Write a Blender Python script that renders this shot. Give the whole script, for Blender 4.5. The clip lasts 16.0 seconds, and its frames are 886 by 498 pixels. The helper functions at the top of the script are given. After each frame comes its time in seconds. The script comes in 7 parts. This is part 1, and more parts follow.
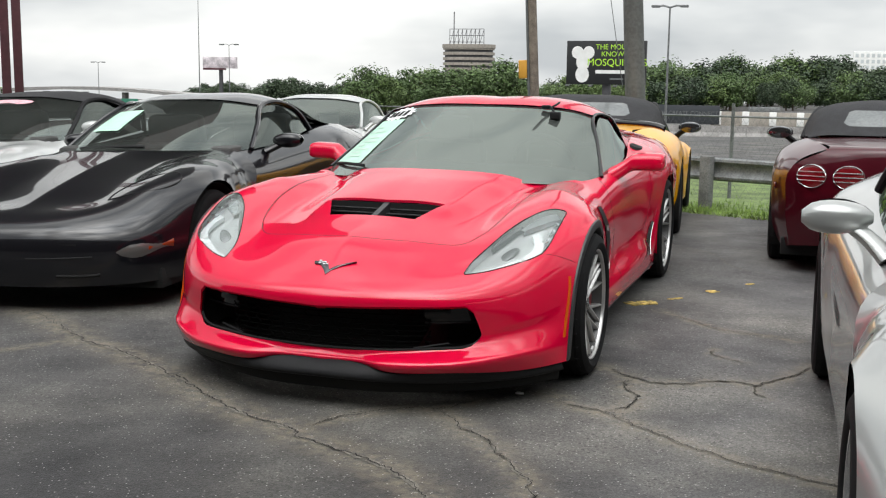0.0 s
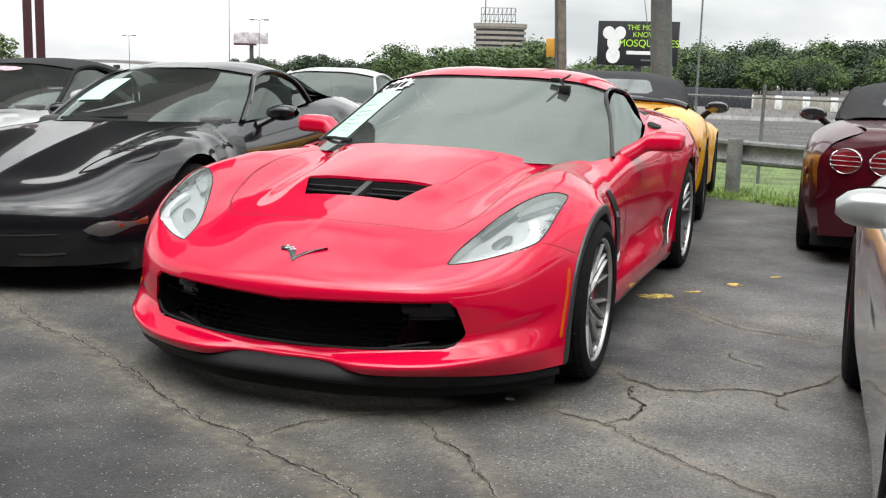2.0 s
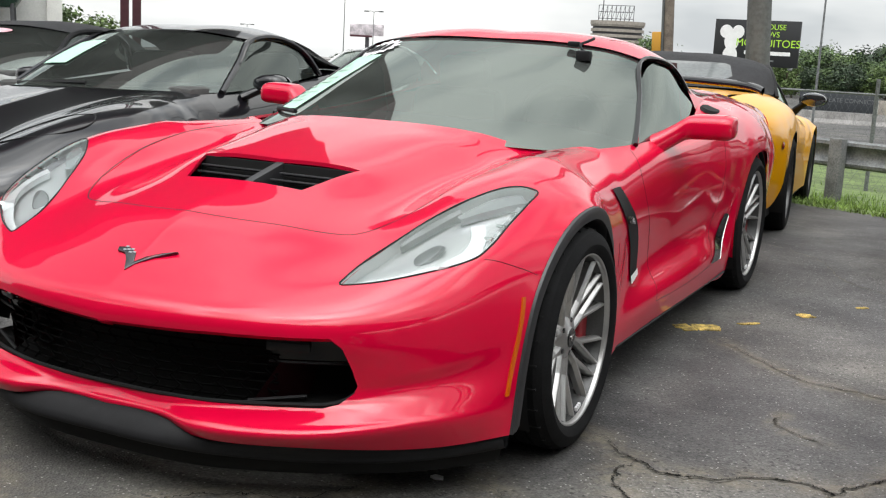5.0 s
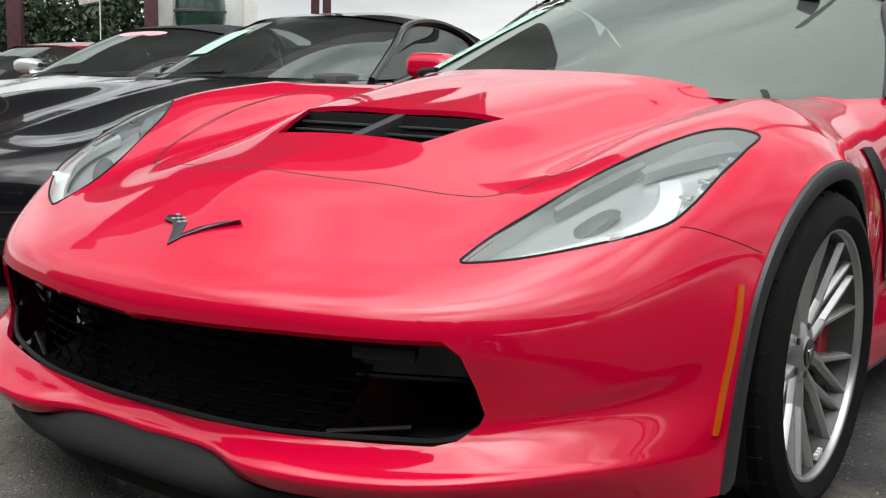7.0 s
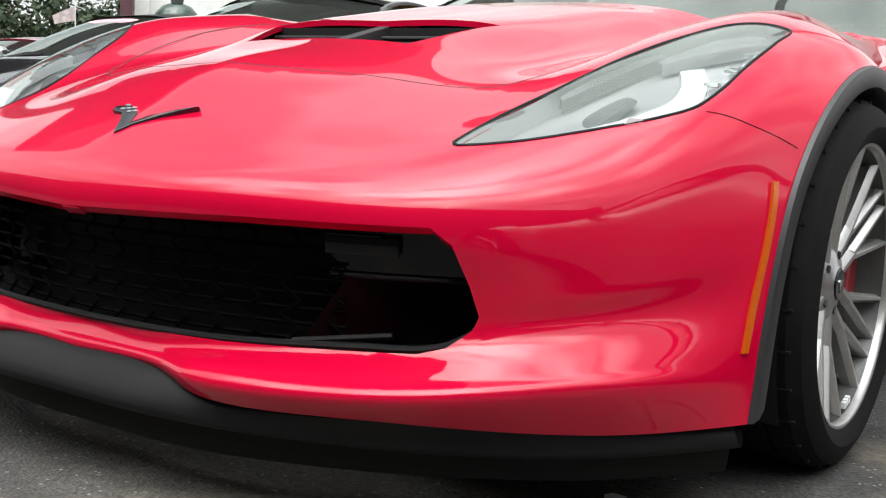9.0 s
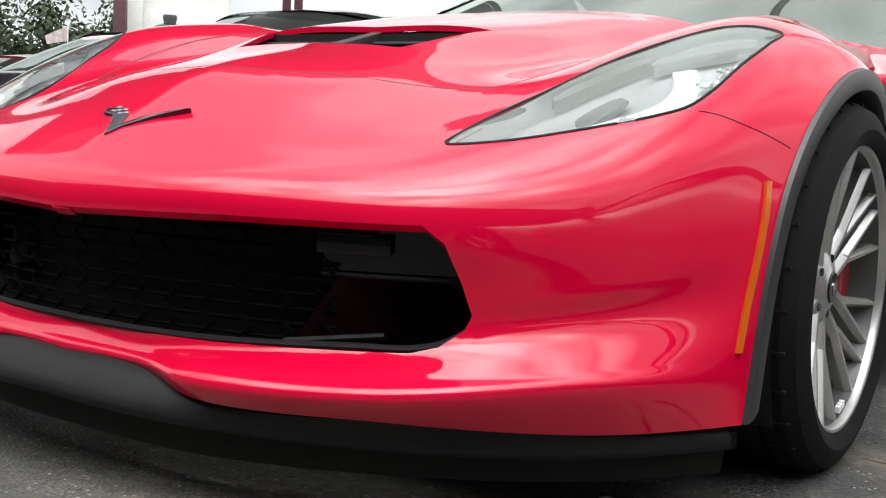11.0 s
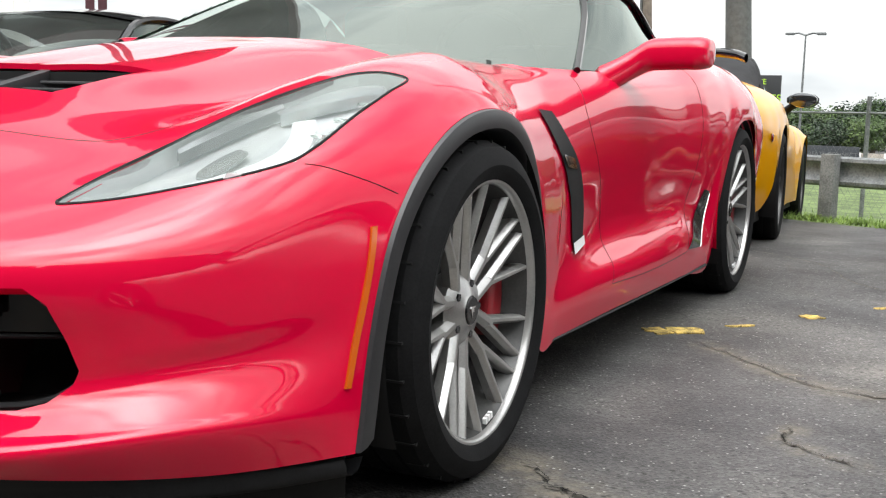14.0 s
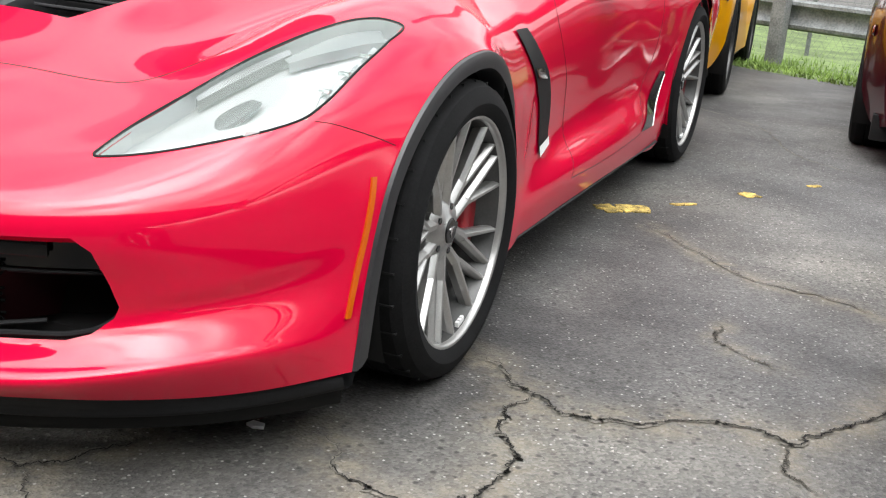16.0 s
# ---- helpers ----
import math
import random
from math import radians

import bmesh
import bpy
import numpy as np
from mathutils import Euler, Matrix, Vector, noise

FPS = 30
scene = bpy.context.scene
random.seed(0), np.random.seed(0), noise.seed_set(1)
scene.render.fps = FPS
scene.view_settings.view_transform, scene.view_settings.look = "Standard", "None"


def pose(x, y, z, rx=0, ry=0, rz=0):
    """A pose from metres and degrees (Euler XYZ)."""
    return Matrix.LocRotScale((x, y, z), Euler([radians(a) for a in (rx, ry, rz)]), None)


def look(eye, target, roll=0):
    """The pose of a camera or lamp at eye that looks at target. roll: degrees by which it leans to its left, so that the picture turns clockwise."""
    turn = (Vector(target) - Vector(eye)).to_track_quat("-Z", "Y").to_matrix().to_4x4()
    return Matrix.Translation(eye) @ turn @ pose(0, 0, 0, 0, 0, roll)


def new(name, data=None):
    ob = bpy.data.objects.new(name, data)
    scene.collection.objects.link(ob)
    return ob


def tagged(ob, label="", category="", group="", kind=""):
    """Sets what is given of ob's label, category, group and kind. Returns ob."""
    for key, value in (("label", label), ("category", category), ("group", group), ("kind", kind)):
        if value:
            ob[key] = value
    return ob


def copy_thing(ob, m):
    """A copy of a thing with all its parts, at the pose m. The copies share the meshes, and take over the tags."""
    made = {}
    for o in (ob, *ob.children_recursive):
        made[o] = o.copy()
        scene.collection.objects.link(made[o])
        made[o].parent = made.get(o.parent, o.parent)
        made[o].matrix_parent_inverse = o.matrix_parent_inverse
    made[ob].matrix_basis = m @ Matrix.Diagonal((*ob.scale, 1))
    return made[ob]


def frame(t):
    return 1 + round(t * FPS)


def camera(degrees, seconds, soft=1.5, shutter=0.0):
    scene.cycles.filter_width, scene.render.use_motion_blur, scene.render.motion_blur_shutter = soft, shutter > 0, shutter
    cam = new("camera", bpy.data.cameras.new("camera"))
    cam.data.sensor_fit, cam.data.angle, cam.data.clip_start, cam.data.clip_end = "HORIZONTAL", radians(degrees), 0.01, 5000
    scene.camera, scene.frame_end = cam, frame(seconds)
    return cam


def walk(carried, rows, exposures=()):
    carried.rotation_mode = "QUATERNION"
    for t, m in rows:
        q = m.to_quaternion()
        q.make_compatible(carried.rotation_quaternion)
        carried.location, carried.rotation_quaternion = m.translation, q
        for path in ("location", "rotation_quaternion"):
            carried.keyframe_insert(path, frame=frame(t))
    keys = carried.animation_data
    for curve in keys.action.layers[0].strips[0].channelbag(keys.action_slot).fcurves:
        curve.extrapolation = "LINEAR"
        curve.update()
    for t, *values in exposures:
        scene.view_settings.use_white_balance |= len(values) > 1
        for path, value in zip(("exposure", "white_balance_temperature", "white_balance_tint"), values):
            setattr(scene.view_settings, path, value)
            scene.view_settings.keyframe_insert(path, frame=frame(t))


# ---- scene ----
cam = camera(43.0, 16.0, soft=1.2)
PATH = [
    (0, (1.925, -5.019, 1.366), (1.291, -3.147, 1.057), 0.7),
    (0.5, (1.92, -5.009, 1.339), (1.307, -3.137, 0.988), 0.9),
    (1, (1.902, -4.916, 1.312), (1.294, -3.049, 0.932), 1.3),
    (1.5, (1.87, -4.694, 1.321), (1.24, -2.833, 0.946), 1.5),
    (2, (1.908, -4.452, 1.311), (1.231, -2.602, 0.965), 1.6),
    (2.5, (1.989, -4.211, 1.295), (1.262, -2.379, 0.956), 1.2),
    (3, (2.027, -3.961, 1.27), (1.265, -2.146, 0.912), 1.4),
    (5.3, (1.934, -2.906, 1.115), (1.057, -1.144, 0.76), 3.2),
    (5.5, (1.902, -2.807, 1.082), (0.998, -1.056, 0.74), 3.2),
    (6, (1.846, -2.561, 1.021), (0.833, -0.868, 0.694), 2.5),
    (6.5, (1.699, -2.369, 0.946), (0.612, -0.721, 0.625), 1.9),
    (7, (1.61, -2.222, 0.868), (0.461, -0.615, 0.556), 1.4),
    (7.5, (1.51, -2.124, 0.808), (0.379, -0.508, 0.479), 1.9),
    (8, (1.485, -2.066, 0.705), (0.346, -0.447, 0.413), 2.6),
    (8.5, (1.464, -2.047, 0.634), (0.342, -0.413, 0.368), 2.9),
    (11, (1.461, -2.039, 0.574), (0.353, -0.388, 0.362), 2.8),
    (11.5, (1.504, -2.013, 0.596), (0.42, -0.347, 0.37), 2.4),
    (12, (1.546, -1.997, 0.608), (0.531, -0.289, 0.379), 2.3),
    (12.5, (1.6, -1.977, 0.626), (0.646, -0.234, 0.399), 2.2),
    (13, (1.67, -1.966, 0.642), (0.764, -0.197, 0.422), 1.9),
    (13.5, (1.734, -1.955, 0.667), (0.861, -0.169, 0.442), 1.7),
    (14, (1.788, -1.957, 0.708), (0.942, -0.161, 0.463), 1.7),
    (14.5, (1.825, -1.963, 0.769), (1.001, -0.163, 0.485), 1.8),
    (15, (1.831, -1.997, 0.838), (1.046, -0.191, 0.489), 2.6),
    (15.5, (1.804, -2.075, 0.917), (1.076, -0.268, 0.465), 3.8),
    (16, (1.776, -2.17, 1.001), (1.072, -0.392, 0.413), 4.7),
]
walk(cam, [(t, look(eye, target, roll)) for t, eye, target, roll in PATH], [(0.0, 0.08), (1.5, 0.36), (3.0, 0.22), (5.5, 0.18), (7.0, 0.02), (8.5, 0.36), (11.0, 0.45), (12.5, 0.51), (14.0, 0.60), (16.0, 0.80)])

# ---------------------------------------------------------------- world and light
world = bpy.data.worlds.new("overcast_sky")
scene.world = world
world.use_nodes = True
wn, wl = world.node_tree.nodes, world.node_tree.links
wn.clear()
w_out, w_bg = wn.new("ShaderNodeOutputWorld"), wn.new("ShaderNodeBackground")
w_sky = wn.new("ShaderNodeTexSky")
w_sky.sky_type, w_sky.sun_disc = "NISHITA", False
w_sky.sun_elevation, w_sky.sun_rotation = radians(72), radians(172)
w_tc, w_map, w_noise = wn.new("ShaderNodeTexCoord"), wn.new("ShaderNodeMapping"), wn.new("ShaderNodeTexNoise")
w_map.inputs["Scale"].default_value = (1.0, 1.0, 3.2)
w_noise.inputs["Scale"].default_value, w_noise.inputs["Detail"].default_value = 2.3, 5
w_ramp = wn.new("ShaderNodeValToRGB")
w_ramp.color_ramp.elements[0].position, w_ramp.color_ramp.elements[0].color = 0.36, (7.0, 7.4, 7.7, 1)
w_ramp.color_ramp.elements[1].position, w_ramp.color_ramp.elements[1].color = 0.62, (15.0, 15.0, 14.6, 1)
w_mix = wn.new("ShaderNodeMixRGB")
w_mix.inputs[0].default_value = 0.9
wl.new(w_tc.outputs["Generated"], w_map.inputs["Vector"])
wl.new(w_map.outputs[0], w_noise.inputs["Vector"])
wl.new(w_noise.outputs[0], w_ramp.inputs[0])
wl.new(w_sky.outputs[0], w_mix.inputs[1])
wl.new(w_ramp.outputs[0], w_mix.inputs[2])
# the hazy sun behind the cloud, a wide soft glow
w_dot, w_max, w_pow, w_mad, w_glow = (wn.new("ShaderNode" + k) for k in ("VectorMath", "Math", "Math", "Math", "MixRGB"))
w_dot.operation, w_dot.inputs[1].default_value = "DOT_PRODUCT", Vector((0.8, -5.5, 18)).normalized()
w_max.operation, w_max.inputs[1].default_value = "MAXIMUM", 0.0
w_pow.operation, w_pow.inputs[1].default_value = "POWER", 6.0
w_mad.operation, w_mad.inputs[1].default_value, w_mad.inputs[2].default_value = "MULTIPLY_ADD", 3.7, 0.82
w_glow.blend_type, w_glow.inputs[0].default_value = "MULTIPLY", 1.0
wl.new(w_tc.outputs["Generated"], w_dot.inputs[0])
wl.new(w_dot.outputs["Value"], w_max.inputs[0])
wl.new(w_max.outputs[0], w_pow.inputs[0])
w_n2, w_mr, w_mul = wn.new("ShaderNodeTexNoise"), wn.new("ShaderNodeMapRange"), wn.new("ShaderNodeMath")
w_n2.inputs["Scale"].default_value, w_n2.inputs["Detail"].default_value = 3.6, 2
w_mr.inputs["From Min"].default_value, w_mr.inputs["From Max"].default_value = 0.38, 0.62
w_mr.inputs["To Min"].default_value, w_mr.inputs["To Max"].default_value = 0.45, 1.65
w_mul.operation = "MULTIPLY"
wl.new(w_tc.outputs["Generated"], w_n2.inputs["Vector"])
wl.new(w_n2.outputs[0], w_mr.inputs["Value"])
wl.new(w_pow.outputs[0], w_mul.inputs[0])
wl.new(w_mr.outputs[0], w_mul.inputs[1])
wl.new(w_mul.outputs[0], w_mad.inputs[0])
wl.new(w_mix.outputs[0], w_glow.inputs[1])
wl.new(w_mad.outputs[0], w_glow.inputs[2])
wl.new(w_glow.outputs[0], w_bg.inputs[0])
w_bg.inputs[1].default_value = 0.1
wl.new(w_bg.outputs[0], w_out.inputs[0])

sun = new("sun", bpy.data.lights.new("sun", "SUN"))
sun.data.energy, sun.data.angle, sun.data.color = 0.4, radians(60), (1.0, 0.96, 0.9)
sun.matrix_world = look((0.8, -5.5, 18), (0, 0, 0))


# ---------------------------------------------------------------- materials
def mat(name, color, rough=0.5, metal=0.0, coat=0.0, vary=0.0, scale=8.0, bump=0.0, bscale=60.0, trans=0.0, spec=0.5, emit=0.0, alpha=1.0, cior=1.5):
    m = bpy.data.materials.new(name)
    m.use_nodes = True
    n, l = m.node_tree.nodes, m.node_tree.links
    p = n["Principled BSDF"]
    p.inputs["Base Color"].default_value = (*color, 1)
    p.inputs["Roughness"].default_value, p.inputs["Metallic"].default_value = rough, metal
    p.inputs["Coat Weight"].default_value, p.inputs["Coat Roughness"].default_value = coat, 0.03
    p.inputs["Transmission Weight"].default_value, p.inputs["Specular IOR Level"].default_value = trans, spec
    p.inputs["Alpha"].default_value, p.inputs["Coat IOR"].default_value = alpha, cior
    if emit:
        p.inputs["Emission Color"].default_value, p.inputs["Emission Strength"].default_value = (*color, 1), emit
    if vary or bump:
        tc = n.new("ShaderNodeTexCoord")
    if vary:
        a, b = n.new("ShaderNodeTexNoise"), n.new("ShaderNodeTexNoise")
        a.inputs["Scale"].default_value, a.inputs["Detail"].default_value = scale, 8
        b.inputs["Scale"].default_value, b.inputs["Detail"].default_value = scale * 9, 4
        mx = n.new("ShaderNodeMath")
        mx.operation = "ADD"
        rp = n.new("ShaderNodeValToRGB")
        rp.color_ramp.elements[0].position, rp.color_ramp.elements[1].position = 0.7, 1.0
        dark, light = [c * (1 - vary) for c in color], [min(1, c * (1 + vary)) for c in color]
        rp.color_ramp.elements[0].color, rp.color_ramp.elements[1].color = (*dark, 1), (*light, 1)
        half = n.new("ShaderNodeMath")
        half.operation, half.inputs[1].default_value = "MULTIPLY", 0.85
        l.new(tc.outputs["Object"], a.inputs["Vector"])
        l.new(tc.outputs["Object"], b.inputs["Vector"])
        l.new(a.outputs[0], mx.inputs[0])
        l.new(b.outputs[0], mx.inputs[1])
        l.new(mx.outputs[0], half.inputs[0])
        l.new(half.outputs[0], rp.inputs[0])
        l.new(rp.outputs[0], p.inputs["Base Color"])
    if bump:
        c, bp = n.new("ShaderNodeTexNoise"), n.new("ShaderNodeBump")
        c.inputs["Scale"].default_value, c.inputs["Detail"].default_value = bscale, 5
        bp.inputs["Strength"].default_value, bp.inputs["Distance"].default_value = bump, 0.01
        l.new(tc.outputs["Object"], c.inputs["Vector"])
        l.new(c.outputs[0], bp.inputs["Height"])
        l.new(bp.outputs[0], p.inputs["Normal"])
    return m


M_RED = mat("red_paint", (0.60, 0.0009, 0.034), 0.4, 0.0, 1.0, spec=0.03, cior=1.53)
M_BLACKPAINT = mat("black_paint", (0.006, 0.006, 0.008), 0.3, 0.0, 1.0, spec=0.1, cior=1.5)
M_YELLOW = mat("yellow_paint", (0.80, 0.36, 0.0), 0.3, 0.0, 0.6, spec=0.1)
M_MAROON = mat("maroon_paint", (0.055, 0.003, 0.008), 0.3, 0.0, 0.7, spec=0.1)
M_SILVER = mat("silver_paint", (0.40, 0.41, 0.40), 0.32, 0.55, 1.0)
M_PEWTER = mat("pale_silver_paint", (0.62, 0.63, 0.62), 0.35, 0.4, 1.0)
M_DARKRED = mat("dark_red_paint", (0.25, 0.01, 0.02), 0.3, 0.0, 1.0, spec=0.15)
M_TRIM = mat("black_plastic", (0.011, 0.011, 0.012), 0.55, spec=0.2, vary=0.15, scale=30, bump=0.05, bscale=900)
M_FLARE = mat("carbon_grey_plastic", (0.028, 0.028, 0.030), 0.42, vary=0.1, scale=20)
# near-black: the shade of openings put into the colour; also plain black parts
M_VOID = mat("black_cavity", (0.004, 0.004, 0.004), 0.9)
M_GLOSSBLACK = mat("gloss_black", (0.006, 0.006, 0.007), 0.14, spec=0.3, coat=0.25)
M_TYRE = mat("tyre_rubber", (0.007, 0.007, 0.0075), 0.85, spec=0.2, vary=0.25, scale=20, bump=0.06, bscale=300)
M_RIM = mat("silver_alloy", (0.52, 0.515, 0.505), 0.33, 0.85, vary=0.06, scale=30)
# alloy darkened: the shade behind the spokes is put into its colour
M_BARREL = mat("darkened_alloy", (0.09, 0.09, 0.089), 0.42, 0.7, vary=0.1, scale=20)
M_CHROME = mat("chrome", (0.8, 0.8, 0.8), 0.08, 1.0)
M_CALIPER = mat("red_caliper", (0.30, 0.008, 0.016), 0.35, coat=0.4)
# disc darkened likewise, shade between the spokes put into its colour
M_DISC = mat("brake_disc", (0.05, 0.049, 0.047), 0.45, 0.8, vary=0.1, scale=40)
M_AMBER = mat("amber_plastic", (0.55, 0.10, 0.004), 0.2, coat=0.6)
M_TAIL = mat("red_lens", (0.17, 0.006, 0.010), 0.15, coat=0.8)
M_CLOTH = mat("black_canvas_top", (0.018, 0.018, 0.02), 0.85, vary=0.25, scale=12, bump=0.15, bscale=700)
M_SEAT = mat("dark_leather", (0.05, 0.05, 0.048), 0.55, vary=0.15, scale=12)
M_PAPER = mat("pale_green_paper", (0.42, 0.66, 0.52), 0.6, vary=0.05, scale=9)
M_WHITE = mat("white_vinyl", (0.85, 0.85, 0.85), 0.5)
M_WINGEM = mat("emblem_black_chrome", (0.08, 0.08, 0.085), 0.2, 0.9)


def glass(name, tint, rough=0.0, ior=1.52, dust=0.0):
    m = bpy.data.materials.new(name)
    m.use_nodes = True
    n, l = m.node_tree.nodes, m.node_tree.links
    n.clear()
    out, mix, tr, gl, fr = (n.new("ShaderNode" + k) for k in ("OutputMaterial", "MixShader", "BsdfTransparent", "BsdfGlossy", "Fresnel"))
    tr.inputs[0].default_value = (*tint, 1)
    gl.inputs["Color"].default_value, gl.inputs["Roughness"].default_value = (0.88, 0.98, 0.92, 1), rough
    fr.inputs[0].default_value = ior
    l.new(fr.outputs[0], mix.inputs[0])
    l.new(tr.outputs[0], mix.inputs[1])
    l.new(gl.outputs[0], mix.inputs[2])
    l.new(mix.outputs[0], out.inputs[0])
    if dust:
        # pale diffuse film in cloudy patches: dust, and sky reflection put into the colour
        df, mx, tc, nz, rp = (n.new("ShaderNode" + k) for k in ("BsdfDiffuse", "MixShader", "TexCoord", "TexNoise", "MapRange"))
        df.inputs[0].default_value = (0.55, 0.60, 0.56, 1)
        nz.inputs["Scale"].default_value, nz.inputs["Detail"].default_value = 2.2, 6
        rp.inputs["From Min"].default_value, rp.inputs["From Max"].default_value = 0.3, 0.7
        rp.inputs["To Min"].default_value, rp.inputs["To Max"].default_value = dust * 0.55, dust * 1.35
        l.new(tc.outputs["Object"], nz.inputs["Vector"])
        l.new(nz.outputs[0], rp.inputs["Value"])
        l.new(rp.outputs[0], mx.inputs[0])
        l.new(mix.outputs[0], mx.inputs[1])
        l.new(df.outputs[0], mx.inputs[2])
        l.new(mx.outputs[0], out.inputs[0])
    return m


M_GLASS = glass("tinted_glass", (0.26, 0.31, 0.28), ior=2.6, dust=0.06)
M_OLDGLASS = glass("dark_windscreen_glass", (0.34, 0.38, 0.37), ior=2.1, dust=0.04)
M_SIDEGLASS = glass("dark_tinted_glass", (0.22, 0.25, 0.25), ior=1.9)
# the lens film stands in for sky reflected in the plastic
M_LENS = glass("clear_lens", (0.94, 0.95, 0.96), ior=1.7, dust=0.07)


# ---------------------------------------------------------------- mesh helpers
def thing(name, m=None, label="", category="", group="", kind=""):
    ob = new(name)
    if m is not None:
        ob.matrix_world = m
    return tagged(ob, label, category, group, kind)


def part(name, bm, material, parent=None, label="", smooth=True, angle=40):
    me = bpy.data.meshes.new(name)
    bm.to_mesh(me)
    bm.free()
    for mt in material if isinstance(material, (list, tuple)) else (material,):
        me.materials.append(mt)
    if smooth:
        me.shade_smooth()
        me.set_sharp_from_angle(angle=radians(angle))
    ob = new(name, me)
    if parent is not None:
        ob.parent = parent
    if label:
        ob["label"] = label
    return ob


def box(bm, x0, x1, y0, y1, z0, z1, bevel=0.0, m=None):
    r = bmesh.ops.create_cube(bm, size=1)
    vs = r["verts"]
    for v in vs:
        v.co = Vector(((x0 + x1) / 2 + v.co.x * (x1 - x0), (y0 + y1) / 2 + v.co.y * (y1 - y0), (z0 + z1) / 2 + v.co.z * (z1 - z0)))
    if m is not None:
        bmesh.ops.transform(bm, matrix=m, verts=vs)
    if bevel:
        es = list({e for v in vs for e in v.link_edges})
        bmesh.ops.bevel(bm, geom=es, offset=bevel, segments=2, affect="EDGES", profile=0.5)
    return bm


def cyl(bm, r0, r1, z0, z1, seg=24, m=None, caps=True):
    r = bmesh.ops.create_cone(bm, cap_ends=caps, segments=seg, radius1=r0, radius2=r1, depth=z1 - z0)
    t = Matrix.Translation((0, 0, (z0 + z1) / 2))
    bmesh.ops.transform(bm, matrix=(m @ t) if m is not None else t, verts=r["verts"])
    return bm


def lathe(bm, profile, seg=48, m=None, arc=None):
    """Turn a profile of (radius, height) about z, all round or from one angle to another."""
    rings = []
    for k in range(seg):
        a = 2 * math.pi * k / seg if arc is None else radians(arc[0] + (arc[1] - arc[0]) * k / (seg - 1))
        rings.append([bm.verts.new((r * math.cos(a), r * math.sin(a), h)) for r, h in profile])
    for k in range(seg if arc is None else seg - 1):
        p, q = rings[k], rings[(k + 1) % seg]
        for i in range(len(profile) - 1):
            bm.faces.new((p[i], q[i], q[i + 1], p[i + 1]))
    if m is not None:
        bmesh.ops.transform(bm, matrix=m, verts=[v for r in rings for v in r])
    return bm


def spline(pts, n, closed_ends=True):
    """Catmull-Rom through pts by chord length, n samples."""
    p = np.array(pts, float)
    if len(p) == 2:
        return p[0] + (p[1] - p[0]) * np.linspace(0, 1, n)[:, None]
    d = np.r_[0, np.cumsum(np.maximum(np.linalg.norm(np.diff(p, axis=0), axis=1), 1e-6) ** 0.75)]
    return hermite(d / d[-1], p, np.linspace(0, 1, n))


def hermite(k, p, x):
    """Smooth curve through the rows p at the knots k, limited so that it does not overshoot."""
    h = np.diff(k)
    s = np.diff(p, axis=0) / h[:, None]
    m = np.empty_like(p)
    m[1:-1] = (s[:-1] * h[1:, None] + s[1:] * h[:-1, None]) / (h[:-1] + h[1:])[:, None]
    m[0], m[-1] = (1.5 * s[0] - 0.5 * m[1]) if len(p) > 2 else s[0], (1.5 * s[-1] - 0.5 * m[-2]) if len(p) > 2 else s[-1]
    i = np.clip(np.searchsorted(k, x, side="right") - 1, 0, len(k) - 2)
    t = ((x - k[i]) / h[i])[:, None]
    hh = h[i][:, None]
    return ((2 * t**3 - 3 * t**2 + 1) * p[i] + (t**3 - 2 * t**2 + t) * hh * m[i] + (3 * t**2 - 2 * t**3) * p[i + 1] + (t**3 - t**2) * hh * m[i + 1])


def anchored(row, i, k, counts):
    """A row of control points, sampled so that its points i and k fall on the same place in every row."""
    d = spline(row, 481)
    ia = int(np.linalg.norm(d - np.array(row[i], float), axis=1).argmin())
    ib = int(np.linalg.norm(d - np.array(row[k], float), axis=1).argmin()) if k else (ia + 480) // 2
    at = np.concatenate([np.linspace(0, ia, counts[0], endpoint=False), np.linspace(ia, ib, counts[1], endpoint=False), np.linspace(ib, 480, counts[2])])
    lo = np.minimum(at.astype(int), 479)
    f = (at - lo)[:, None]
    return d[lo] * (1 - f) + d[lo + 1] * f


def resample(row, counts):
    """A row of control points with counts[0] samples before its second point and counts[1] from there on."""
    d = spline(row, 481)
    ia = int(np.linalg.norm(d - np.array(row[1], float), axis=1).argmin())
    at = np.concatenate([np.linspace(0, ia, counts[0], endpoint=False), np.linspace(ia, 480, counts[1])])
    lo = np.minimum(at.astype(int), 479)
    f = (at - lo)[:, None]
    return d[lo] * (1 - f) + d[lo + 1] * f


def loft(rows, n, per=6):
    """A grid through rows of control points: n points along each row, per steps between rows."""
    g = np.array([spline(r, n) if n else r for r in rows])
    n = g.shape[1]
    d = np.linalg.norm(np.diff(g, axis=0), axis=2).mean(axis=1)
    k = np.r_[0, np.cumsum(np.maximum(d, 1e-4) ** 0.75)]
    x = np.concatenate([np.linspace(k[i], k[i + 1], per, endpoint=False) for i in range(len(k) - 1)] + [k[-1:]])
    flat = hermite(k, g.reshape(len(rows), -1), x)
    return flat.reshape(len(x), n, 3)


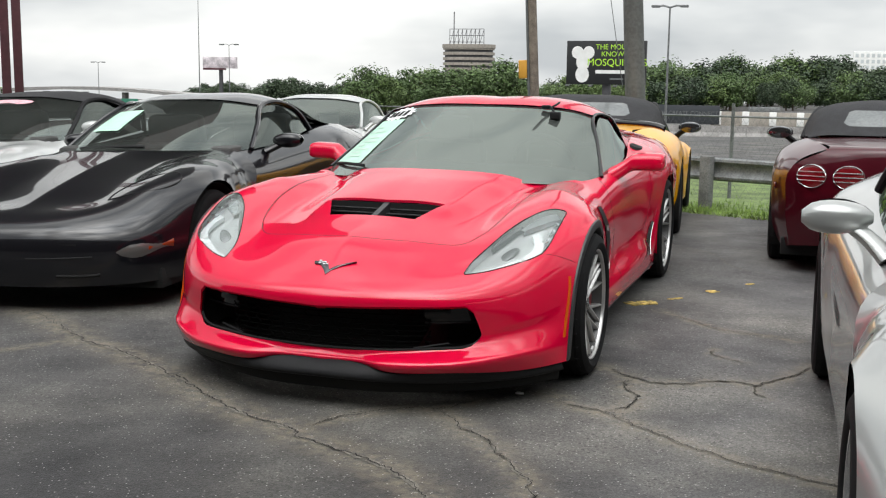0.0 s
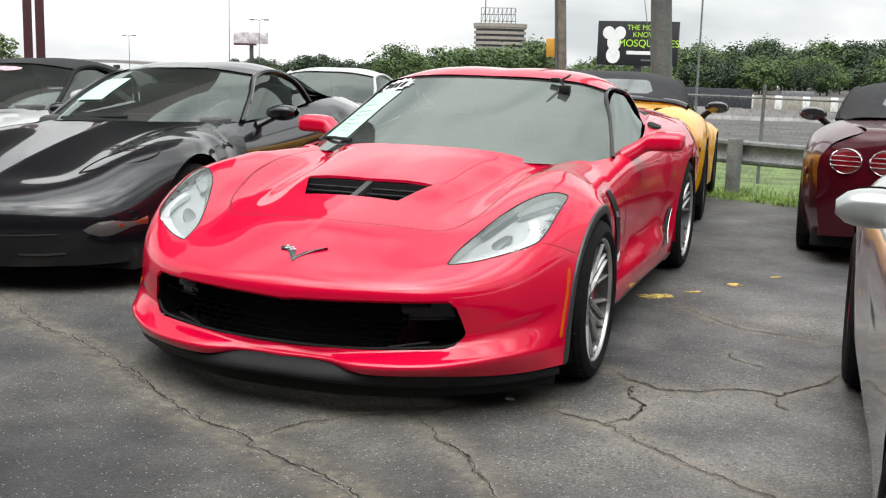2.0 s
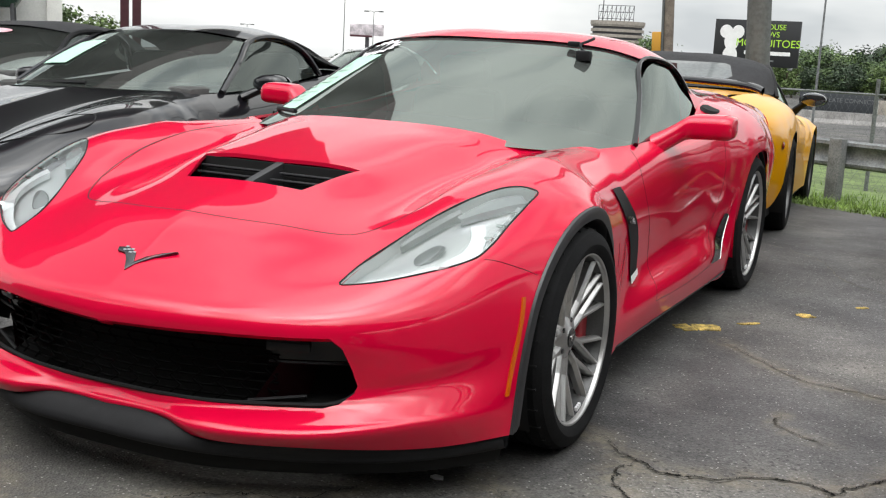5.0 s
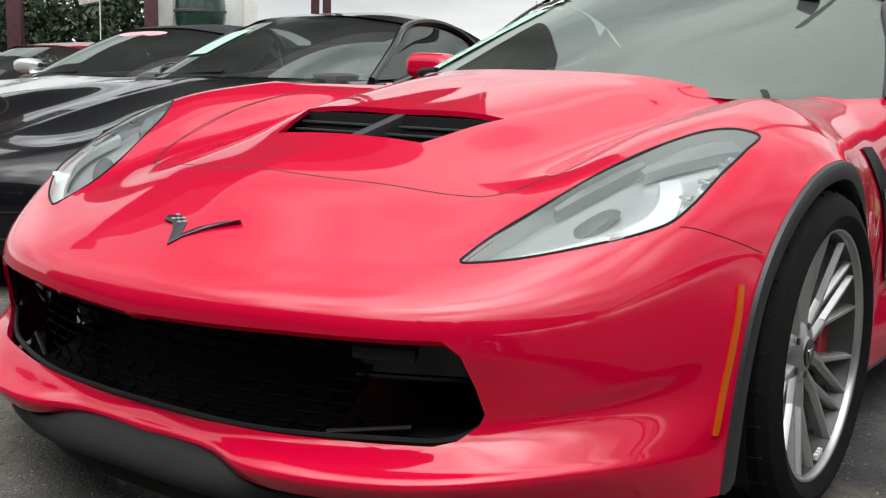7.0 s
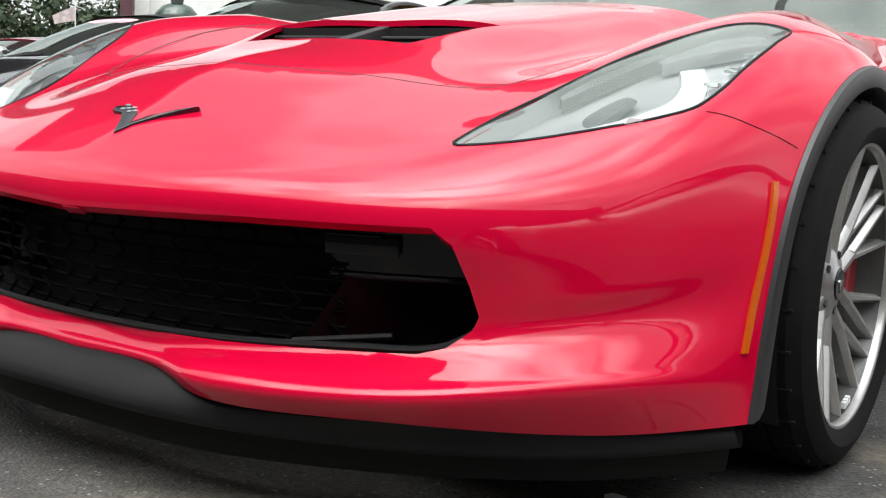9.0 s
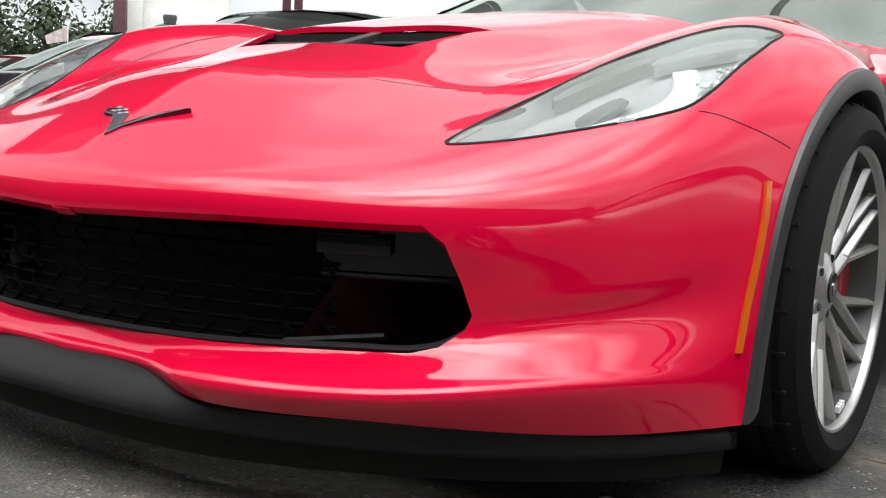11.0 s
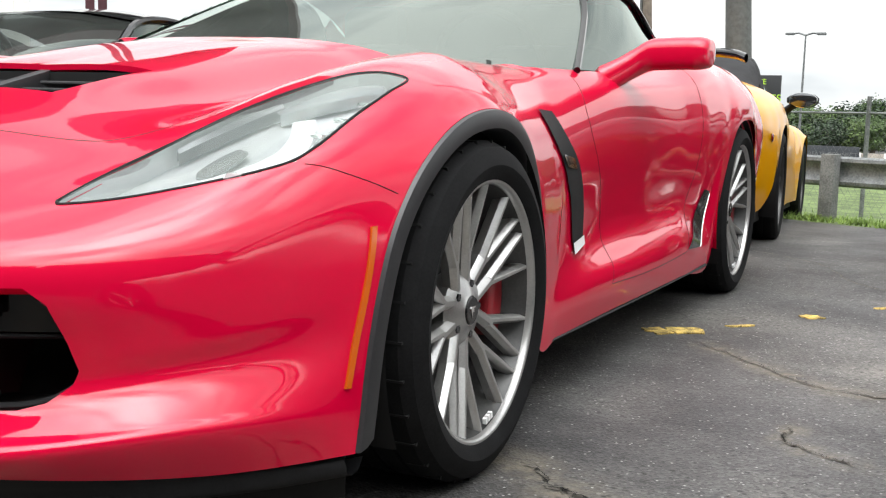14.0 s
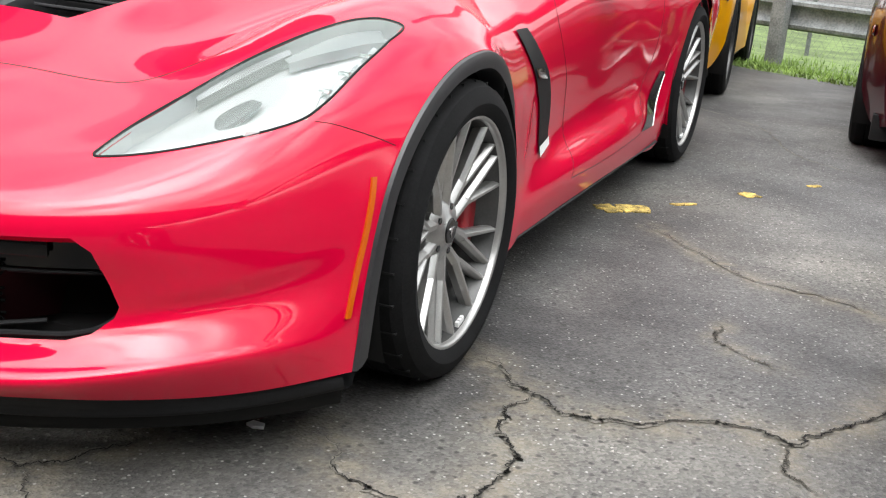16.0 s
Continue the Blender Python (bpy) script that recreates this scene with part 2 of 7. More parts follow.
def grid_mesh(bm, g, flip=False, mirror=True):
    faces = []
    for s in (1, -1) if mirror else (1,):
        v = [[bm.verts.new((p[0] * s, p[1], p[2])) for p in row] for row in g]
        for i in range(len(v) - 1):
            for j in range(len(v[0]) - 1):
                q = (v[i][j], v[i][j + 1], v[i + 1][j + 1], v[i + 1][j])
                if (s < 0) != flip:
                    q = q[::-1]
                if len({tuple(w.co) for w in q}) == 4:
                    faces.append(bm.faces.new(q))
    return faces


def weld(bm, d=0.0004):
    bmesh.ops.remove_doubles(bm, verts=bm.verts, dist=d)
    loose = [v for v in bm.verts if not v.link_faces]
    bmesh.ops.delete(bm, geom=loose, context="VERTS")


def inside(poly, a, b):
    """Is (a, b) inside the convex polygon?"""
    sign = 0
    for (x0, y0), (x1, y1) in zip(poly, poly[1:] + poly[:1]):
        c = (x1 - x0) * (b - y0) - (y1 - y0) * (a - x0)
        if abs(c) > 1e-12:
            if sign * c < 0:
                return False
            sign = 1 if c > 0 else -1
    return True


def cut(bm, poly, ax, where=lambda c: True, both=True):
    """Cut the outline of a convex polygon, drawn in the axes ax, through the mesh; give the faces inside it. both: on the mirror side too."""
    found = []
    for s in (1, -1) if both else (1,):
        pl = [((p[0] * s) if ax[0] == 0 else p[0], p[1]) for p in poly]
        lo = [min(p[i] for p in pl) - 0.03 for i in (0, 1)]
        hi = [max(p[i] for p in pl) + 0.03 for i in (0, 1)]

        def near(f):
            c = f.calc_center_median()
            return lo[0] < c[ax[0]] < hi[0] and lo[1] < c[ax[1]] < hi[1] and where(Vector((c.x * s, c.y, c.z)))

        for (a0, b0), (a1, b1) in zip(pl, pl[1:] + pl[:1]):
            no = [0, 0, 0]
            no[ax[0]], no[ax[1]] = b1 - b0, a0 - a1
            co = [0, 0, 0]
            co[ax[0]], co[ax[1]] = a0, b0
            fs = [f for f in bm.faces if near(f)]
            geom = list({x for f in fs for x in (f, *f.edges, *f.verts)})
            bmesh.ops.bisect_plane(bm, geom=geom, dist=1e-6, plane_co=co, plane_no=no)
        for f in bm.faces:
            c = f.calc_center_median()
            if near(f) and inside(pl, c[ax[0]], c[ax[1]]):
                found.append(f)
    return found


def take(bm, faces):
    """Move faces out of bm into a mesh of their own."""
    new_bm = bmesh.new()
    made = {}
    for f in faces:
        vs = []
        for v in f.verts:
            if v not in made:
                made[v] = new_bm.verts.new(v.co)
            vs.append(made[v])
        new_bm.faces.new(vs)
    bmesh.ops.delete(bm, geom=faces, context="FACES")
    return new_bm


def rim_in(bm, d, pick=lambda e: True):
    """Give an open edge a return of depth d."""
    es = [e for e in bm.edges if e.is_boundary and pick(e)]
    r = bmesh.ops.extrude_edge_only(bm, edges=es)
    bmesh.ops.translate(bm, verts=[v for v in r["geom"] if isinstance(v, bmesh.types.BMVert)], vec=d)


def shrink(poly, d):
    """The convex polygon moved inwards by d."""
    cx, cy = sum(p[0] for p in poly) / len(poly), sum(p[1] for p in poly) / len(poly)
    out = []
    n = len(poly)
    area = sum(poly[i][0] * poly[(i + 1) % n][1] - poly[(i + 1) % n][0] * poly[i][1] for i in range(n))
    sg = 1 if area > 0 else -1
    for i in range(n):
        p, q, r = Vector(poly[i - 1]), Vector(poly[i]), Vector(poly[(i + 1) % n])
        a, b = (q - p).normalized(), (r - q).normalized()
        na, nb = Vector((-a.y, a.x)) * sg, Vector((-b.y, b.x)) * sg
        k = (na + nb)
        k = k / max(0.3, k.dot(na))
        out.append(tuple(q + k * d))
    return out


def tube(bm, pts, r, seg=8, n=0, flat=1.0):
    """A round bar along pts; r may be one radius or one for each end."""
    p = spline(pts, n) if n else np.array(pts, float)
    r0, r1 = r if isinstance(r, tuple) else (r, r)
    rings = []
    up = Vector((0, 0, 1))
    for i, q in enumerate(p):
        t = Vector(p[min(i + 1, len(p) - 1)] - p[max(i - 1, 0)]).normalized()
        u = t.cross(up if abs(t.z) < 0.95 else Vector((0, 1, 0))).normalized()
        w = u.cross(t)
        rr = r0 + (r1 - r0) * i / (len(p) - 1)
        rings.append([bm.verts.new(Vector(q) + rr * (math.cos(a) * u + flat * math.sin(a) * w)) for a in [2 * math.pi * k / seg for k in range(seg)]])
    for a, b in zip(rings, rings[1:]):
        for k in range(seg):
            bm.faces.new((a[k], a[(k + 1) % seg], b[(k + 1) % seg], b[k]))
    bm.faces.new(rings[0][::-1])
    bm.faces.new(rings[-1])
    return bm


def prism(bm, poly, h0, h1, m=None, bevel=0.0):
    """A polygon of (x, y) drawn out from height h0 to h1."""
    lo = [bm.verts.new((x, y, h0)) for x, y in poly]
    hi = [bm.verts.new((x, y, h1)) for x, y in poly]
    n = len(poly)
    fs = [bm.faces.new(lo[::-1]), bm.faces.new(hi)]
    for i in range(n):
        fs.append(bm.faces.new((lo[i], lo[(i + 1) % n], hi[(i + 1) % n], hi[i])))
    bmesh.ops.recalc_face_normals(bm, faces=fs)
    if m is not None:
        bmesh.ops.transform(bm, matrix=m, verts=lo + hi)
    if bevel:
        es = list({e for v in hi for e in v.link_edges if e.other_vert(v) in hi})
        bmesh.ops.bevel(bm, geom=es, offset=bevel, segments=2, affect="EDGES", profile=0.5)
    return bm


from mathutils.bvhtree import BVHTree


# ---------------------------------------------------------------- wheels
def wheel_parts(parent, x, y, R, rim, width, mat_rim, side, spokes=5, split=True, caliper=True, spin=0.0, face=-0.012):
    """A wheel as a part of a car: its axle along x, its outer face at x (side +1 or -1)."""
    w = new("wheel")
    w.parent = parent
    w.matrix_local = pose(x, y, R, 0, 90 * side, 0) @ pose(0, 0, 0, 0, 0, spin)
    bm = bmesh.new()
    prof = [(rim - 0.004, -0.004), (rim + 0.006, 0.008), (rim + 0.03, 0.016), (R - 0.03, 0.012), (R - 0.012, 0.002), (R - 0.004, -0.014)]
    k = 5
    for i in range(k):
        a, b = -0.02 - (width - 0.04) * i / k, -0.02 - (width - 0.04) * (i + 1) / k
        prof += [(R, a), (R, b + 0.010), (R - 0.008, b + 0.009), (R - 0.008, b + 0.001)] if i < k - 1 else [(R, a), (R, b)]
    prof += [(R - 0.012, -width), (R - 0.04, -width - 0.012), (rim, -width)]
    lathe(bm, prof, 72)
    part("tyre", bm, M_TYRE, w, angle=32)
    # short cuts across the shoulder of the tread
    bm = bmesh.new()
    for i in range(30 if split else 0):
        a = 360 * i / 30
        m = pose(0, 0, 0, 0, 0, a) @ Matrix.Translation((R - 0.004, 0, -0.028))
        box(bm, -0.004, 0.0052, -0.0022, 0.0022, -0.028, 0.016, 0, m)
    if split:
        tagged(part("tread_cut", bm, M_VOID, w, smooth=False), kind="stuff")
    else:
        bm.free()
    bm = bmesh.new()
    lathe(bm, [(rim - 0.0075, -0.016), (rim - 0.0065, -0.004), (rim - 0.004, 0.0012), (rim - 0.001, 0.003), (rim + 0.002, 0.003), (rim + 0.004, -0.002)], 72)
    part("rim", bm, mat_rim, w)
    bm = bmesh.new()
    lathe(bm, [(rim - 0.04, -width), (rim - 0.035, -0.08), (rim - 0.018, -0.05), (rim - 0.0077, -0.012)], 72)
    part("rim_barrel", bm, M_BARREL, w)
    bm = bmesh.new()
    hubz = face - (0.032 if split else 0.028)
    tip = rim - 0.008
    if split:
        # five pairs of arms, close together at the hub, each arm forked before the rim
        step = math.pi / 5
        for s in range(5):
            for v in (-1, 1):
                base = 2 * math.pi * s / 5
                fork = (tip * 0.50, base + v * 0.40 * step)
                spoke_bar(bm, 0.050, base + v * 0.42, *fork, 0.0125, 0.0150, hubz, face, tip)
                for end, u in ((0.13, -1), (0.64, 1)):
                    spoke_bar(bm, fork[0] * 0.93, fork[1] + 0.03 * u * v, tip + 0.004, base + v * end * step, 0.0105, 0.0080, hubz, face, tip)
    else:
        for s in range(spokes):
            base = 2 * math.pi * s / spokes
            spoke_bar(bm, 0.04, base, tip, base, 0.034, 0.024, hubz, face, tip)
    part("spokes", bm, mat_rim, w, angle=25)
    bm = bmesh.new()
    lathe(bm, [(0.001, hubz + 0.012), (0.030, hubz + 0.012), (0.034, hubz + 0.008), (0.060, hubz + 0.002), (0.075, hubz - 0.012), (0.07, hubz - 0.05)], 32)
    part("hub", bm, mat_rim, w)
    bm = bmesh.new()
    lathe(bm, [(0.001, hubz + 0.016), (0.026, hubz + 0.0155), (0.029, hubz + 0.012)], 32)
    part("centre_cap", bm, M_GLOSSBLACK, w)
    if split:
        bm = bmesh.new()
        prism(bm, [(-0.014, -0.006), (-0.004, 0.002), (0.0, -0.004), (0.004, 0.002), (0.014, -0.006), (0.002, 0.012), (-0.002, 0.012)], hubz + 0.0155, hubz + 0.0175, pose(0, 0, 0, 0, 0, 90))
        part("cap_emblem", bm, M_CHROME, w, smooth=False)
        bm = bmesh.new()
        for k in range(3):
            box(bm, rim - 0.026, rim - 0.013, -0.016 + 0.012 * k, -0.007 + 0.012 * k, face - 0.008, face + 0.001, 0.001, pose(0, 0, 0, 0, 0, 15 - spin + (0 if side > 0 else 180)))
        part("lettering_bar", bm, M_WHITE, w, smooth=False)
    for i in range(5):
        bm = bmesh.new()
        cyl(bm, 0.009, 0.008, hubz - 0.01, hubz + 0.006, 6, pose(0, 0, 0, 0, 0, 36 + 72 * i) @ Matrix.Translation((0.052, 0, 0)))
        part("wheel_nut", bm, M_WINGEM, w, smooth=False)
    bm = bmesh.new()
    lathe(bm, [(0.06, -0.13), (rim * 0.78, -0.13), (rim * 0.78, -0.10), (0.06, -0.10)], 48)
    part("brake_disc", bm, M_DISC, w)
    # black disc added inside the wheel as the shade behind the spokes
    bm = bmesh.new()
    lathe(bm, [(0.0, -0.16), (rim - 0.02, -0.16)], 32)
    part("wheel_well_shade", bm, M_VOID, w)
    if caliper:
        bm = bmesh.new()
        poly = [(r * math.cos(t), r * math.sin(t)) for r, ts in ((rim * 0.86, (-0.42, -0.2, 0, 0.2, 0.42)), (rim * 0.56, (0.42, 0.2, 0, -0.2, -0.42))) for t in ts]
        # towards the back of the car
        turn = math.degrees(math.atan2(1, 0)) - spin
        prism(bm, poly, -0.10, -0.055, pose(0, 0, 0, 0, 0, turn), 0.008)
        part("brake_caliper", bm, M_CALIPER, w)
    return w


def spoke_bar(bm, ra, aa, rb, ab, w0, w1, hubz, face, tip):
    """One tapered bar of a spoke, with a flat machined face and sloping sides."""
    a, b = Vector((ra * math.cos(aa), ra * math.sin(aa), 0)), Vector((rb * math.cos(ab), rb * math.sin(ab), 0))
    n = Vector((-(b - a).y, (b - a).x, 0)).normalized()
    za, zb = (hubz + (face - hubz) * (r / tip) ** 1.6 for r in (ra, rb))
    vs = []
    for p, w, z in ((a, w0, za), (b, w1, zb)):
        vs.append([bm.verts.new(p + n * (k * w) + Vector((0, 0, z + dz))) for k, dz in ((-0.9, -0.030), (-1.0, -0.012), (-0.46, -0.001), (-0.34, 0.0), (0.34, 0.0), (0.46, -0.001), (1.0, -0.012), (0.9, -0.030))])
    for i in range(7):
        bm.faces.new((vs[0][i], vs[1][i], vs[1][i + 1], vs[0][i + 1]))
    bm.faces.new(vs[0])
    bm.faces.new(vs[1][::-1])


# ---------------------------------------------------------------- red coupe
FRONT_ARCH = [(-0.452, 0.165), (-0.440, 0.235), (-0.434, 0.275), (-0.42, 0.345), (-0.392, 0.44), (-0.358, 0.515), (-0.30, 0.588), (-0.22, 0.65), (-0.12, 0.695), (0.0, 0.714), (0.13, 0.703), (0.25, 0.655), (0.35, 0.56), (0.41, 0.43), (0.43, 0.32), (0.44, 0.17)]


def arch_x(y):
    return 0.953 - 0.10 * max(0, abs(y + 0.02) - 0.02) ** 2 - (0.0 if y < 0 else 0.05 * y)


def red_car():
    car = thing("red_sports_coupe", None, "glossy red sports coupe parked on cracked asphalt, black splitter and flares", "car")
    e = [(arch_x(y), y, z) for y, z in FRONT_ARCH]
    rows = [
        [(0, -0.915, 0.198), (0.19, -0.915, 0.196), (0.30, -0.938, 0.180), (0.58, -0.850, 0.178), (0.80, -0.660, 0.165), e[0]],
        [(0, -0.913, 0.212), (0.19, -0.919, 0.212), (0.30, -0.950, 0.212), (0.58, -0.882, 0.222), (0.81, -0.692, 0.242), e[1]],
        [(0, -0.902, 0.220), (0.19, -0.908, 0.222), (0.30, -0.932, 0.226), (0.57, -0.858, 0.238), (0.80, -0.684, 0.258), e[2]],
        [(0, -0.887, 0.246), (0.30, -0.889, 0.248), (0.57, -0.804, 0.275), (0.77, -0.660, 0.310), e[3]],
        [(0, -0.915, 0.34), (0.30, -0.895, 0.34), (0.57, -0.802, 0.35), (0.785, -0.646, 0.365), e[4]],
        [(0, -0.944, 0.425), (0.30, -0.915, 0.43), (0.57, -0.818, 0.43), (0.79, -0.637, 0.435), e[5]],
        [(0, -0.933, 0.475), (0.30, -0.906, 0.478), (0.57, -0.802, 0.483), (0.795, -0.613, 0.502), e[6]],
        [(0, -0.860, 0.530), (0.28, -0.83, 0.527), (0.56, -0.71, 0.545), (0.80, -0.535, 0.585), e[7]],
        [(0, -0.740, 0.600), (0.27, -0.70, 0.592), (0.53, -0.575, 0.600), (0.66, -0.505, 0.628), (0.81, -0.42, 0.655), e[8]],
        [(0, -0.610, 0.665), (0.26, -0.57, 0.650), (0.50, -0.43, 0.655), (0.655, -0.35, 0.700), (0.80, -0.27, 0.728), (0.915, -0.10, 0.735), e[9]],
        [(0, -0.37, 0.722), (0.25, -0.34, 0.716), (0.49, -0.22, 0.697), (0.63, -0.16, 0.757), (0.77, -0.10, 0.788), (0.905, 0.03, 0.755), e[10]],
        [(0, -0.19, 0.770), (0.28, -0.16, 0.768), (0.49, -0.01, 0.730), (0.62, 0.03, 0.789), (0.745, 0.08, 0.816), (0.89, 0.17, 0.755), e[11]],
        [(0, 0.05, 0.817), (0.30, 0.08, 0.809), (0.50, 0.20, 0.762), (0.61, 0.235, 0.806), (0.73, 0.27, 0.832), (0.875, 0.31, 0.745), e[12]],
        [(0, 0.25, 0.850), (0.33, 0.28, 0.838), (0.52, 0.38, 0.790), (0.725, 0.45, 0.83), (0.865, 0.44, 0.745), (0.915, 0.425, 0.58), e[13]],
        [(0, 0.36, 0.866), (0.35, 0.40, 0.851), (0.54, 0.50, 0.802), (0.73, 0.57, 0.826), (0.86, 0.54, 0.745), (0.904, 0.50, 0.58), (0.912, 0.46, 0.42), e[14]],
        [(0, 0.40, 0.872), (0.36, 0.44, 0.856), (0.55, 0.55, 0.807), (0.735, 0.635, 0.824), (0.86, 0.61, 0.745), (0.898, 0.575, 0.59), (0.903, 0.53, 0.42), (0.906, 0.48, 0.28), e[15]],
        [(0, 0.44, 0.878), (0.37, 0.48, 0.861), (0.56, 0.60, 0.812), (0.74, 0.70, 0.822), (0.86, 0.68, 0.748), (0.889, 0.665, 0.635), (0.886, 0.64, 0.465), (0.890, 0.61, 0.33), (0.904, 0.59, 0.25), (0.90, 0.58, 0.17)],
    ]
    bm = bmesh.new()
    crest = (4, 4, 4, 3, 3, 3, 3, 3, 4, 4, 4, 4, 4, 3, 3, 3, 3)
    rows = [anchored(r, c, c + 1 if k > 8 else 0, (46, 10, 26)) for k, (r, c) in enumerate(zip(rows, crest))]
    grid_mesh(bm, loft(rows, 0, 7), flip=False)
    side = [
        [(0.74, 0.70, 0.822), (0.86, 0.68, 0.748), (0.889, 0.665, 0.635), (0.886, 0.64, 0.465), (0.890, 0.61, 0.33), (0.904, 0.59, 0.25), (0.90, 0.58, 0.17)],
        [(0.785, 0.98, 0.826), (0.855, 0.98, 0.77), (0.875, 0.98, 0.65), (0.862, 0.98, 0.49), (0.862, 0.98, 0.36), (0.908, 0.98, 0.285), (0.898, 0.98, 0.17)],
        [(0.795, 1.4, 0.838), (0.86, 1.4, 0.78), (0.88, 1.4, 0.65), (0.868, 1.4, 0.50), (0.868, 1.4, 0.375), (0.915, 1.4, 0.29), (0.902, 1.4, 0.17)],
        [(0.775, 1.85, 0.88), (0.86, 1.85, 0.81), (0.895, 1.85, 0.67), (0.882, 1.85, 0.52), (0.876, 1.85, 0.40), (0.916, 1.85, 0.30), (0.906, 1.85, 0.17)],
        [(0.73, 2.15, 0.935), (0.855, 2.15, 0.86), (0.905, 2.15, 0.71), (0.902, 2.17, 0.53), (0.89, 2.2, 0.36), (0.905, 2.24, 0.25), (0.90, 2.28, 0.17)],
        [(0.70, 2.35, 0.955), (0.85, 2.35, 0.88), (0.912, 2.35, 0.73), (0.918, 2.35, 0.56), (0.912, 2.345, 0.40)],
        [(0.68, 2.52, 0.96), (0.84, 2.52, 0.89), (0.918, 2.52, 0.76), (0.928, 2.51, 0.66)],
        [(0.66, 2.71, 0.96), (0.84, 2.71, 0.895), (0.918, 2.71, 0.79), (0.932, 2.71, 0.715)],
        [(0.64, 2.92, 0.955), (0.83, 2.92, 0.89), (0.915, 2.92, 0.77), (0.928, 2.93, 0.66)],
        [(0.62, 3.08, 0.95), (0.82, 3.08, 0.88), (0.905, 3.08, 0.72), (0.912, 3.08, 0.56), (0.905, 3.08, 0.38)],
        [(0.60, 3.25, 0.945), (0.80, 3.25, 0.87), (0.90, 3.25, 0.70), (0.90, 3.2, 0.45), (0.88, 3.15, 0.20)],
        [(0.55, 3.50, 0.93), (0.78, 3.48, 0.86), (0.84, 3.45, 0.70), (0.83, 3.42, 0.45), (0.80, 3.35, 0.25)],
    ]
    # the flank takes over the last section of the front, point by point
    side = [rows[-1][46:]] + [resample(r, (10, 26)) for r in side[1:]]
    grid_mesh(bm, loft(side, 0, 6), flip=False)
    tail = [
        [(0, 2.95, 0.985), (0.40, 2.95, 0.975), (0.64, 2.92, 0.955)],
        [(0, 3.30, 0.965), (0.40, 3.28, 0.96), (0.60, 3.25, 0.945)],
        [(0, 3.55, 0.95), (0.40, 3.53, 0.945), (0.55, 3.50, 0.93), (0.78, 3.48, 0.86)],
        [(0, 3.58, 0.70), (0.40, 3.57, 0.70), (0.84, 3.45, 0.70)],
        [(0, 3.52, 0.30), (0.40, 3.50, 0.30), (0.80, 3.35, 0.25)],
    ]
    grid_mesh(bm, loft(tail, 20, 5), flip=False)
    weld(bm, 0.0008)
    # ease the blend of fender, door and cowl
    soft = [v for v in bm.verts if not v.is_boundary and abs(v.co.x) > 0.55 and ((0.2 < v.co.y < 1.1 and v.co.z > 0.52) or (0.75 < v.co.y < 2.1 and 0.50 < v.co.z < 0.8))]
    near = [v for v in soft if 0.22 < v.co.y < 1.05 and v.co.z > 0.54 and abs(v.co.x) > 0.6]
    for k in range(45):
        bmesh.ops.smooth_vert(bm, verts=near, factor=0.5, use_axis_x=True, use_axis_y=True, use_axis_z=True)
    behind = [v for v in bm.verts if not v.is_boundary and abs(v.co.x) > 0.8 and 0.40 < v.co.y < 0.85 and 0.30 < v.co.z < 0.66]
    for k in range(40):
        bmesh.ops.smooth_vert(bm, verts=behind, factor=0.5, use_axis_x=True, use_axis_y=False, use_axis_z=False)
    for k in range(40):
        bmesh.ops.smooth_vert(bm, verts=soft, factor=0.5, use_axis_x=True, use_axis_y=False, use_axis_z=k < 10)

    skin = BVHTree.FromBMesh(bm)

    # openings
    grille = [(0.0, 0.243), (0.30, 0.252), (0.585, 0.267), (0.617, 0.277), (0.643, 0.302), (0.650, 0.322), (0.640, 0.362), (0.622, 0.42), (0.595, 0.443), (0.33, 0.440), (0.0, 0.428)]
    gf = cut(bm, grille, (0, 2), lambda c: c.y < -0.6)
    bmesh.ops.delete(bm, geom=gf, context="FACES")
    lens_bm = take(bm, cut(bm, HEADLIGHT, (0, 1), lambda c: c.z > 0.45))
    half = [(0.0, -0.604), (0.16, -0.582), (0.30, -0.548), (0.41, -0.512), (0.462, -0.488), (0.495, -0.452), (0.545, -0.345), (0.590, -0.10), (0.607, 0.15), (0.617, 0.40), (0.622, 0.60)]
    hood = [(-x, y) for x, y in half[:0:-1]] + half
    hood_bm = take(bm, cut(bm, hood, (0, 1), lambda c: c.z > 0.5 and c.y < 0.7, both=False))
    inner = cut(hood_bm, shrink(hood, 0.0022), (0, 1), both=False)
    keep = set(inner)
    bmesh.ops.delete(hood_bm, geom=[f for f in hood_bm.faces if f not in keep], context="FACES")
    vent = [(-0.205, -0.345), (0.205, -0.345), (0.285, -0.150), (-0.285, -0.150)]
    vf = cut(hood_bm, vent, (0, 1), both=False)
    bmesh.ops.delete(hood_bm, geom=vf, context="FACES")
    rim_in(hood_bm, (0, 0, -0.012))
    rim_in(bm, (0, 0.012, -0.010), lambda ed: all(v.co.z > 0.2 for v in ed.verts))
    part("body", bm, M_RED, car, angle=38)
    part("hood", hood_bm, M_RED, car, angle=38)

    # headlights
    for s in (1, -1):
        hl = bmesh.new()
        idx = {}
        for f in lens_bm.faces:
            if f.calc_center_median().x * s > 0:
                hl.faces.new([idx.setdefault(v, hl.verts.new(v.co) if v not in idx else None) or idx[v] for v in f.verts])
        headlight(car, hl, s)
    lens_bm.free()
    red_details(car)
    surface_details(car, skin)
    cabin(car)
    return car


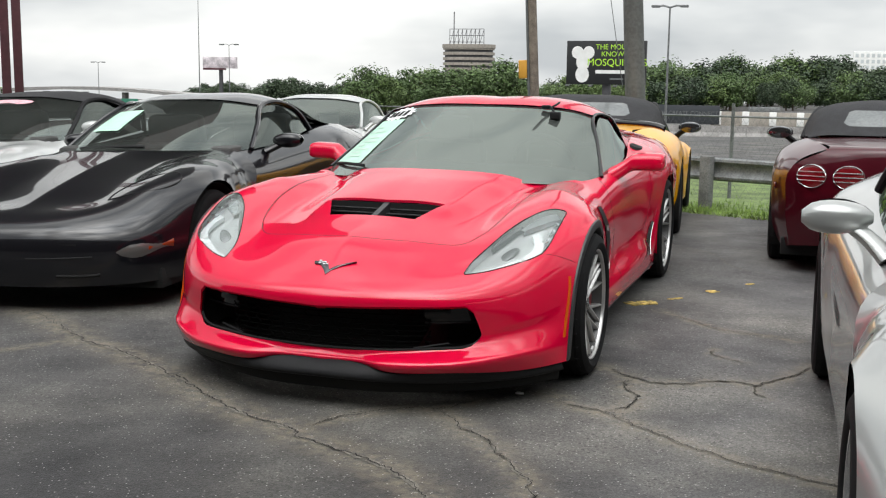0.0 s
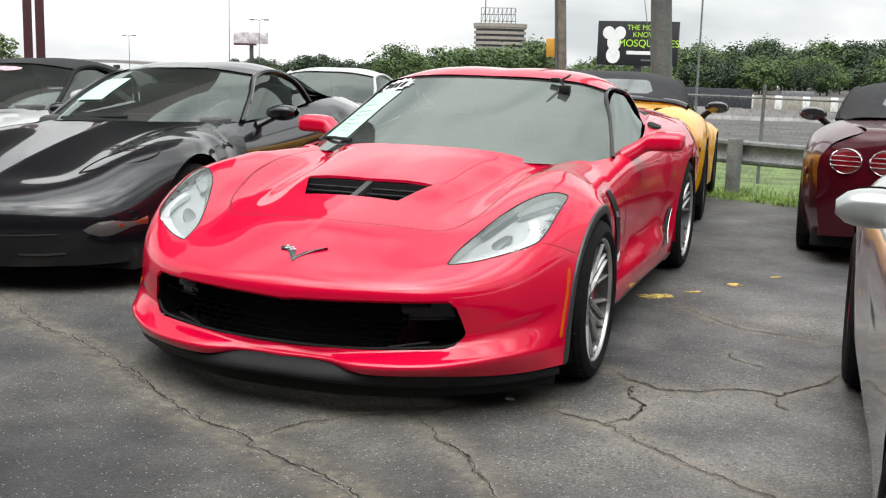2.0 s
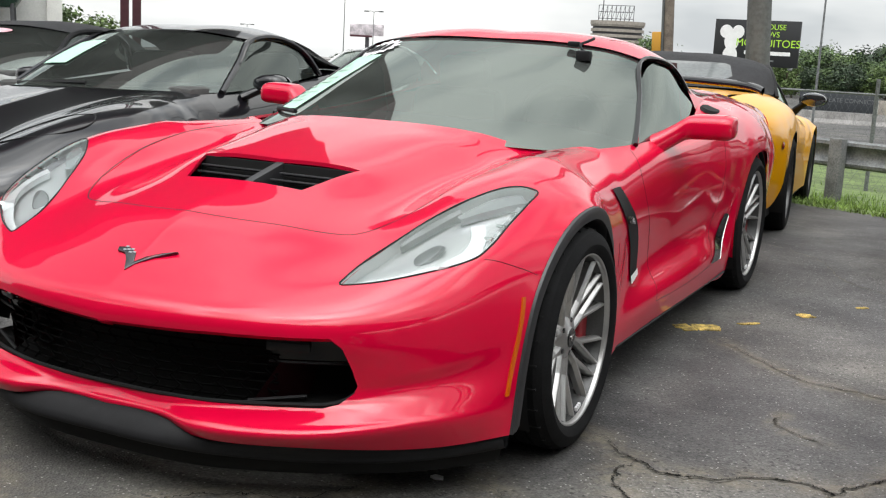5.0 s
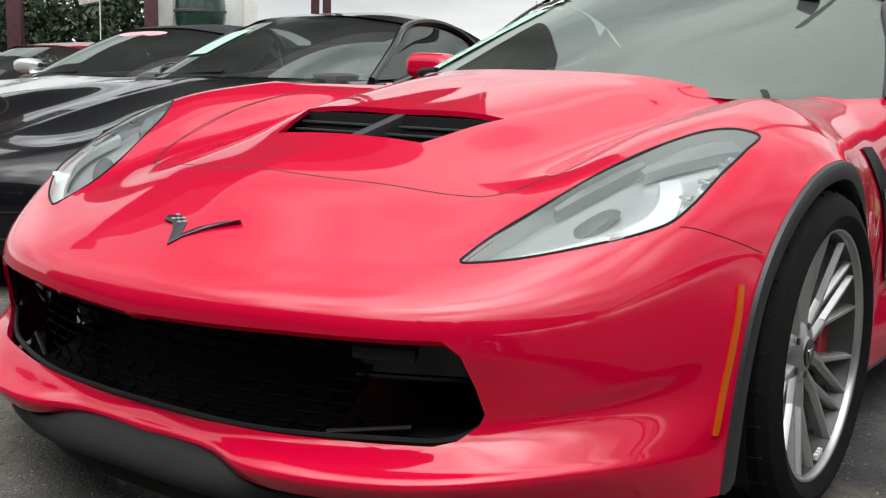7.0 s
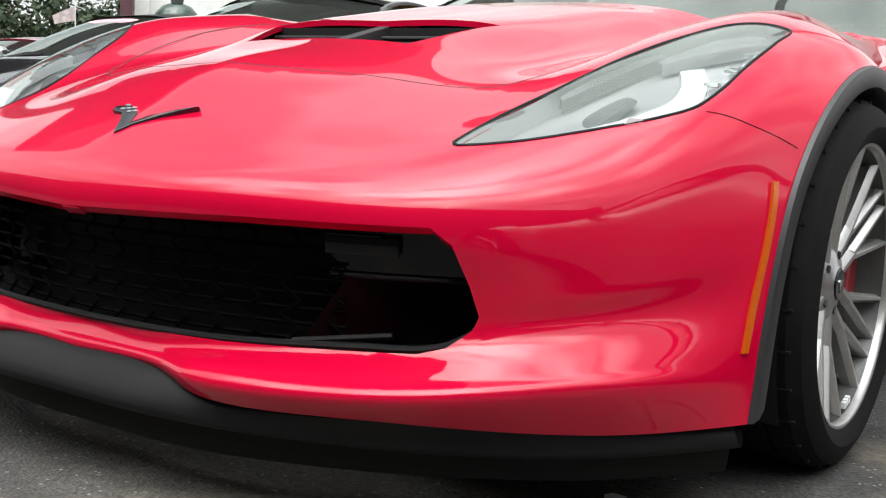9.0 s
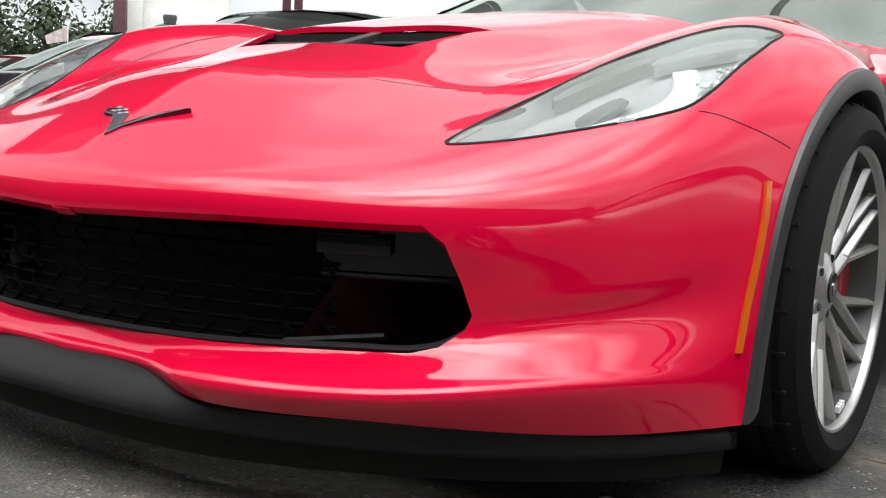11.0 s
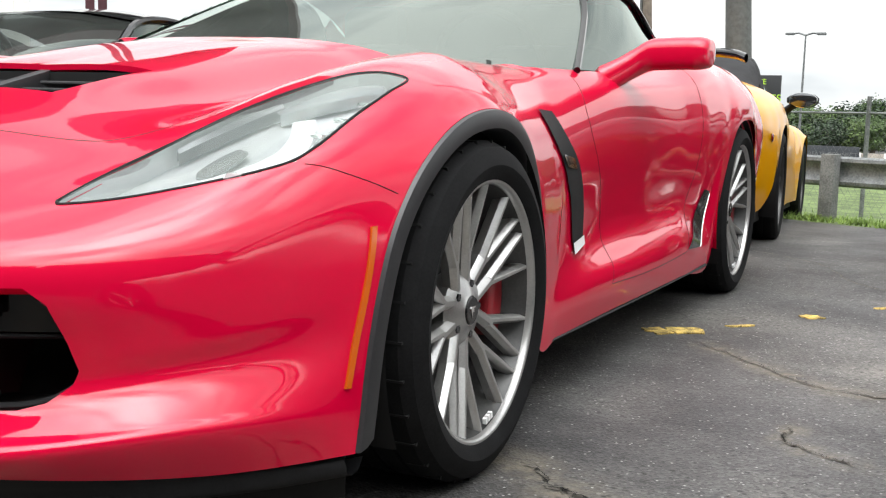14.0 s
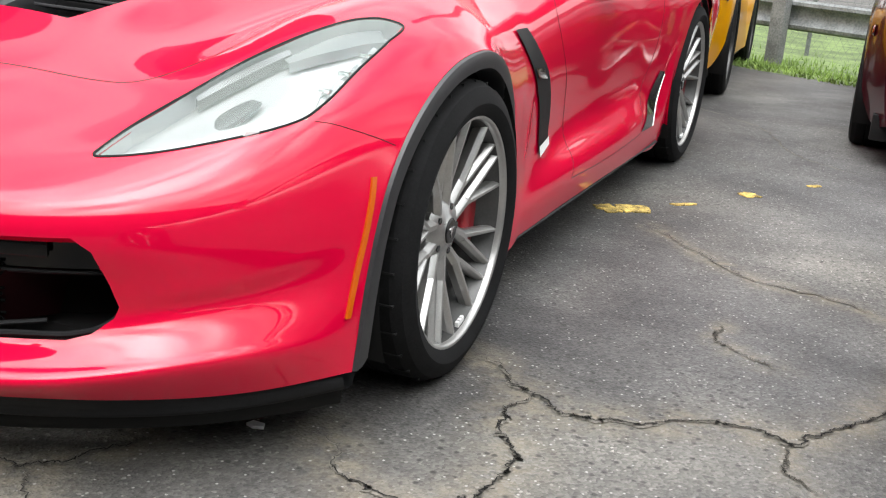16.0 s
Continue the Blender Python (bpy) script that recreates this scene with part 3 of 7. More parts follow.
HEADLIGHT = [(0.548, -0.690), (0.556, -0.600), (0.592, -0.480), (0.645, -0.350), (0.700, -0.245), (0.765, -0.165), (0.806, -0.132), (0.845, -0.123), (0.853, -0.21), (0.848, -0.31), (0.840, -0.41), (0.826, -0.465), (0.790, -0.520), (0.722, -0.587), (0.640, -0.652), (0.580, -0.688), (0.556, -0.698)]


def headlight(car, shell, s):
    inner = shell.copy()
    lamp = part("headlight", shell, M_LENS, car, "clear lens headlight with a white light bar")
    tree = BVHTree.FromBMesh(inner)

    def on(x, y, d):
        """A point of the lens above (x, y), d below it."""
        h = tree.ray_cast(Vector((x * s, y, 2)), Vector((0, 0, -1)))
        z = h[0].z if h[0] else 0.62
        return Vector((x * s, y, z - d))

    cx, cy = 0.72 * s, -0.42
    shift = Vector((-0.004 * s, 0.010, -0.040))
    wall = bmesh.new()
    for ed in inner.edges:
        if ed.is_boundary:
            a, b = (v.co - Vector((0, 0, 0.004)) for v in ed.verts)
            wall.faces.new([wall.verts.new(q) for q in (a, b, b + shift, a + shift)])
    part("lamp_wall", wall, M_LAMPBOWL, lamp, smooth=False)
    for v in inner.verts:
        v.co += shift
    part("lamp_bowl", inner, M_LAMPBOWL, lamp, "grey inner housing")

    def band(name, pts, w, d, material, up=0.0):
        c = spline([(x, y, 0) for x, y in pts], 24)
        bm = bmesh.new()
        rows = []
        for i, q in enumerate(c):
            tv = Vector(c[min(i + 1, 23)] - c[max(i - 1, 0)]).normalized()
            nv = Vector((-tv.y, tv.x, 0))
            ww = (w[0] + (w[1] - w[0]) * i / 11.5) if i < 12 else (w[1] + (w[2] - w[1]) * (i - 11.5) / 11.5)
            a, b = q + np.array(nv) * ww, q - np.array(nv) * ww
            pa, pb = on(a[0], a[1], d), on(b[0], b[1], d + up)
            rows.append([tuple(pa - Vector((0, 0, 0.02))), tuple(pa), tuple(pb), tuple(pb - Vector((0, 0, 0.02)))])
        grid_mesh(bm, np.array(rows), mirror=False)
        bmesh.ops.recalc_face_normals(bm, faces=bm.faces)
        part(name, bm, material, lamp, angle=30)

    band("light_bar", [(0.574, -0.666), (0.640, -0.626), (0.712, -0.568), (0.770, -0.508), (0.796, -0.455), (0.793, -0.40), (0.765, -0.345)], (0.009, 0.021, 0.019), 0.017, M_LIGHTBAR)
    band("upper_edge", [(0.606, -0.475), (0.648, -0.375), (0.690, -0.295)], (0.003, 0.010, 0.005), 0.012, M_LAMPDARK, 0.006)
    band("upper_panel", [(0.70, -0.325), (0.748, -0.255), (0.79, -0.20), (0.822, -0.165)], (0.010, 0.026, 0.020), 0.018, M_LAMPPANEL)
    band("reflector_strip", [(0.812, -0.43), (0.828, -0.32), (0.832, -0.20)], (0.010, 0.012, 0.014), 0.026, M_LAMPPANEL)
    c = on(0.672, -0.475, 0.036)
    bm = bmesh.new()
    lathe(bm, [(0.0, 0.0), (0.02, -0.0005), (0.03, -0.003), (0.034, -0.012)], 24, Matrix.Translation(c) @ pose(0, 0, 0, 34, 12 * s, -38 * s) @ Matrix.Diagonal((0.8, 1.9, 1.0, 1.0)))
    part("projector", bm, M_LAMPDARK, lamp, "dark round projector lens")
    for x, y in ((0.838, -0.25), (0.834, -0.32), (0.826, -0.38)):
        bm = bmesh.new()
        q = on(x - 0.012, y, 0.016)
        box(bm, -0.012, 0.012, -0.006, 0.006, -0.004, 0.004, 0.001, Matrix.Translation(q))
        part("lamp_cell", bm, M_CHROME, lamp)
    # rubber edge round the lens
    bm = bmesh.new()
    pl = [on(x, y, 0.0) for x, y in shrink(HEADLIGHT, 0.003)]
    ring = spline([tuple(q) for q in pl] + [tuple(pl[0])], 120)
    tube(bm, ring, 0.0026, 6)
    part("lens_seal", bm, M_TRIM, lamp)
    return lamp


M_LAMPDARK = mat("smoked_projector", (0.16, 0.16, 0.165), 0.3, 0.5)
M_LIGHTBAR = mat("white_light_guide", (0.82, 0.83, 0.84), 0.25, coat=0.6)
M_LAMPPANEL = mat("lamp_inner_panel", (0.62, 0.63, 0.65), 0.25, 0.7)
M_LAMPBOWL = mat("lamp_housing", (0.56, 0.565, 0.57), 0.30, 0.35, coat=0.4)


WINDSCREEN = [[(0, 0.47, 0.865), (0.35, 0.53, 0.86), (0.60, 0.70, 0.845), (0.79, 0.98, 0.825)],
              [(0, 0.97, 1.035), (0.35, 1.01, 1.027), (0.57, 1.13, 1.005), (0.70, 1.27, 0.985)],
              [(0, 1.45, 1.182), (0.32, 1.46, 1.176), (0.51, 1.49, 1.158), (0.615, 1.51, 1.13)]]


def red_details(car):
    # splitter
    top = [(0, -0.925, 0.195), (0.20, -0.925, 0.192), (0.32, -0.925, 0.172), (0.58, -0.84, 0.176), (0.79, -0.655, 0.162), (0.915, -0.452, 0.160)]
    low = [(0, -0.958, 0.140), (0.25, -0.945, 0.138), (0.42, -0.890, 0.134), (0.62, -0.785, 0.130), (0.77, -0.668, 0.130), (0.925, -0.456, 0.133)]
    rows = [[(x, y + 0.05, z + 0.01) for x, y, z in top], top, [(x, y - 0.004, z + 0.012) for x, y, z in low], low, [(x, y + 0.015, z - 0.008) for x, y, z in low], [(x * 0.97, y + 0.10, z - 0.004) for x, y, z in low]]
    bm = bmesh.new()
    grid_mesh(bm, loft(rows, 48, 3), flip=True)
    weld(bm)
    part("front_splitter", bm, M_TRIM, car, "matt black front splitter")
    bm = bmesh.new()
    dam = [(x * 0.985, y + 0.05, z) for x, y, z in low[:-1]] + [(0.905, -0.425, 0.133)]
    grid_mesh(bm, loft([dam, [(x * 0.99, y + 0.012, 0.078) for x, y, z in dam], [(x * 0.98, y + 0.03, 0.070) for x, y, z in dam], [(x * 0.96, y + 0.06, 0.13) for x, y, z in dam]], 40, 2), flip=True)
    weld(bm)
    part("air_dam", bm, M_VOID, car, "black rubber air dam under the splitter")
    # flares round the front wheels
    for s in (1, -1):
        out = spline([(arch_x(y), y, z) for y, z in FRONT_ARCH[:-1]], 60)
        rows = []
        for dx, k in ((-0.004, 1.0), (0.008, 0.992), (0.012, 0.96), (0.010, 0.905), (0.0, 0.895), (-0.05, 0.895)):
            r = []
            for i, p in enumerate(out):
                c = Vector((p[0], 0, 0.325))
                q = c + (Vector(p) - c) * k
                r.append(((q.x + dx) * 1, q.y, q.z))
            rows.append(r)
        bm = bmesh.new()
        g = np.array(rows)
        g[:, :, 0] *= s
        grid_mesh(bm, g, flip=s < 0, mirror=False)
        part("wheel_arch_flare", bm, M_FLARE, car, "dark grey moulded wheel arch edge")
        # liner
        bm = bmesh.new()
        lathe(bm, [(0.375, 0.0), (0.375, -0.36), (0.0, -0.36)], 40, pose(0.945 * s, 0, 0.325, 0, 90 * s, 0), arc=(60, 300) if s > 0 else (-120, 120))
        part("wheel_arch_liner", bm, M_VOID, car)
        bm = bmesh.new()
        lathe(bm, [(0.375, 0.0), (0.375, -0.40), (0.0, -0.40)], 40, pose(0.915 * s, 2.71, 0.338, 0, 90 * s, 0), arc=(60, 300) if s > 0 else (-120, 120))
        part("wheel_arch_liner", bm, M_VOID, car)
    # front cavity: an added black sheet puts its shade behind the grille
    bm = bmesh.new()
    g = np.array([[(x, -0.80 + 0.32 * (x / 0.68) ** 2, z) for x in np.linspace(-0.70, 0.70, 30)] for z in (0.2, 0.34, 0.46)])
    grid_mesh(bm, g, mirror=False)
    part("grille_shade_backing", bm, M_VOID, car)
    nose_details(car)
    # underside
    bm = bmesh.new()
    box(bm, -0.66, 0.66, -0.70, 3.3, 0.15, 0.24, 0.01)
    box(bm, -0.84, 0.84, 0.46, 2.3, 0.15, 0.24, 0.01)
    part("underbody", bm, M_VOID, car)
    # windscreen, roof, glass
    bm = bmesh.new()
    foot = [(0, 0.37, 0.83), (0.35, 0.43, 0.825), (0.62, 0.60, 0.81), (0.80, 0.90, 0.785)]
    grid_mesh(bm, loft([foot] + WINDSCREEN, 24, 8), flip=False)
    weld(bm)
    part("windscreen", bm, M_GLASS, car, "greenish tinted windscreen")
    roof = [[(0, 1.44, 1.188), (0.32, 1.45, 1.184), (0.51, 1.48, 1.164), (0.625, 1.50, 1.135)],
            [(0, 1.52, 1.212), (0.22, 1.54, 1.215), (0.50, 1.60, 1.185), (0.645, 1.64, 1.14)],
            [(0, 1.78, 1.226), (0.24, 1.80, 1.230), (0.50, 1.82, 1.195), (0.655, 1.86, 1.125)],
            [(0, 2.05, 1.205), (0.24, 2.06, 1.208), (0.49, 2.07, 1.165), (0.655, 2.10, 1.06)],
            [(0, 2.25, 1.17), (0.24, 2.25, 1.165), (0.48, 2.25, 1.11), (0.66, 2.25, 0.985)]]
    bm = bmesh.new()
    grid_mesh(bm, loft(roof, 24, 6), flip=False)
    weld(bm)
    part("roof", bm, M_RED, car)
    rg = [[(0, 2.25, 1.17), (0.24, 2.25, 1.165), (0.48, 2.25, 1.11), (0.66, 2.25, 0.985)],
          [(0, 2.62, 1.08), (0.24, 2.62, 1.075), (0.46, 2.62, 1.03), (0.65, 2.62, 0.96)],
          [(0, 2.98, 0.98), (0.24, 2.98, 0.98), (0.45, 2.97, 0.97), (0.64, 2.94, 0.95)]]
    bm = bmesh.new()
    grid_mesh(bm, loft(rg, 20, 6), flip=False)
    weld(bm)
    part("rear_glass", bm, M_GLOSSBLACK, car)
    for s in (1, -1):
        low = [(0.79, 0.985, 0.828), (0.79, 1.40, 0.842), (0.77, 1.80, 0.885), (0.715, 2.10, 0.955)]
        mid = [(0.735, 1.17, 0.92), (0.725, 1.42, 0.97), (0.715, 1.80, 0.99), (0.690, 2.08, 0.985)]
        top = [(0.675, 1.36, 1.035), (0.645, 1.62, 1.115), (0.655, 1.86, 1.10), (0.665, 2.07, 1.02)]
        bm = bmesh.new()
        g = loft([low, mid, top], 16, 5)
        g[:, :, 0] *= s
        grid_mesh(bm, g, flip=s < 0, mirror=False)
        part("side_window", bm, M_SIDEGLASS, car, "dark tinted side glass")
        bm = bmesh.new()
        tube(bm, [(s * x, y, z) for x, y, z in ((0.795, 0.965, 0.825), (0.705, 1.275, 0.985), (0.628, 1.515, 1.125), (0.655, 1.75, 1.128), (0.665, 1.98, 1.075), (0.70, 2.12, 0.965))], 0.010, 8, 30)
        part("window_frame", bm, M_GLOSSBLACK, car)
        # panel between the rear glass and the haunch
        bm = bmesh.new()
        g = loft([[(0.655, 2.08, 1.065), (0.662, 2.25, 0.985), (0.652, 2.62, 0.962), (0.642, 2.94, 0.952)], [(0.70, 2.07, 0.99), (0.705, 2.25, 0.968), (0.672, 2.62, 0.963), (0.643, 2.94, 0.953)], [(0.745, 2.05, 0.915), (0.722, 2.25, 0.94), (0.675, 2.62, 0.956), (0.645, 2.94, 0.951)]], 16, 4)
        g[:, :, 0] *= s
        grid_mesh(bm, g, flip=s < 0, mirror=False)
        part("quarter_panel", bm, M_RED, car)
        # door mirror: an arm which rises from the door into a long flat-topped housing
        bm = bmesh.new()
        secs = [(0.780, 1.22, 0.800, 0.050, 0.075), (0.822, 1.245, 0.826, 0.046, 0.068), (0.868, 1.275, 0.860, 0.044, 0.062), (0.908, 1.30, 0.884, 0.046, 0.064), (0.950, 1.31, 0.889, 0.047, 0.068), (1.010, 1.315, 0.891, 0.047, 0.068), (1.058, 1.315, 0.891, 0.045, 0.064), (1.075, 1.315, 0.891, 0.038, 0.055), (1.080, 1.315, 0.890, 0.022, 0.036), (1.0815, 1.315, 0.890, 0.001, 0.002)]
        g = []
        for x, cy, cz, hh, hd in secs:
            g.append([(s * x, cy + hd * math.copysign(abs(math.cos(a)) ** 0.62, math.cos(a)), cz + hh * math.copysign(abs(math.sin(a)) ** 0.62, math.sin(a)) + 0.25 * hd * math.cos(a) * (0.4 if x > 0.9 else 1.0)) for a in np.linspace(0, 2 * math.pi, 33)])
        g = loft([[tuple(q) for q in r] for r in g], 0, 4)
        grid_mesh(bm, g, flip=s < 0, mirror=False)
        weld(bm)
        mir = part("door_mirror", bm, M_RED, car)
        bm = bmesh.new()
        box(bm, min(s * 0.925, s * 1.062), max(s * 0.925, s * 1.055), 1.372, 1.385, 0.860, 0.922, 0.006)
        part("mirror_glass", bm, M_SIDEGLASS, mir)
    # wheels
    for s in (1, -1):
        wheel_parts(car, 0.962 * s, 0.0, 0.327, 0.252, 0.285, M_RIM, s, spin=55)
        wheel_parts(car, 0.918 * s, 2.71, 0.338, 0.265, 0.335, M_RIM, s, spin=40)
    # rear spoiler
    bm = bmesh.new()
    rows = []
    for dy, dz in ((0, 0), (0.02, 0.012), (0.09, 0.016), (0.09, -0.012), (0, -0.012), (0, 0)):
        rows.append([(0, 3.42 + dy, 1.02 + dz), (0.5, 3.38 + dy, 1.02 + dz), (0.76, 3.29 + dy, 1.0 + dz), (0.80, 3.27 + dy, 0.985 + dz)])
    grid_mesh(bm, loft(rows, 24, 2), flip=False)
    weld(bm)
    part("rear_spoiler", bm, M_GLOSSBLACK, car, "low black rear spoiler")


def nose_details(car):
    def face(x, z):
        """The depth of the grille insert at x."""
        return -0.905 + 0.42 * x * x + 0.28 * max(0.0, abs(x) - 0.4) ** 2 + 0.06 * (0.43 - z)

    g = thing("grille", None)
    g.parent = car
    # honeycomb of stepped bars
    for k in range(-7, 8):
        x = k * 0.062
        bm = bmesh.new()
        pts = []
        for i in range(9):
            z = 0.25 + 0.18 * i / 8
            xx = x + (0.014 if i % 2 else -0.014)
            pts.append((xx, face(xx, z) + 0.012, z))
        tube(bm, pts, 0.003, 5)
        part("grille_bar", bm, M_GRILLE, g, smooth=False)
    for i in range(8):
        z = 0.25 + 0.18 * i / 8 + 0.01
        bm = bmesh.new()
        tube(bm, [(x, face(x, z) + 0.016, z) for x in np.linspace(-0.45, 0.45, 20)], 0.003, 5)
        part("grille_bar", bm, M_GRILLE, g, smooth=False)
    for s in (1, -1):
        bm = bmesh.new()
        rows = []
        for z, d in ((0.362, 0.02), (0.366, 0.0), (0.43, -0.004), (0.442, 0.03)):
            rows.append([(s * x, -0.905 + 0.42 * x * x + 0.42 * max(0, x - 0.4) ** 2 + 0.028 + d, z) for x in np.linspace(0.425, 0.635, 9)])
        grid_mesh(bm, np.array(rows), flip=s < 0, mirror=False)
        duct = part("side_duct", bm, M_GLOSSBLACK, car, "gloss black duct panel beside the grille")
        bm = bmesh.new()
        box(bm, -0.055, 0.055, -0.006, 0.006, -0.014, 0.014, 0.003, pose(s * 0.475, -0.795, 0.405, 0, 0, 22 * s))
        part("parking_lamp", bm, M_GLOSSBLACK, duct)
        bm = bmesh.new()
        box(bm, -0.05, 0.03, -0.002, 0.002, -0.0015, 0.0015, 0, pose(s * 0.478, -0.806, 0.42, 0, 0, 22 * s))
        part("lamp_edge", bm, M_TRIM, duct)
        bm = bmesh.new()
        tube(bm, [(s * x, -0.905 + 0.42 * x * x + 0.42 * max(0, x - 0.4) ** 2 + 0.024, 0.360) for x in np.linspace(0.425, 0.64, 9)], 0.004, 6)
        part("duct_bar", bm, M_TRIM, duct)
        # inner wall: near-black red puts the shade inside the duct into the colour
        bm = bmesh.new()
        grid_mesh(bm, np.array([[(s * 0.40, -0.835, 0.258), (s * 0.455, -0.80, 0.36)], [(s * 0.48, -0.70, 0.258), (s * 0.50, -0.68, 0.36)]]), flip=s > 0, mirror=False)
        part("duct_wall", bm, M_DUCT, duct, "red inner wall of the duct, darkened for its shade")
        bm = bmesh.new()
        tube(bm, [(s * 0.39, -0.842, 0.261), (s * 0.52, -0.775, 0.278)], 0.005, 6)
        part("duct_fin", bm, M_TRIM, duct)
        # black edge along the foot of the opening
        bm = bmesh.new()
        tube(bm, [(0, -0.888, 0.246), (s * 0.30, -0.882, 0.255), (s * 0.50, -0.822, 0.266), (s * 0.585, -0.780, 0.270), (s * 0.618, -0.760, 0.281), (s * 0.644, -0.738, 0.305), (s * 0.650, -0.733, 0.325), (s * 0.640, -0.742, 0.362), (s * 0.622, -0.757, 0.418)], 0.006, 8, 50)
        part("grille_edge", bm, M_TRIM, car)
    # hood vent tray with louvres
    bm = bmesh.new()
    prism(bm, [(-0.25, -0.37), (0.25, -0.37), (0.32, -0.12), (-0.32, -0.12)], 0.655, 0.665)
    tray = part("vent_tray", bm, M_TRIM, car, "black louvred hood vent", smooth=False)
    for s in (1, -1):
        for k in range(4):
            y = -0.325 + k * 0.048
            bm = bmesh.new()
            box(bm, s * 0.03, s * (0.20 + 0.022 * k), y - 0.018, y + 0.018, -0.003, 0.003, 0.001, Matrix.Translation((0, 0, 0.692 + 0.015 * k)) @ pose(0, 0, 0, 0, 0, 0))
            bmesh.ops.rotate(bm, verts=bm.verts, cent=(0, y, 0.692 + 0.015 * k), matrix=Matrix.Rotation(radians(-14), 3, "X"))
            part("louvre", bm, M_FLARE, tray)
    bm = bmesh.new()
    prism(bm, [(-0.35, 0.66), (-0.35, 0.716), (-0.15, 0.768), (-0.15, 0.66)], -0.014, 0.014, Matrix(((0, 0, 1, 0), (1, 0, 0, 0), (0, 1, 0, 0), (0, 0, 0, 1))), 0.004)
    part("vent_divider", bm, M_FLARE, tray)
    bm = bmesh.new()
    box(bm, -0.30, 0.30, -0.155, -0.145, 0.66, 0.764)
    part("vent_back", bm, M_VOID, tray)
    # winged badge
    badge = thing("badge", None)
    badge.parent = car
    m = pose(0, -0.812, 0.5575, 30, 0, 0) @ Matrix.Diagonal((0.9, 0.9, 0.45, 1))
    for name, pts, mt in (("left_wing", [(0.0, -0.045), (0.012, -0.018), (-0.012, 0.030), (-0.05, 0.052), (-0.088, 0.046), (-0.082, 0.030), (-0.05, 0.024), (-0.028, 0.0)], M_WINGEM), ("right_wing", [(0.0, -0.045), (0.016, -0.014), (0.055, 0.022), (0.118, 0.062), (0.075, 0.046), (0.032, 0.022), (0.006, -0.008)], M_WINGEM), ("wing_inlay", [(0.022, 0.0), (0.06, 0.028), (0.09, 0.047), (0.05, 0.029)], M_TAIL)):
        bm = bmesh.new()
        prism(bm, pts, -0.012, 0.010 if name != "wing_inlay" else 0.012, m, 0.002)
        part(name, bm, mt, badge, angle=30)
    for i in range(4):
        for j in range(3):
            if (i + j) % 2 == 0:
                bm = bmesh.new()
                box(bm, -0.064 + 0.013 * i, -0.052 + 0.013 * i, 0.027 + 0.007 * j - 0.004 * i + 0.006, 0.033 + 0.007 * j - 0.004 * i + 0.006, 0.009, 0.0115, 0, m)
                part("checker", bm, M_CHROME, badge, smooth=False)


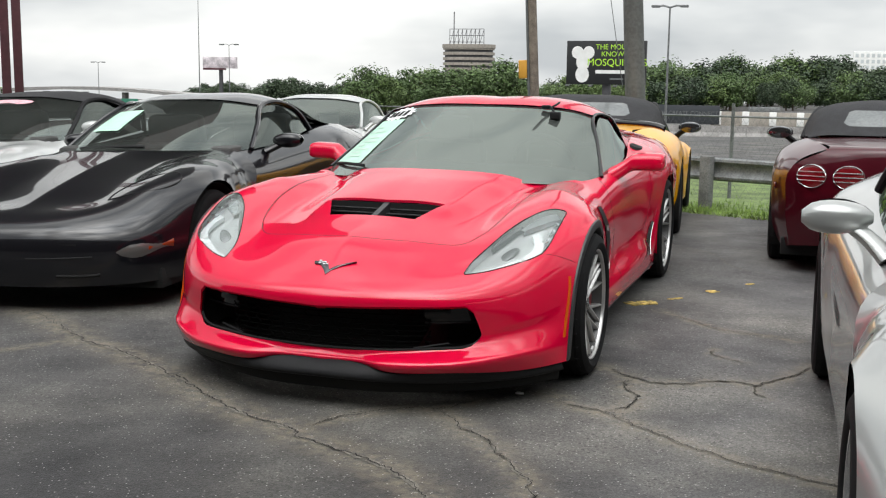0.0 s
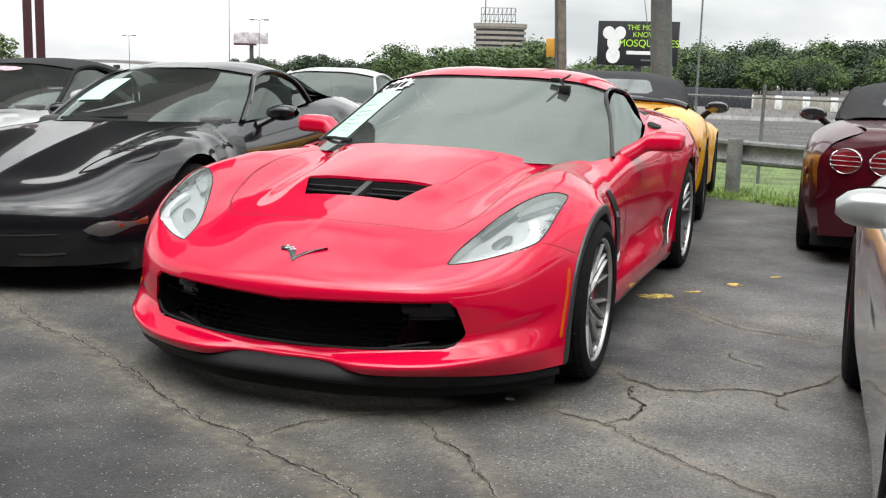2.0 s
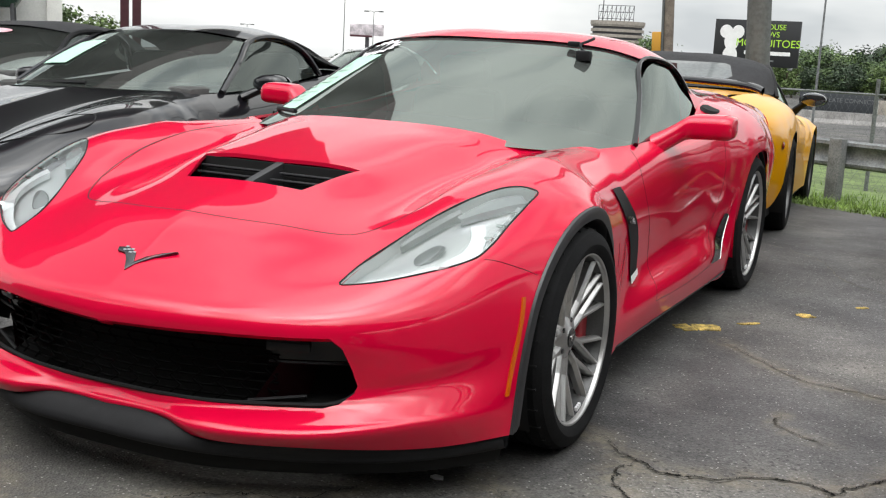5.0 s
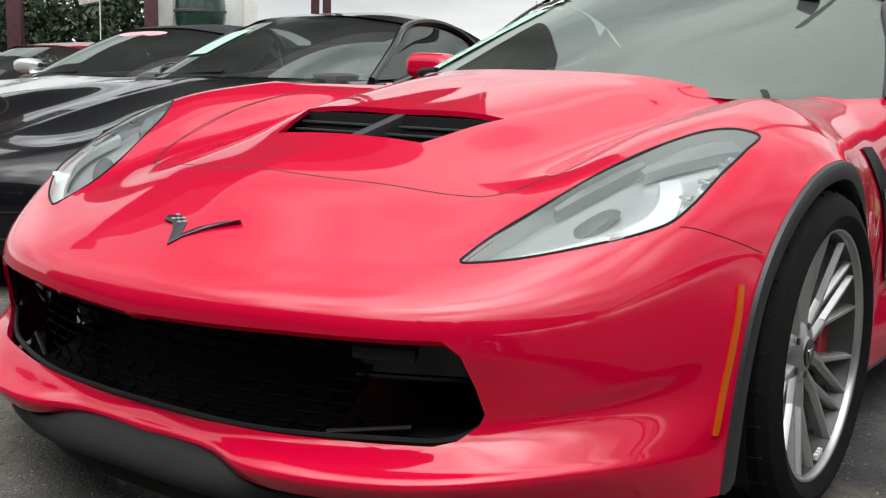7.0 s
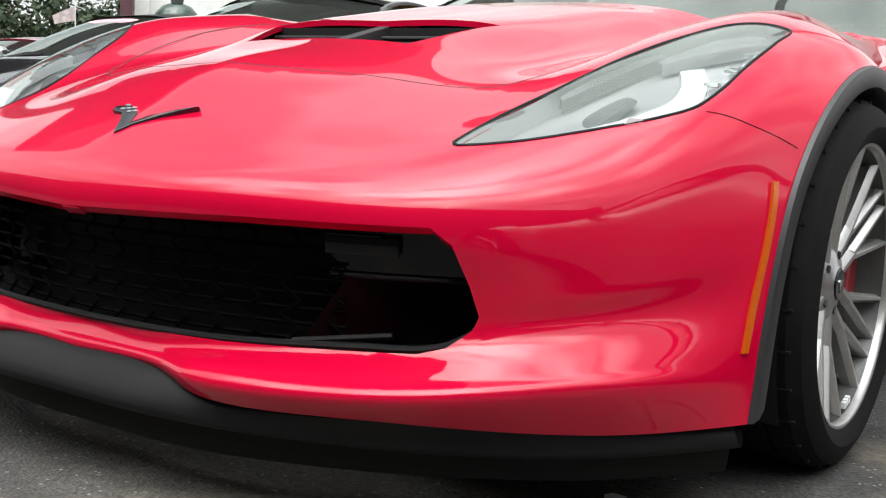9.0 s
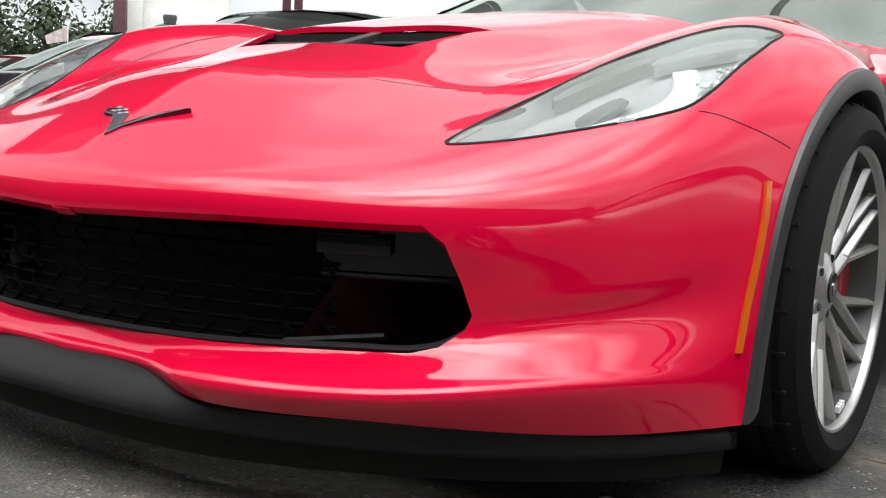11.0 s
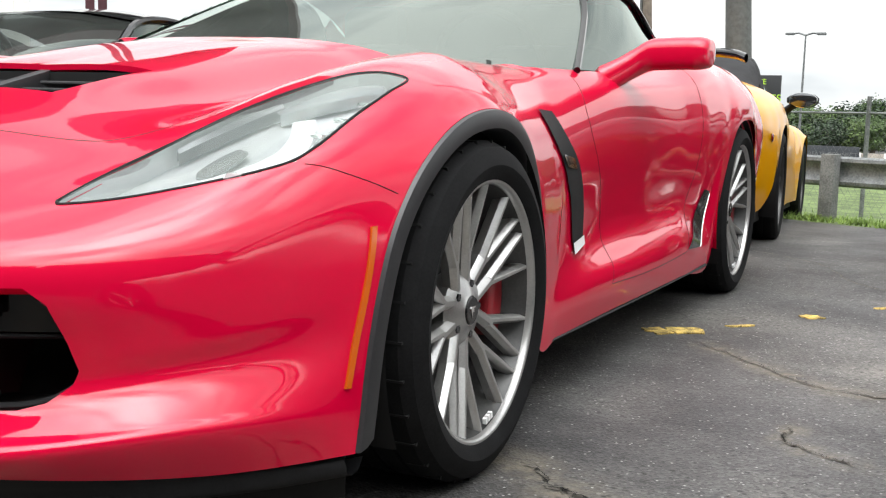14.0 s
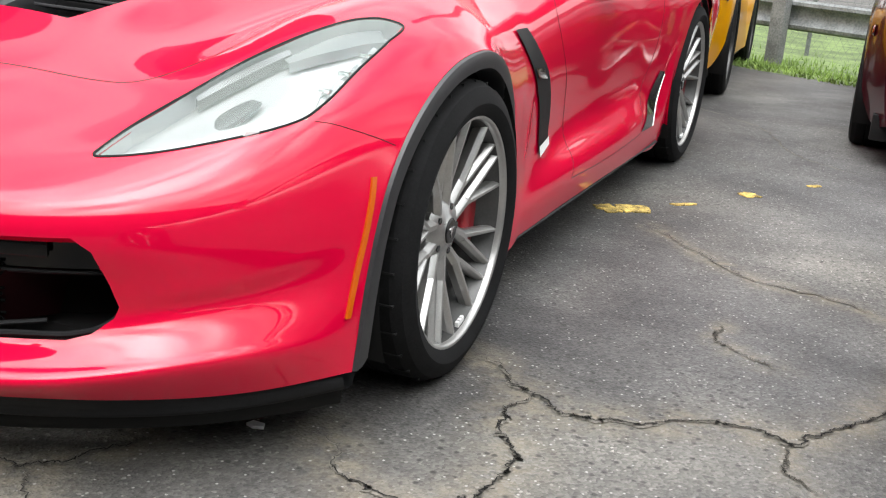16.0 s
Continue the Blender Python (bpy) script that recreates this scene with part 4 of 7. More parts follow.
def surface_details(car, skin):
    def hit(p, axis):
        d = Vector((-math.copysign(1, p[0]), 0, 0)) if axis == "x" else Vector((0, 0, -1))
        o = Vector((math.copysign(1.6, p[0]), p[1], p[2])) if axis == "x" else Vector((p[0], p[1], 2))
        h = skin.ray_cast(o, d)
        if not h[0]:
            return Vector(p), -d
        n = h[1] if h[1].dot(d) < 0 else -h[1]
        return h[0], n

    def ribbon(name, pts, axis, w, material, lift=0.0012, n=40, label=""):
        for s in (1, -1):
            c = spline([(x * s, y, z) for x, y, z in pts], n)
            hs = [hit(q, axis) for q in c]
            rows = []
            for i, (q, nn) in enumerate(hs):
                tv = (hs[min(i + 1, n - 1)][0] - hs[max(i - 1, 0)][0]).normalized()
                sd = tv.cross(nn).normalized()
                rows.append([tuple(q + sd * w + nn * lift * 0.2), tuple(q + nn * lift), tuple(q - sd * w + nn * lift * 0.2)])
            bm = bmesh.new()
            grid_mesh(bm, np.array(rows), mirror=False)
            part(name, bm, material, car, label)

    def patch(name, a, b, material, lift=0.004, n=48, m=14, label=""):
        """A skin-tight strip between two curves on the flank, given as (y, z)."""
        for s in (1, -1):
            ca, cb = spline([(s, y, z) for y, z in a], n), spline([(s, y, z) for y, z in b], n)
            g = []
            for p, q in zip(ca, cb):
                row = []
                for k in np.linspace(0, 1, m):
                    c, nn = hit(p + (q - p) * k, "x")
                    row.append(tuple(c + nn * lift))
                g.append(row)
            bm = bmesh.new()
            grid_mesh(bm, np.array(g), flip=s < 0, mirror=False)
            part(name, bm, material, car, label)

    ribbon("fender_seam", [(0.838, -0.457, 0.618), (0.888, -0.402, 0.597), (0.938, -0.331, 0.568)], "z", 0.0009, M_SEAM)
    ribbon("hood_seam", [(0.0, -0.602, 0.66), (0.16, -0.580, 0.66), (0.30, -0.546, 0.66), (0.41, -0.510, 0.66), (0.462, -0.486, 0.66), (0.495, -0.450, 0.66), (0.545, -0.343, 0.7), (0.590, -0.10, 0.75), (0.607, 0.15, 0.78), (0.617, 0.40, 0.8)], "z", 0.0022, M_SEAM, 0.0004, 90)
    ribbon("door_seam", [(0.80, 0.90, 0.81), (0.871, 0.865, 0.717), (0.875, 0.885, 0.667), (0.855, 1.0, 0.508), (0.856, 1.04, 0.37), (0.90, 1.0, 0.25)], "x", 0.0013, M_SEAM)
    ribbon("door_seam", [(0.80, 2.02, 0.90), (0.9, 2.06, 0.75), (0.9, 2.03, 0.55), (0.9, 1.92, 0.38), (0.9, 1.85, 0.27)], "x", 0.0013, M_SEAM)
    ribbon("sill_seam", [(0.9, 1.0, 0.25), (0.9, 1.4, 0.243), (0.9, 1.85, 0.255)], "x", 0.0013, M_SEAM)
    for s in (1, -1):
        bm = bmesh.new()
        g = []
        for y, z in spline([(-0.386, 0.52, 0), (-0.418, 0.41, 0), (-0.460, 0.272, 0)], 14)[:, :2]:
            a, na = hit((s * 0.9, y - 0.008, z), "x")
            b, nb = hit((s * 0.9, y + 0.001, z), "x")
            if abs(a.x) < 0.85 or abs(b.x) < 0.85:
                continue
            g.append([tuple(a), tuple(a + na * 0.006), tuple(b + nb * 0.006), tuple(b)])
        grid_mesh(bm, np.array(g), flip=s < 0, mirror=False)
        part("side_marker", bm, M_AMBER, car, "slim amber side marker")
    patch("side_vent", [(0.475, 0.715), (0.535, 0.665), (0.63, 0.585), (0.70, 0.49), (0.735, 0.36)], [(0.59, 0.712), (0.670, 0.652), (0.770, 0.575), (0.835, 0.47), (0.855, 0.372)], M_TRIM, 0.0045, label="black slanted vent behind the front wheel")
    patch("vent_badge", [(0.618, 0.610), (0.650, 0.580)], [(0.705, 0.600), (0.738, 0.570)], M_CHROME, 0.008, 8, 8, label="small chrome badge on the vent")
    # foot corner is chrome; plain white puts its shine into the colour
    patch("vent_foot", [(0.728, 0.385), (0.735, 0.355)], [(0.850, 0.395), (0.855, 0.37)], M_WHITE, 0.008, 8, 8)
    patch("sill_vent", [(2.155, 0.45), (2.03, 0.345), (1.84, 0.262)], [(2.23, 0.44), (2.165, 0.325), (2.06, 0.25)], M_GLOSSBLACK, 0.004, label="gloss black vent ahead of the rear wheel")
    ribbon("sill_vent_edge", [(0.95, 2.232, 0.43), (0.95, 2.172, 0.325), (0.95, 2.075, 0.248)], "x", 0.0014, M_RIM, 0.006)
    # quarter scoop
    for s in (1, -1):
        c, nn = hit((s * 0.775, 2.20, 1), "z")
        bm = bmesh.new()
        lathe(bm, [(0.0, 0.004), (0.05, 0.004), (0.058, -0.01)], 24, Matrix.Translation(c) @ pose(0, 0, 0, 0, 22 * s, 0) @ Matrix.Diagonal((0.75, 2.1, 1, 1)))
        part("quarter_scoop", bm, M_VOID, car, "black air scoop on the rear haunch")
    # sill skirt under the doors
    for s in (1, -1):
        bm = bmesh.new()
        tube(bm, [(s * 0.895, 0.52, 0.168), (s * 0.893, 1.2, 0.163), (s * 0.905, 2.2, 0.168)], 0.009, 8, 20, 0.5)
        part("side_skirt", bm, M_TRIM, car)
        bm = bmesh.new()
        g = np.array([[(s * 0.914, 2.71 + r * math.sin(a), 0.338 + r * math.cos(a)) for a in np.linspace(-1.9, 1.9, 40)] for r in (0.385, 0.372)])
        g[1, :, 0] += -0.03 * s
        grid_mesh(bm, g, flip=s < 0, mirror=False)
        part("wheel_arch_lip", bm, M_RED, car)


def cabin(car):
    ws = loft(WINDSCREEN, 25, 12)

    def on_glass(u, v, lift):
        """A point of the windscreen: u from foot to head, v from the middle to the edge (negative on the passenger side)."""
        i, j = u * (len(ws) - 1), abs(v) * 24
        a, b = min(int(i), len(ws) - 2), min(int(j), 23)
        fi, fj = i - a, j - b
        p = (ws[a, b] * (1 - fi) + ws[a + 1, b] * fi) * (1 - fj) + (ws[a, b + 1] * (1 - fi) + ws[a + 1, b + 1] * fi) * fj
        return (p[0] * (1 if v > 0 else -1), p[1] - lift * 0.5, p[2] + lift)

    def on_patch(name, corners, material, lift, label="", n=8):
        (u0, v0), (u1, v1), (u2, v2), (u3, v3) = corners
        g = []
        for a in np.linspace(0, 1, n):
            g.append([on_glass((u0 * (1 - a) + u3 * a) * (1 - b) + (u1 * (1 - a) + u2 * a) * b, (v0 * (1 - a) + v3 * a) * (1 - b) + (v1 * (1 - a) + v2 * a) * b, lift) for b in np.linspace(0, 1, n)])
        bm = bmesh.new()
        grid_mesh(bm, np.array(g), mirror=False)
        return part(name, bm, material, car, label)

    paper = on_patch("windscreen_paper", [(0.04, -0.93), (0.06, -0.52), (0.74, -0.60), (0.76, -0.96)], M_PAPER, 0.004, "pale green price sheet on the windscreen")
    for k, (u, a, b) in enumerate(((0.14, -0.86, -0.60), (0.19, -0.86, -0.66), (0.24, -0.86, -0.60), (0.30, -0.86, -0.72), (0.36, -0.88, -0.62), (0.42, -0.88, -0.64), (0.52, -0.90, -0.66), (0.60, -0.90, -0.76))):
        q = on_patch("lettering_bar", [(u, a), (u, b), (u + 0.022, b - 0.003), (u + 0.022, a - 0.003)], M_GALVDARK, 0.007, n=3)
        q.parent = paper
    # star-edged dealer sticker
    cu, cv = 0.85, -0.775
    bm = bmesh.new()
    ring = []
    for k in range(28):
        a = 2 * math.pi * k / 28
        r = 1.0 if k % 2 else 0.78
        ring.append(bm.verts.new(on_glass(cu + 0.125 * r * math.sin(a), cv + 0.19 * r * math.cos(a), 0.006)))
    bm.faces.new(ring)
    star = part("star_sticker", bm, M_WHITE, car, "white star-edged sticker with dark figures", smooth=False)
    for k, v in enumerate((-0.90, -0.835, -0.77, -0.705)):
        q = on_patch("lettering_bar", [(0.80, v), (0.80, v + 0.045), (0.90, v + 0.04), (0.90, v - 0.005)], M_VOID, 0.008, n=3)
        q.parent = star
    # dash, seats, wheel
    bm = bmesh.new()
    g = loft([[(0, 0.62, 0.80), (0.4, 0.70, 0.80), (0.68, 1.02, 0.79)], [(0, 0.95, 0.845), (0.4, 0.98, 0.845), (0.70, 1.12, 0.80)], [(0, 1.22, 0.835), (0.4, 1.22, 0.84), (0.71, 1.24, 0.80)], [(0, 1.26, 0.60), (0.4, 1.26, 0.60), (0.71, 1.26, 0.60)]], 16, 4)
    grid_mesh(bm, g)
    weld(bm)
    part("dashboard", bm, M_SEAT, car)
    bm = bmesh.new()
    grid_mesh(bm, np.array([[(-0.8, 0.6, 0.42), (0.8, 0.6, 0.42)], [(-0.8, 2.4, 0.42), (0.8, 2.4, 0.42)]]), mirror=False)
    part("cabin_floor", bm, M_VOID, car)
    bm = bmesh.new()
    grid_mesh(bm, np.array([[(-0.7, 2.22, 0.42), (0.7, 2.22, 0.42)], [(-0.6, 2.2, 1.12), (0.6, 2.2, 1.12)]]), mirror=False)
    part("rear_bulkhead", bm, M_SEAT, car)
    for s in (1, -1):
        bm = bmesh.new()
        box(bm, s * 0.37 - 0.23, s * 0.37 + 0.23, 1.82, 1.98, 0.5, 0.95, 0.06)
        box(bm, s * 0.37 - 0.13, s * 0.37 + 0.13, 1.90, 2.00, 0.93, 1.10, 0.045)
        part("seat", bm, M_SEAT, car)
    bm = bmesh.new()
    ringp = [(0.37 + 0.18 * math.cos(a), 1.36 - 0.05 * math.sin(a), 0.85 + 0.17 * math.sin(a)) for a in np.linspace(0, 2 * math.pi, 25)]
    tube(bm, ringp, 0.014, 8)
    box(bm, 0.31, 0.43, 1.34, 1.39, 0.80, 0.88, 0.02)
    part("steering_wheel", bm, M_SEAT, car)
    # hanging mirror and its cable
    bm = bmesh.new()
    tube(bm, [(0.435, 1.47, 1.205), (0.425, 1.41, 1.190), (0.41, 1.38, 1.178), (0.44, 1.34, 1.150)], 0.006, 6, 12)
    box(bm, 0.345, 0.395, 1.40, 1.43, 1.168, 1.19, 0.006)
    box(bm, 0.415, 0.475, 1.31, 1.35, 1.112, 1.155, 0.008)
    part("mirror_cable", bm, M_TRIM, car, "black cable and sensor clipped at the head of the glass")
    for s in (-1,):
        bm = bmesh.new()
        tube(bm, [(s * 0.74, 0.93, 0.845), (s * 0.60, 0.72, 0.866), (s * 0.42, 0.56, 0.872)], 0.009, 6, 14)
        part("wiper", bm, M_TRIM, car)
    bm = bmesh.new()
    g = loft([[(0, 0.38, 0.80), (0.36, 0.43, 0.79), (0.56, 0.60, 0.76), (0.74, 0.86, 0.75)], [(0, 0.62, 0.80), (0.36, 0.67, 0.79), (0.60, 0.80, 0.77), (0.77, 1.0, 0.76)]], 16, 3)
    grid_mesh(bm, g)
    weld(bm)
    part("cowl_panel", bm, M_TRIM, car)


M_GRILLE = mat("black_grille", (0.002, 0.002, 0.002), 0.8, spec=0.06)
M_SEAM = mat("dark_red_seam", (0.05, 0.001, 0.004), 0.6)
M_DUCT = mat("duct_shade_red", (0.010, 0.001, 0.002), 0.6, spec=0.1)
M_GALVDARK = mat("grey_print", (0.46, 0.58, 0.51), 0.6)

red_car()


# ---------------------------------------------------------------- ground
def ground_z(x, y):
    """The lot is level round the cars, then falls gently to the grass bank, the road and the distance."""
    s = 0.39 * x + 0.92 * y
    knots = ((5.0, 0.0), (6.4, -0.02), (8.4, -0.24), (12, -0.42), (30, -0.8), (80, -3.3), (150, -4.7), (300, -6.4), (420, -7.4), (900, -30.0), (4000, -160.0))
    z = knots[-1][1]
    if s <= knots[0][0]:
        z = 0.0
    else:
        for (a, za), (b, zb) in zip(knots, knots[1:]):
            if s <= b:
                u = (s - a) / (b - a)
                z = za + (zb - za) * u
                break
    left = max(0.0, -2.2 - x)
    if y > -10:
        z -= 0.035 * min(left, 400)
    return z


def asphalt_material():
    m = bpy.data.materials.new("old_asphalt")
    m.use_nodes = True
    n, l = m.node_tree.nodes, m.node_tree.links
    p = n["Principled BSDF"]
    p.inputs["Specular IOR Level"].default_value = 0.35
    tc = n.new("ShaderNodeTexCoord")

    def noise_tex(scale, detail, rough=0.55):
        t = n.new("ShaderNodeTexNoise")
        t.inputs["Scale"].default_value, t.inputs["Detail"].default_value, t.inputs["Roughness"].default_value = scale, detail, rough
        l.new(tc.outputs["Object"], t.inputs["Vector"])
        return t

    def ramp(src, *stops):
        r = n.new("ShaderNodeValToRGB")
        while len(r.color_ramp.elements) < len(stops):
            r.color_ramp.elements.new(0.5)
        for e, (pos, c) in zip(r.color_ramp.elements, stops):
            e.position, e.color = pos, (*c, 1) if isinstance(c, tuple) else (c, c, c, 1)
        l.new(src, r.inputs[0])
        return r

    def mix(kind, fac, a, b):
        x = n.new("ShaderNodeMixRGB")
        x.blend_type = kind
        if isinstance(fac, float):
            x.inputs[0].default_value = fac
        else:
            l.new(fac, x.inputs[0])
        l.new(a, x.inputs[1])
        l.new(b, x.inputs[2])
        return x

    stains = ramp(noise_tex(0.55, 7, 0.6).outputs[0], (0.30, (0.050, 0.049, 0.052)), (0.48, (0.092, 0.089, 0.087)), (0.66, (0.160, 0.152, 0.136)))
    patches = ramp(noise_tex(2.3, 8, 0.65).outputs[0], (0.30, 0.5), (0.7, 1.08))
    c1 = mix("MULTIPLY", 1.0, stains.outputs[0], patches.outputs[0])
    vor = n.new("ShaderNodeTexVoronoi")
    vor.inputs["Scale"].default_value = 150
    l.new(tc.outputs["Object"], vor.inputs["Vector"])
    grain = ramp(vor.outputs["Color"], (0.0, 0.35), (0.70, 1.0), (0.90, 1.3), (1.0, 3.4))
    c2 = mix("MULTIPLY", 0.8, c1.outputs[0], grain.outputs[0])
    # tone scaled by place: paler towards +x, with an uneven edge
    sep, add, mr = n.new("ShaderNodeSeparateXYZ"), n.new("ShaderNodeMath"), n.new("ShaderNodeMapRange")
    l.new(tc.outputs["Object"], sep.inputs[0])
    l.new(sep.outputs[0], add.inputs[0])
    l.new(noise_tex(0.8, 5).outputs[0], add.inputs[1])
    mr.inputs["From Min"].default_value, mr.inputs["From Max"].default_value = 1.3, 2.3
    mr.inputs["To Min"].default_value, mr.inputs["To Max"].default_value = 1.0, 1.7
    l.new(add.outputs[0], mr.inputs["Value"])
    # and darker towards the front of the lot, by y alone
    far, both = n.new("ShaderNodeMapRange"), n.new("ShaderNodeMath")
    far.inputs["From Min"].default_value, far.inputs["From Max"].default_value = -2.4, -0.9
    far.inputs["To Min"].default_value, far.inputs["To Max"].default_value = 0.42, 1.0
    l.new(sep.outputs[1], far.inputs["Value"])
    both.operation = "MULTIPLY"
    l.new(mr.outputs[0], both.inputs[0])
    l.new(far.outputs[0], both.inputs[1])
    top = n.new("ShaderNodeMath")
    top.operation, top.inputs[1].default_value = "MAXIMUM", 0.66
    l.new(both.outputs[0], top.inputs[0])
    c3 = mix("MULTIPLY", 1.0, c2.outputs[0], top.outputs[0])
    # pale dust caught along the cracks
    att, dust = n.new("ShaderNodeAttribute"), n.new("ShaderNodeMath")
    att.attribute_name = "dust"
    dn = ramp(noise_tex(14, 5, 0.7).outputs[0], (0.36, 0.0), (0.62, 1.0))
    dust.operation = "MULTIPLY"
    l.new(att.outputs["Fac"], dust.inputs[0])
    l.new(dn.outputs[0], dust.inputs[1])
    tan = n.new("ShaderNodeRGB")
    tan.outputs[0].default_value = (0.245, 0.208, 0.150, 1)
    c4 = mix("MIX", dust.outputs[0], c3.outputs[0], tan.outputs[0])
    # small dark pits where the binder has gone
    pit = n.new("ShaderNodeTexVoronoi")
    pit.inputs["Scale"].default_value = 42
    l.new(tc.outputs["Object"], pit.inputs["Vector"])
    ps, pm, pick = ramp(pit.outputs["Distance"], (0.16, 1.0), (0.34, 0.0)), n.new("ShaderNodeMath"), n.new("ShaderNodeMath")
    pr = ramp(pit.outputs["Color"], (0.52, 0.0), (0.56, 0.75))
    pz = ramp(noise_tex(1.1, 4).outputs[0], (0.44, 0.0), (0.56, 1.0))
    pm.operation = pick.operation = "MULTIPLY"
    l.new(ps.outputs[0], pm.inputs[0])
    l.new(pr.outputs[0], pm.inputs[1])
    l.new(pm.outputs[0], pick.inputs[0])
    l.new(pz.outputs[0], pick.inputs[1])
    black = n.new("ShaderNodeRGB")
    black.outputs[0].default_value = (0.022, 0.021, 0.020, 1)
    c5 = mix("MIX", pick.outputs[0], c4.outputs[0], black.outputs[0])
    # bright chips of stone
    chip = n.new("ShaderNodeTexVoronoi")
    chip.inputs["Scale"].default_value = 95
    l.new(tc.outputs["Object"], chip.inputs["Vector"])
    cs, cr, cm = ramp(chip.outputs["Distance"], (0.20, 1.0), (0.34, 0.0)), ramp(chip.outputs["Color"], (0.80, 0.0), (0.82, 0.8)), n.new("ShaderNodeMath")
    cm.operation = "MULTIPLY"
    l.new(cs.outputs[0], cm.inputs[0])
    l.new(cr.outputs[0], cm.inputs[1])
    white = n.new("ShaderNodeRGB")
    white.outputs[0].default_value = (0.42, 0.41, 0.39, 1)
    c6 = mix("MIX", cm.outputs[0], c5.outputs[0], white.outputs[0])
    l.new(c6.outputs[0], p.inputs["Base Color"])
    rr = ramp(noise_tex(1.3, 5).outputs[0], (0.3, 0.55), (0.7, 0.9))
    l.new(rr.outputs[0], p.inputs["Roughness"])
    bp, bp2 = n.new("ShaderNodeBump"), n.new("ShaderNodeBump")
    bp.inputs["Strength"].default_value, bp.inputs["Distance"].default_value = 0.5, 0.006
    bp2.inputs["Strength"].default_value, bp2.inputs["Distance"].default_value = 0.4, 0.03
    l.new(vor.outputs["Distance"], bp.inputs["Height"])
    l.new(noise_tex(6, 6).outputs[0], bp2.inputs["Height"])
    l.new(bp.outputs[0], bp2.inputs["Normal"])
    l.new(bp2.outputs[0], p.inputs["Normal"])
    return m


M_ASPHALT = asphalt_material()
M_GRASS = mat("grass", (0.15, 0.235, 0.045), 0.8, vary=0.5, scale=3)
M_SOIL = mat("bank_soil", (0.095, 0.135, 0.042), 0.95, vary=0.5, scale=2, bump=0.4, bscale=30)
M_CRACK = mat("crack_fill", (0.012, 0.011, 0.010), 1.0)
M_DUST = mat("crack_dust", (0.15, 0.138, 0.118), 1.0, vary=0.35, scale=25)
M_LINE = mat("worn_yellow_paint", (0.46, 0.33, 0.09), 0.85, vary=0.7, scale=26, bump=0.3, bscale=150)

CRACKS = [
    ([(-2.4, 0.20), (-2.23, 0.12), (-1.72, -0.22), (-1.58, -0.33), (-1.35, -0.41), (-1.02, -0.60), (-0.55, -0.91), (-0.43, -1.01), (-0.19, -1.15), (0.04, -1.24), (0.10, -1.31), (0.32, -1.40), (0.52, -1.50), (0.74, -1.70), (0.95, -2.1)], 0.0075),
    ([(0.04, -1.24), (0.15, -1.05), (0.27, -0.89), (0.42, -0.80), (0.48, -0.80), (0.53, -0.73), (0.56, -0.66), (0.61, -0.57)], 0.004),
    ([(0.48, -0.80), (0.53, -0.85), (0.68, -1.02), (0.76, -1.08), (0.85, -1.21), (1.03, -1.47), (1.15, -1.85)], 0.005),
    ([(0.96, 0.14), (1.05, 0.08), (1.16, -0.02), (1.25, -0.07), (1.40, -0.02), (1.51, 0.06), (1.62, 0.08), (1.69, 0.05), (1.74, 0.13), (1.82, 0.23), (1.87, 0.35), (1.95, 0.55)], 0.0048),
    ([(1.16, -0.02), (1.13, -0.13), (1.16, -0.22), (1.22, -0.29), (1.23, -0.37), (1.20, -0.48), (1.14, -0.59)], 0.0045),
    ([(0.85, -0.40), (0.91, -0.45), (0.94, -0.51), (1.02, -0.55), (1.14, -0.60), (1.33, -0.76), (1.47, -0.87), (1.70, -1.02), (2.05, -1.16), (2.4, -1.3)], 0.0045),
    ([(1.06, 1.55), (1.29, 1.30), (1.48, 1.13), (1.67, 1.10), (1.84, 1.02)], 0.003),
    ([(1.69, 0.05), (1.70, -0.06), (1.76, -0.14)], 0.0025),
    ([(1.45, 0.70), (1.45, 0.58), (1.51, 0.51), (1.62, 0.46)], 0.0022),
    ([(-1.63, -0.29), (-1.9, -0.75), (-2.4, -1.0), (-2.9, -1.05)], 0.003),
    ([(0.5, 4.4), (1.1, 3.9), (1.4, 3.2), (1.9, 2.9)], 0.0025),
]


def crack_dust(x, y):
    """How thickly the dust lies at a place: most on a crack, fading out a hand's width from it."""
    best = 9.0
    for pts, w in CRACKS:
        for (x0, y0), (x1, y1) in zip(pts, pts[1:]):
            dx, dy = x1 - x0, y1 - y0
            k = min(1.0, max(0.0, ((x - x0) * dx + (y - y0) * dy) / (dx * dx + dy * dy)))
            best = min(best, math.hypot(x - x0 - k * dx, y - y0 - k * dy) * 0.0048 / w)
    return math.exp(-((best / 0.065) ** 2)) * 0.6


bm = bmesh.new()
xs = [-3000, -900, -400, -200, -100, -60, -36, -24, -16, -12, -8, -5, -3.5, *np.arange(-3.0, 2.601, 0.05), 3, 5, 8, 12, 20, 40, 80, 160, 400, 900, 3000]
ys = [-400, -100, -40, -20, -10.1, -9.9, -6, -3, *np.arange(-2.4, 1.701, 0.05), 2, 3.5, 4.5, 5.2, 5.8, 6.4, 7, 7.6, 8.2, 9, 10, 12, 15, 20, 28, 40, 60, 90, 130, 180, 260, 400, 900, 3000]
grid_mesh(bm, np.array([[(x, y, ground_z(x, y)) for x in xs] for y in ys]), mirror=False)
dust_layer = bm.verts.layers.float.new("dust")
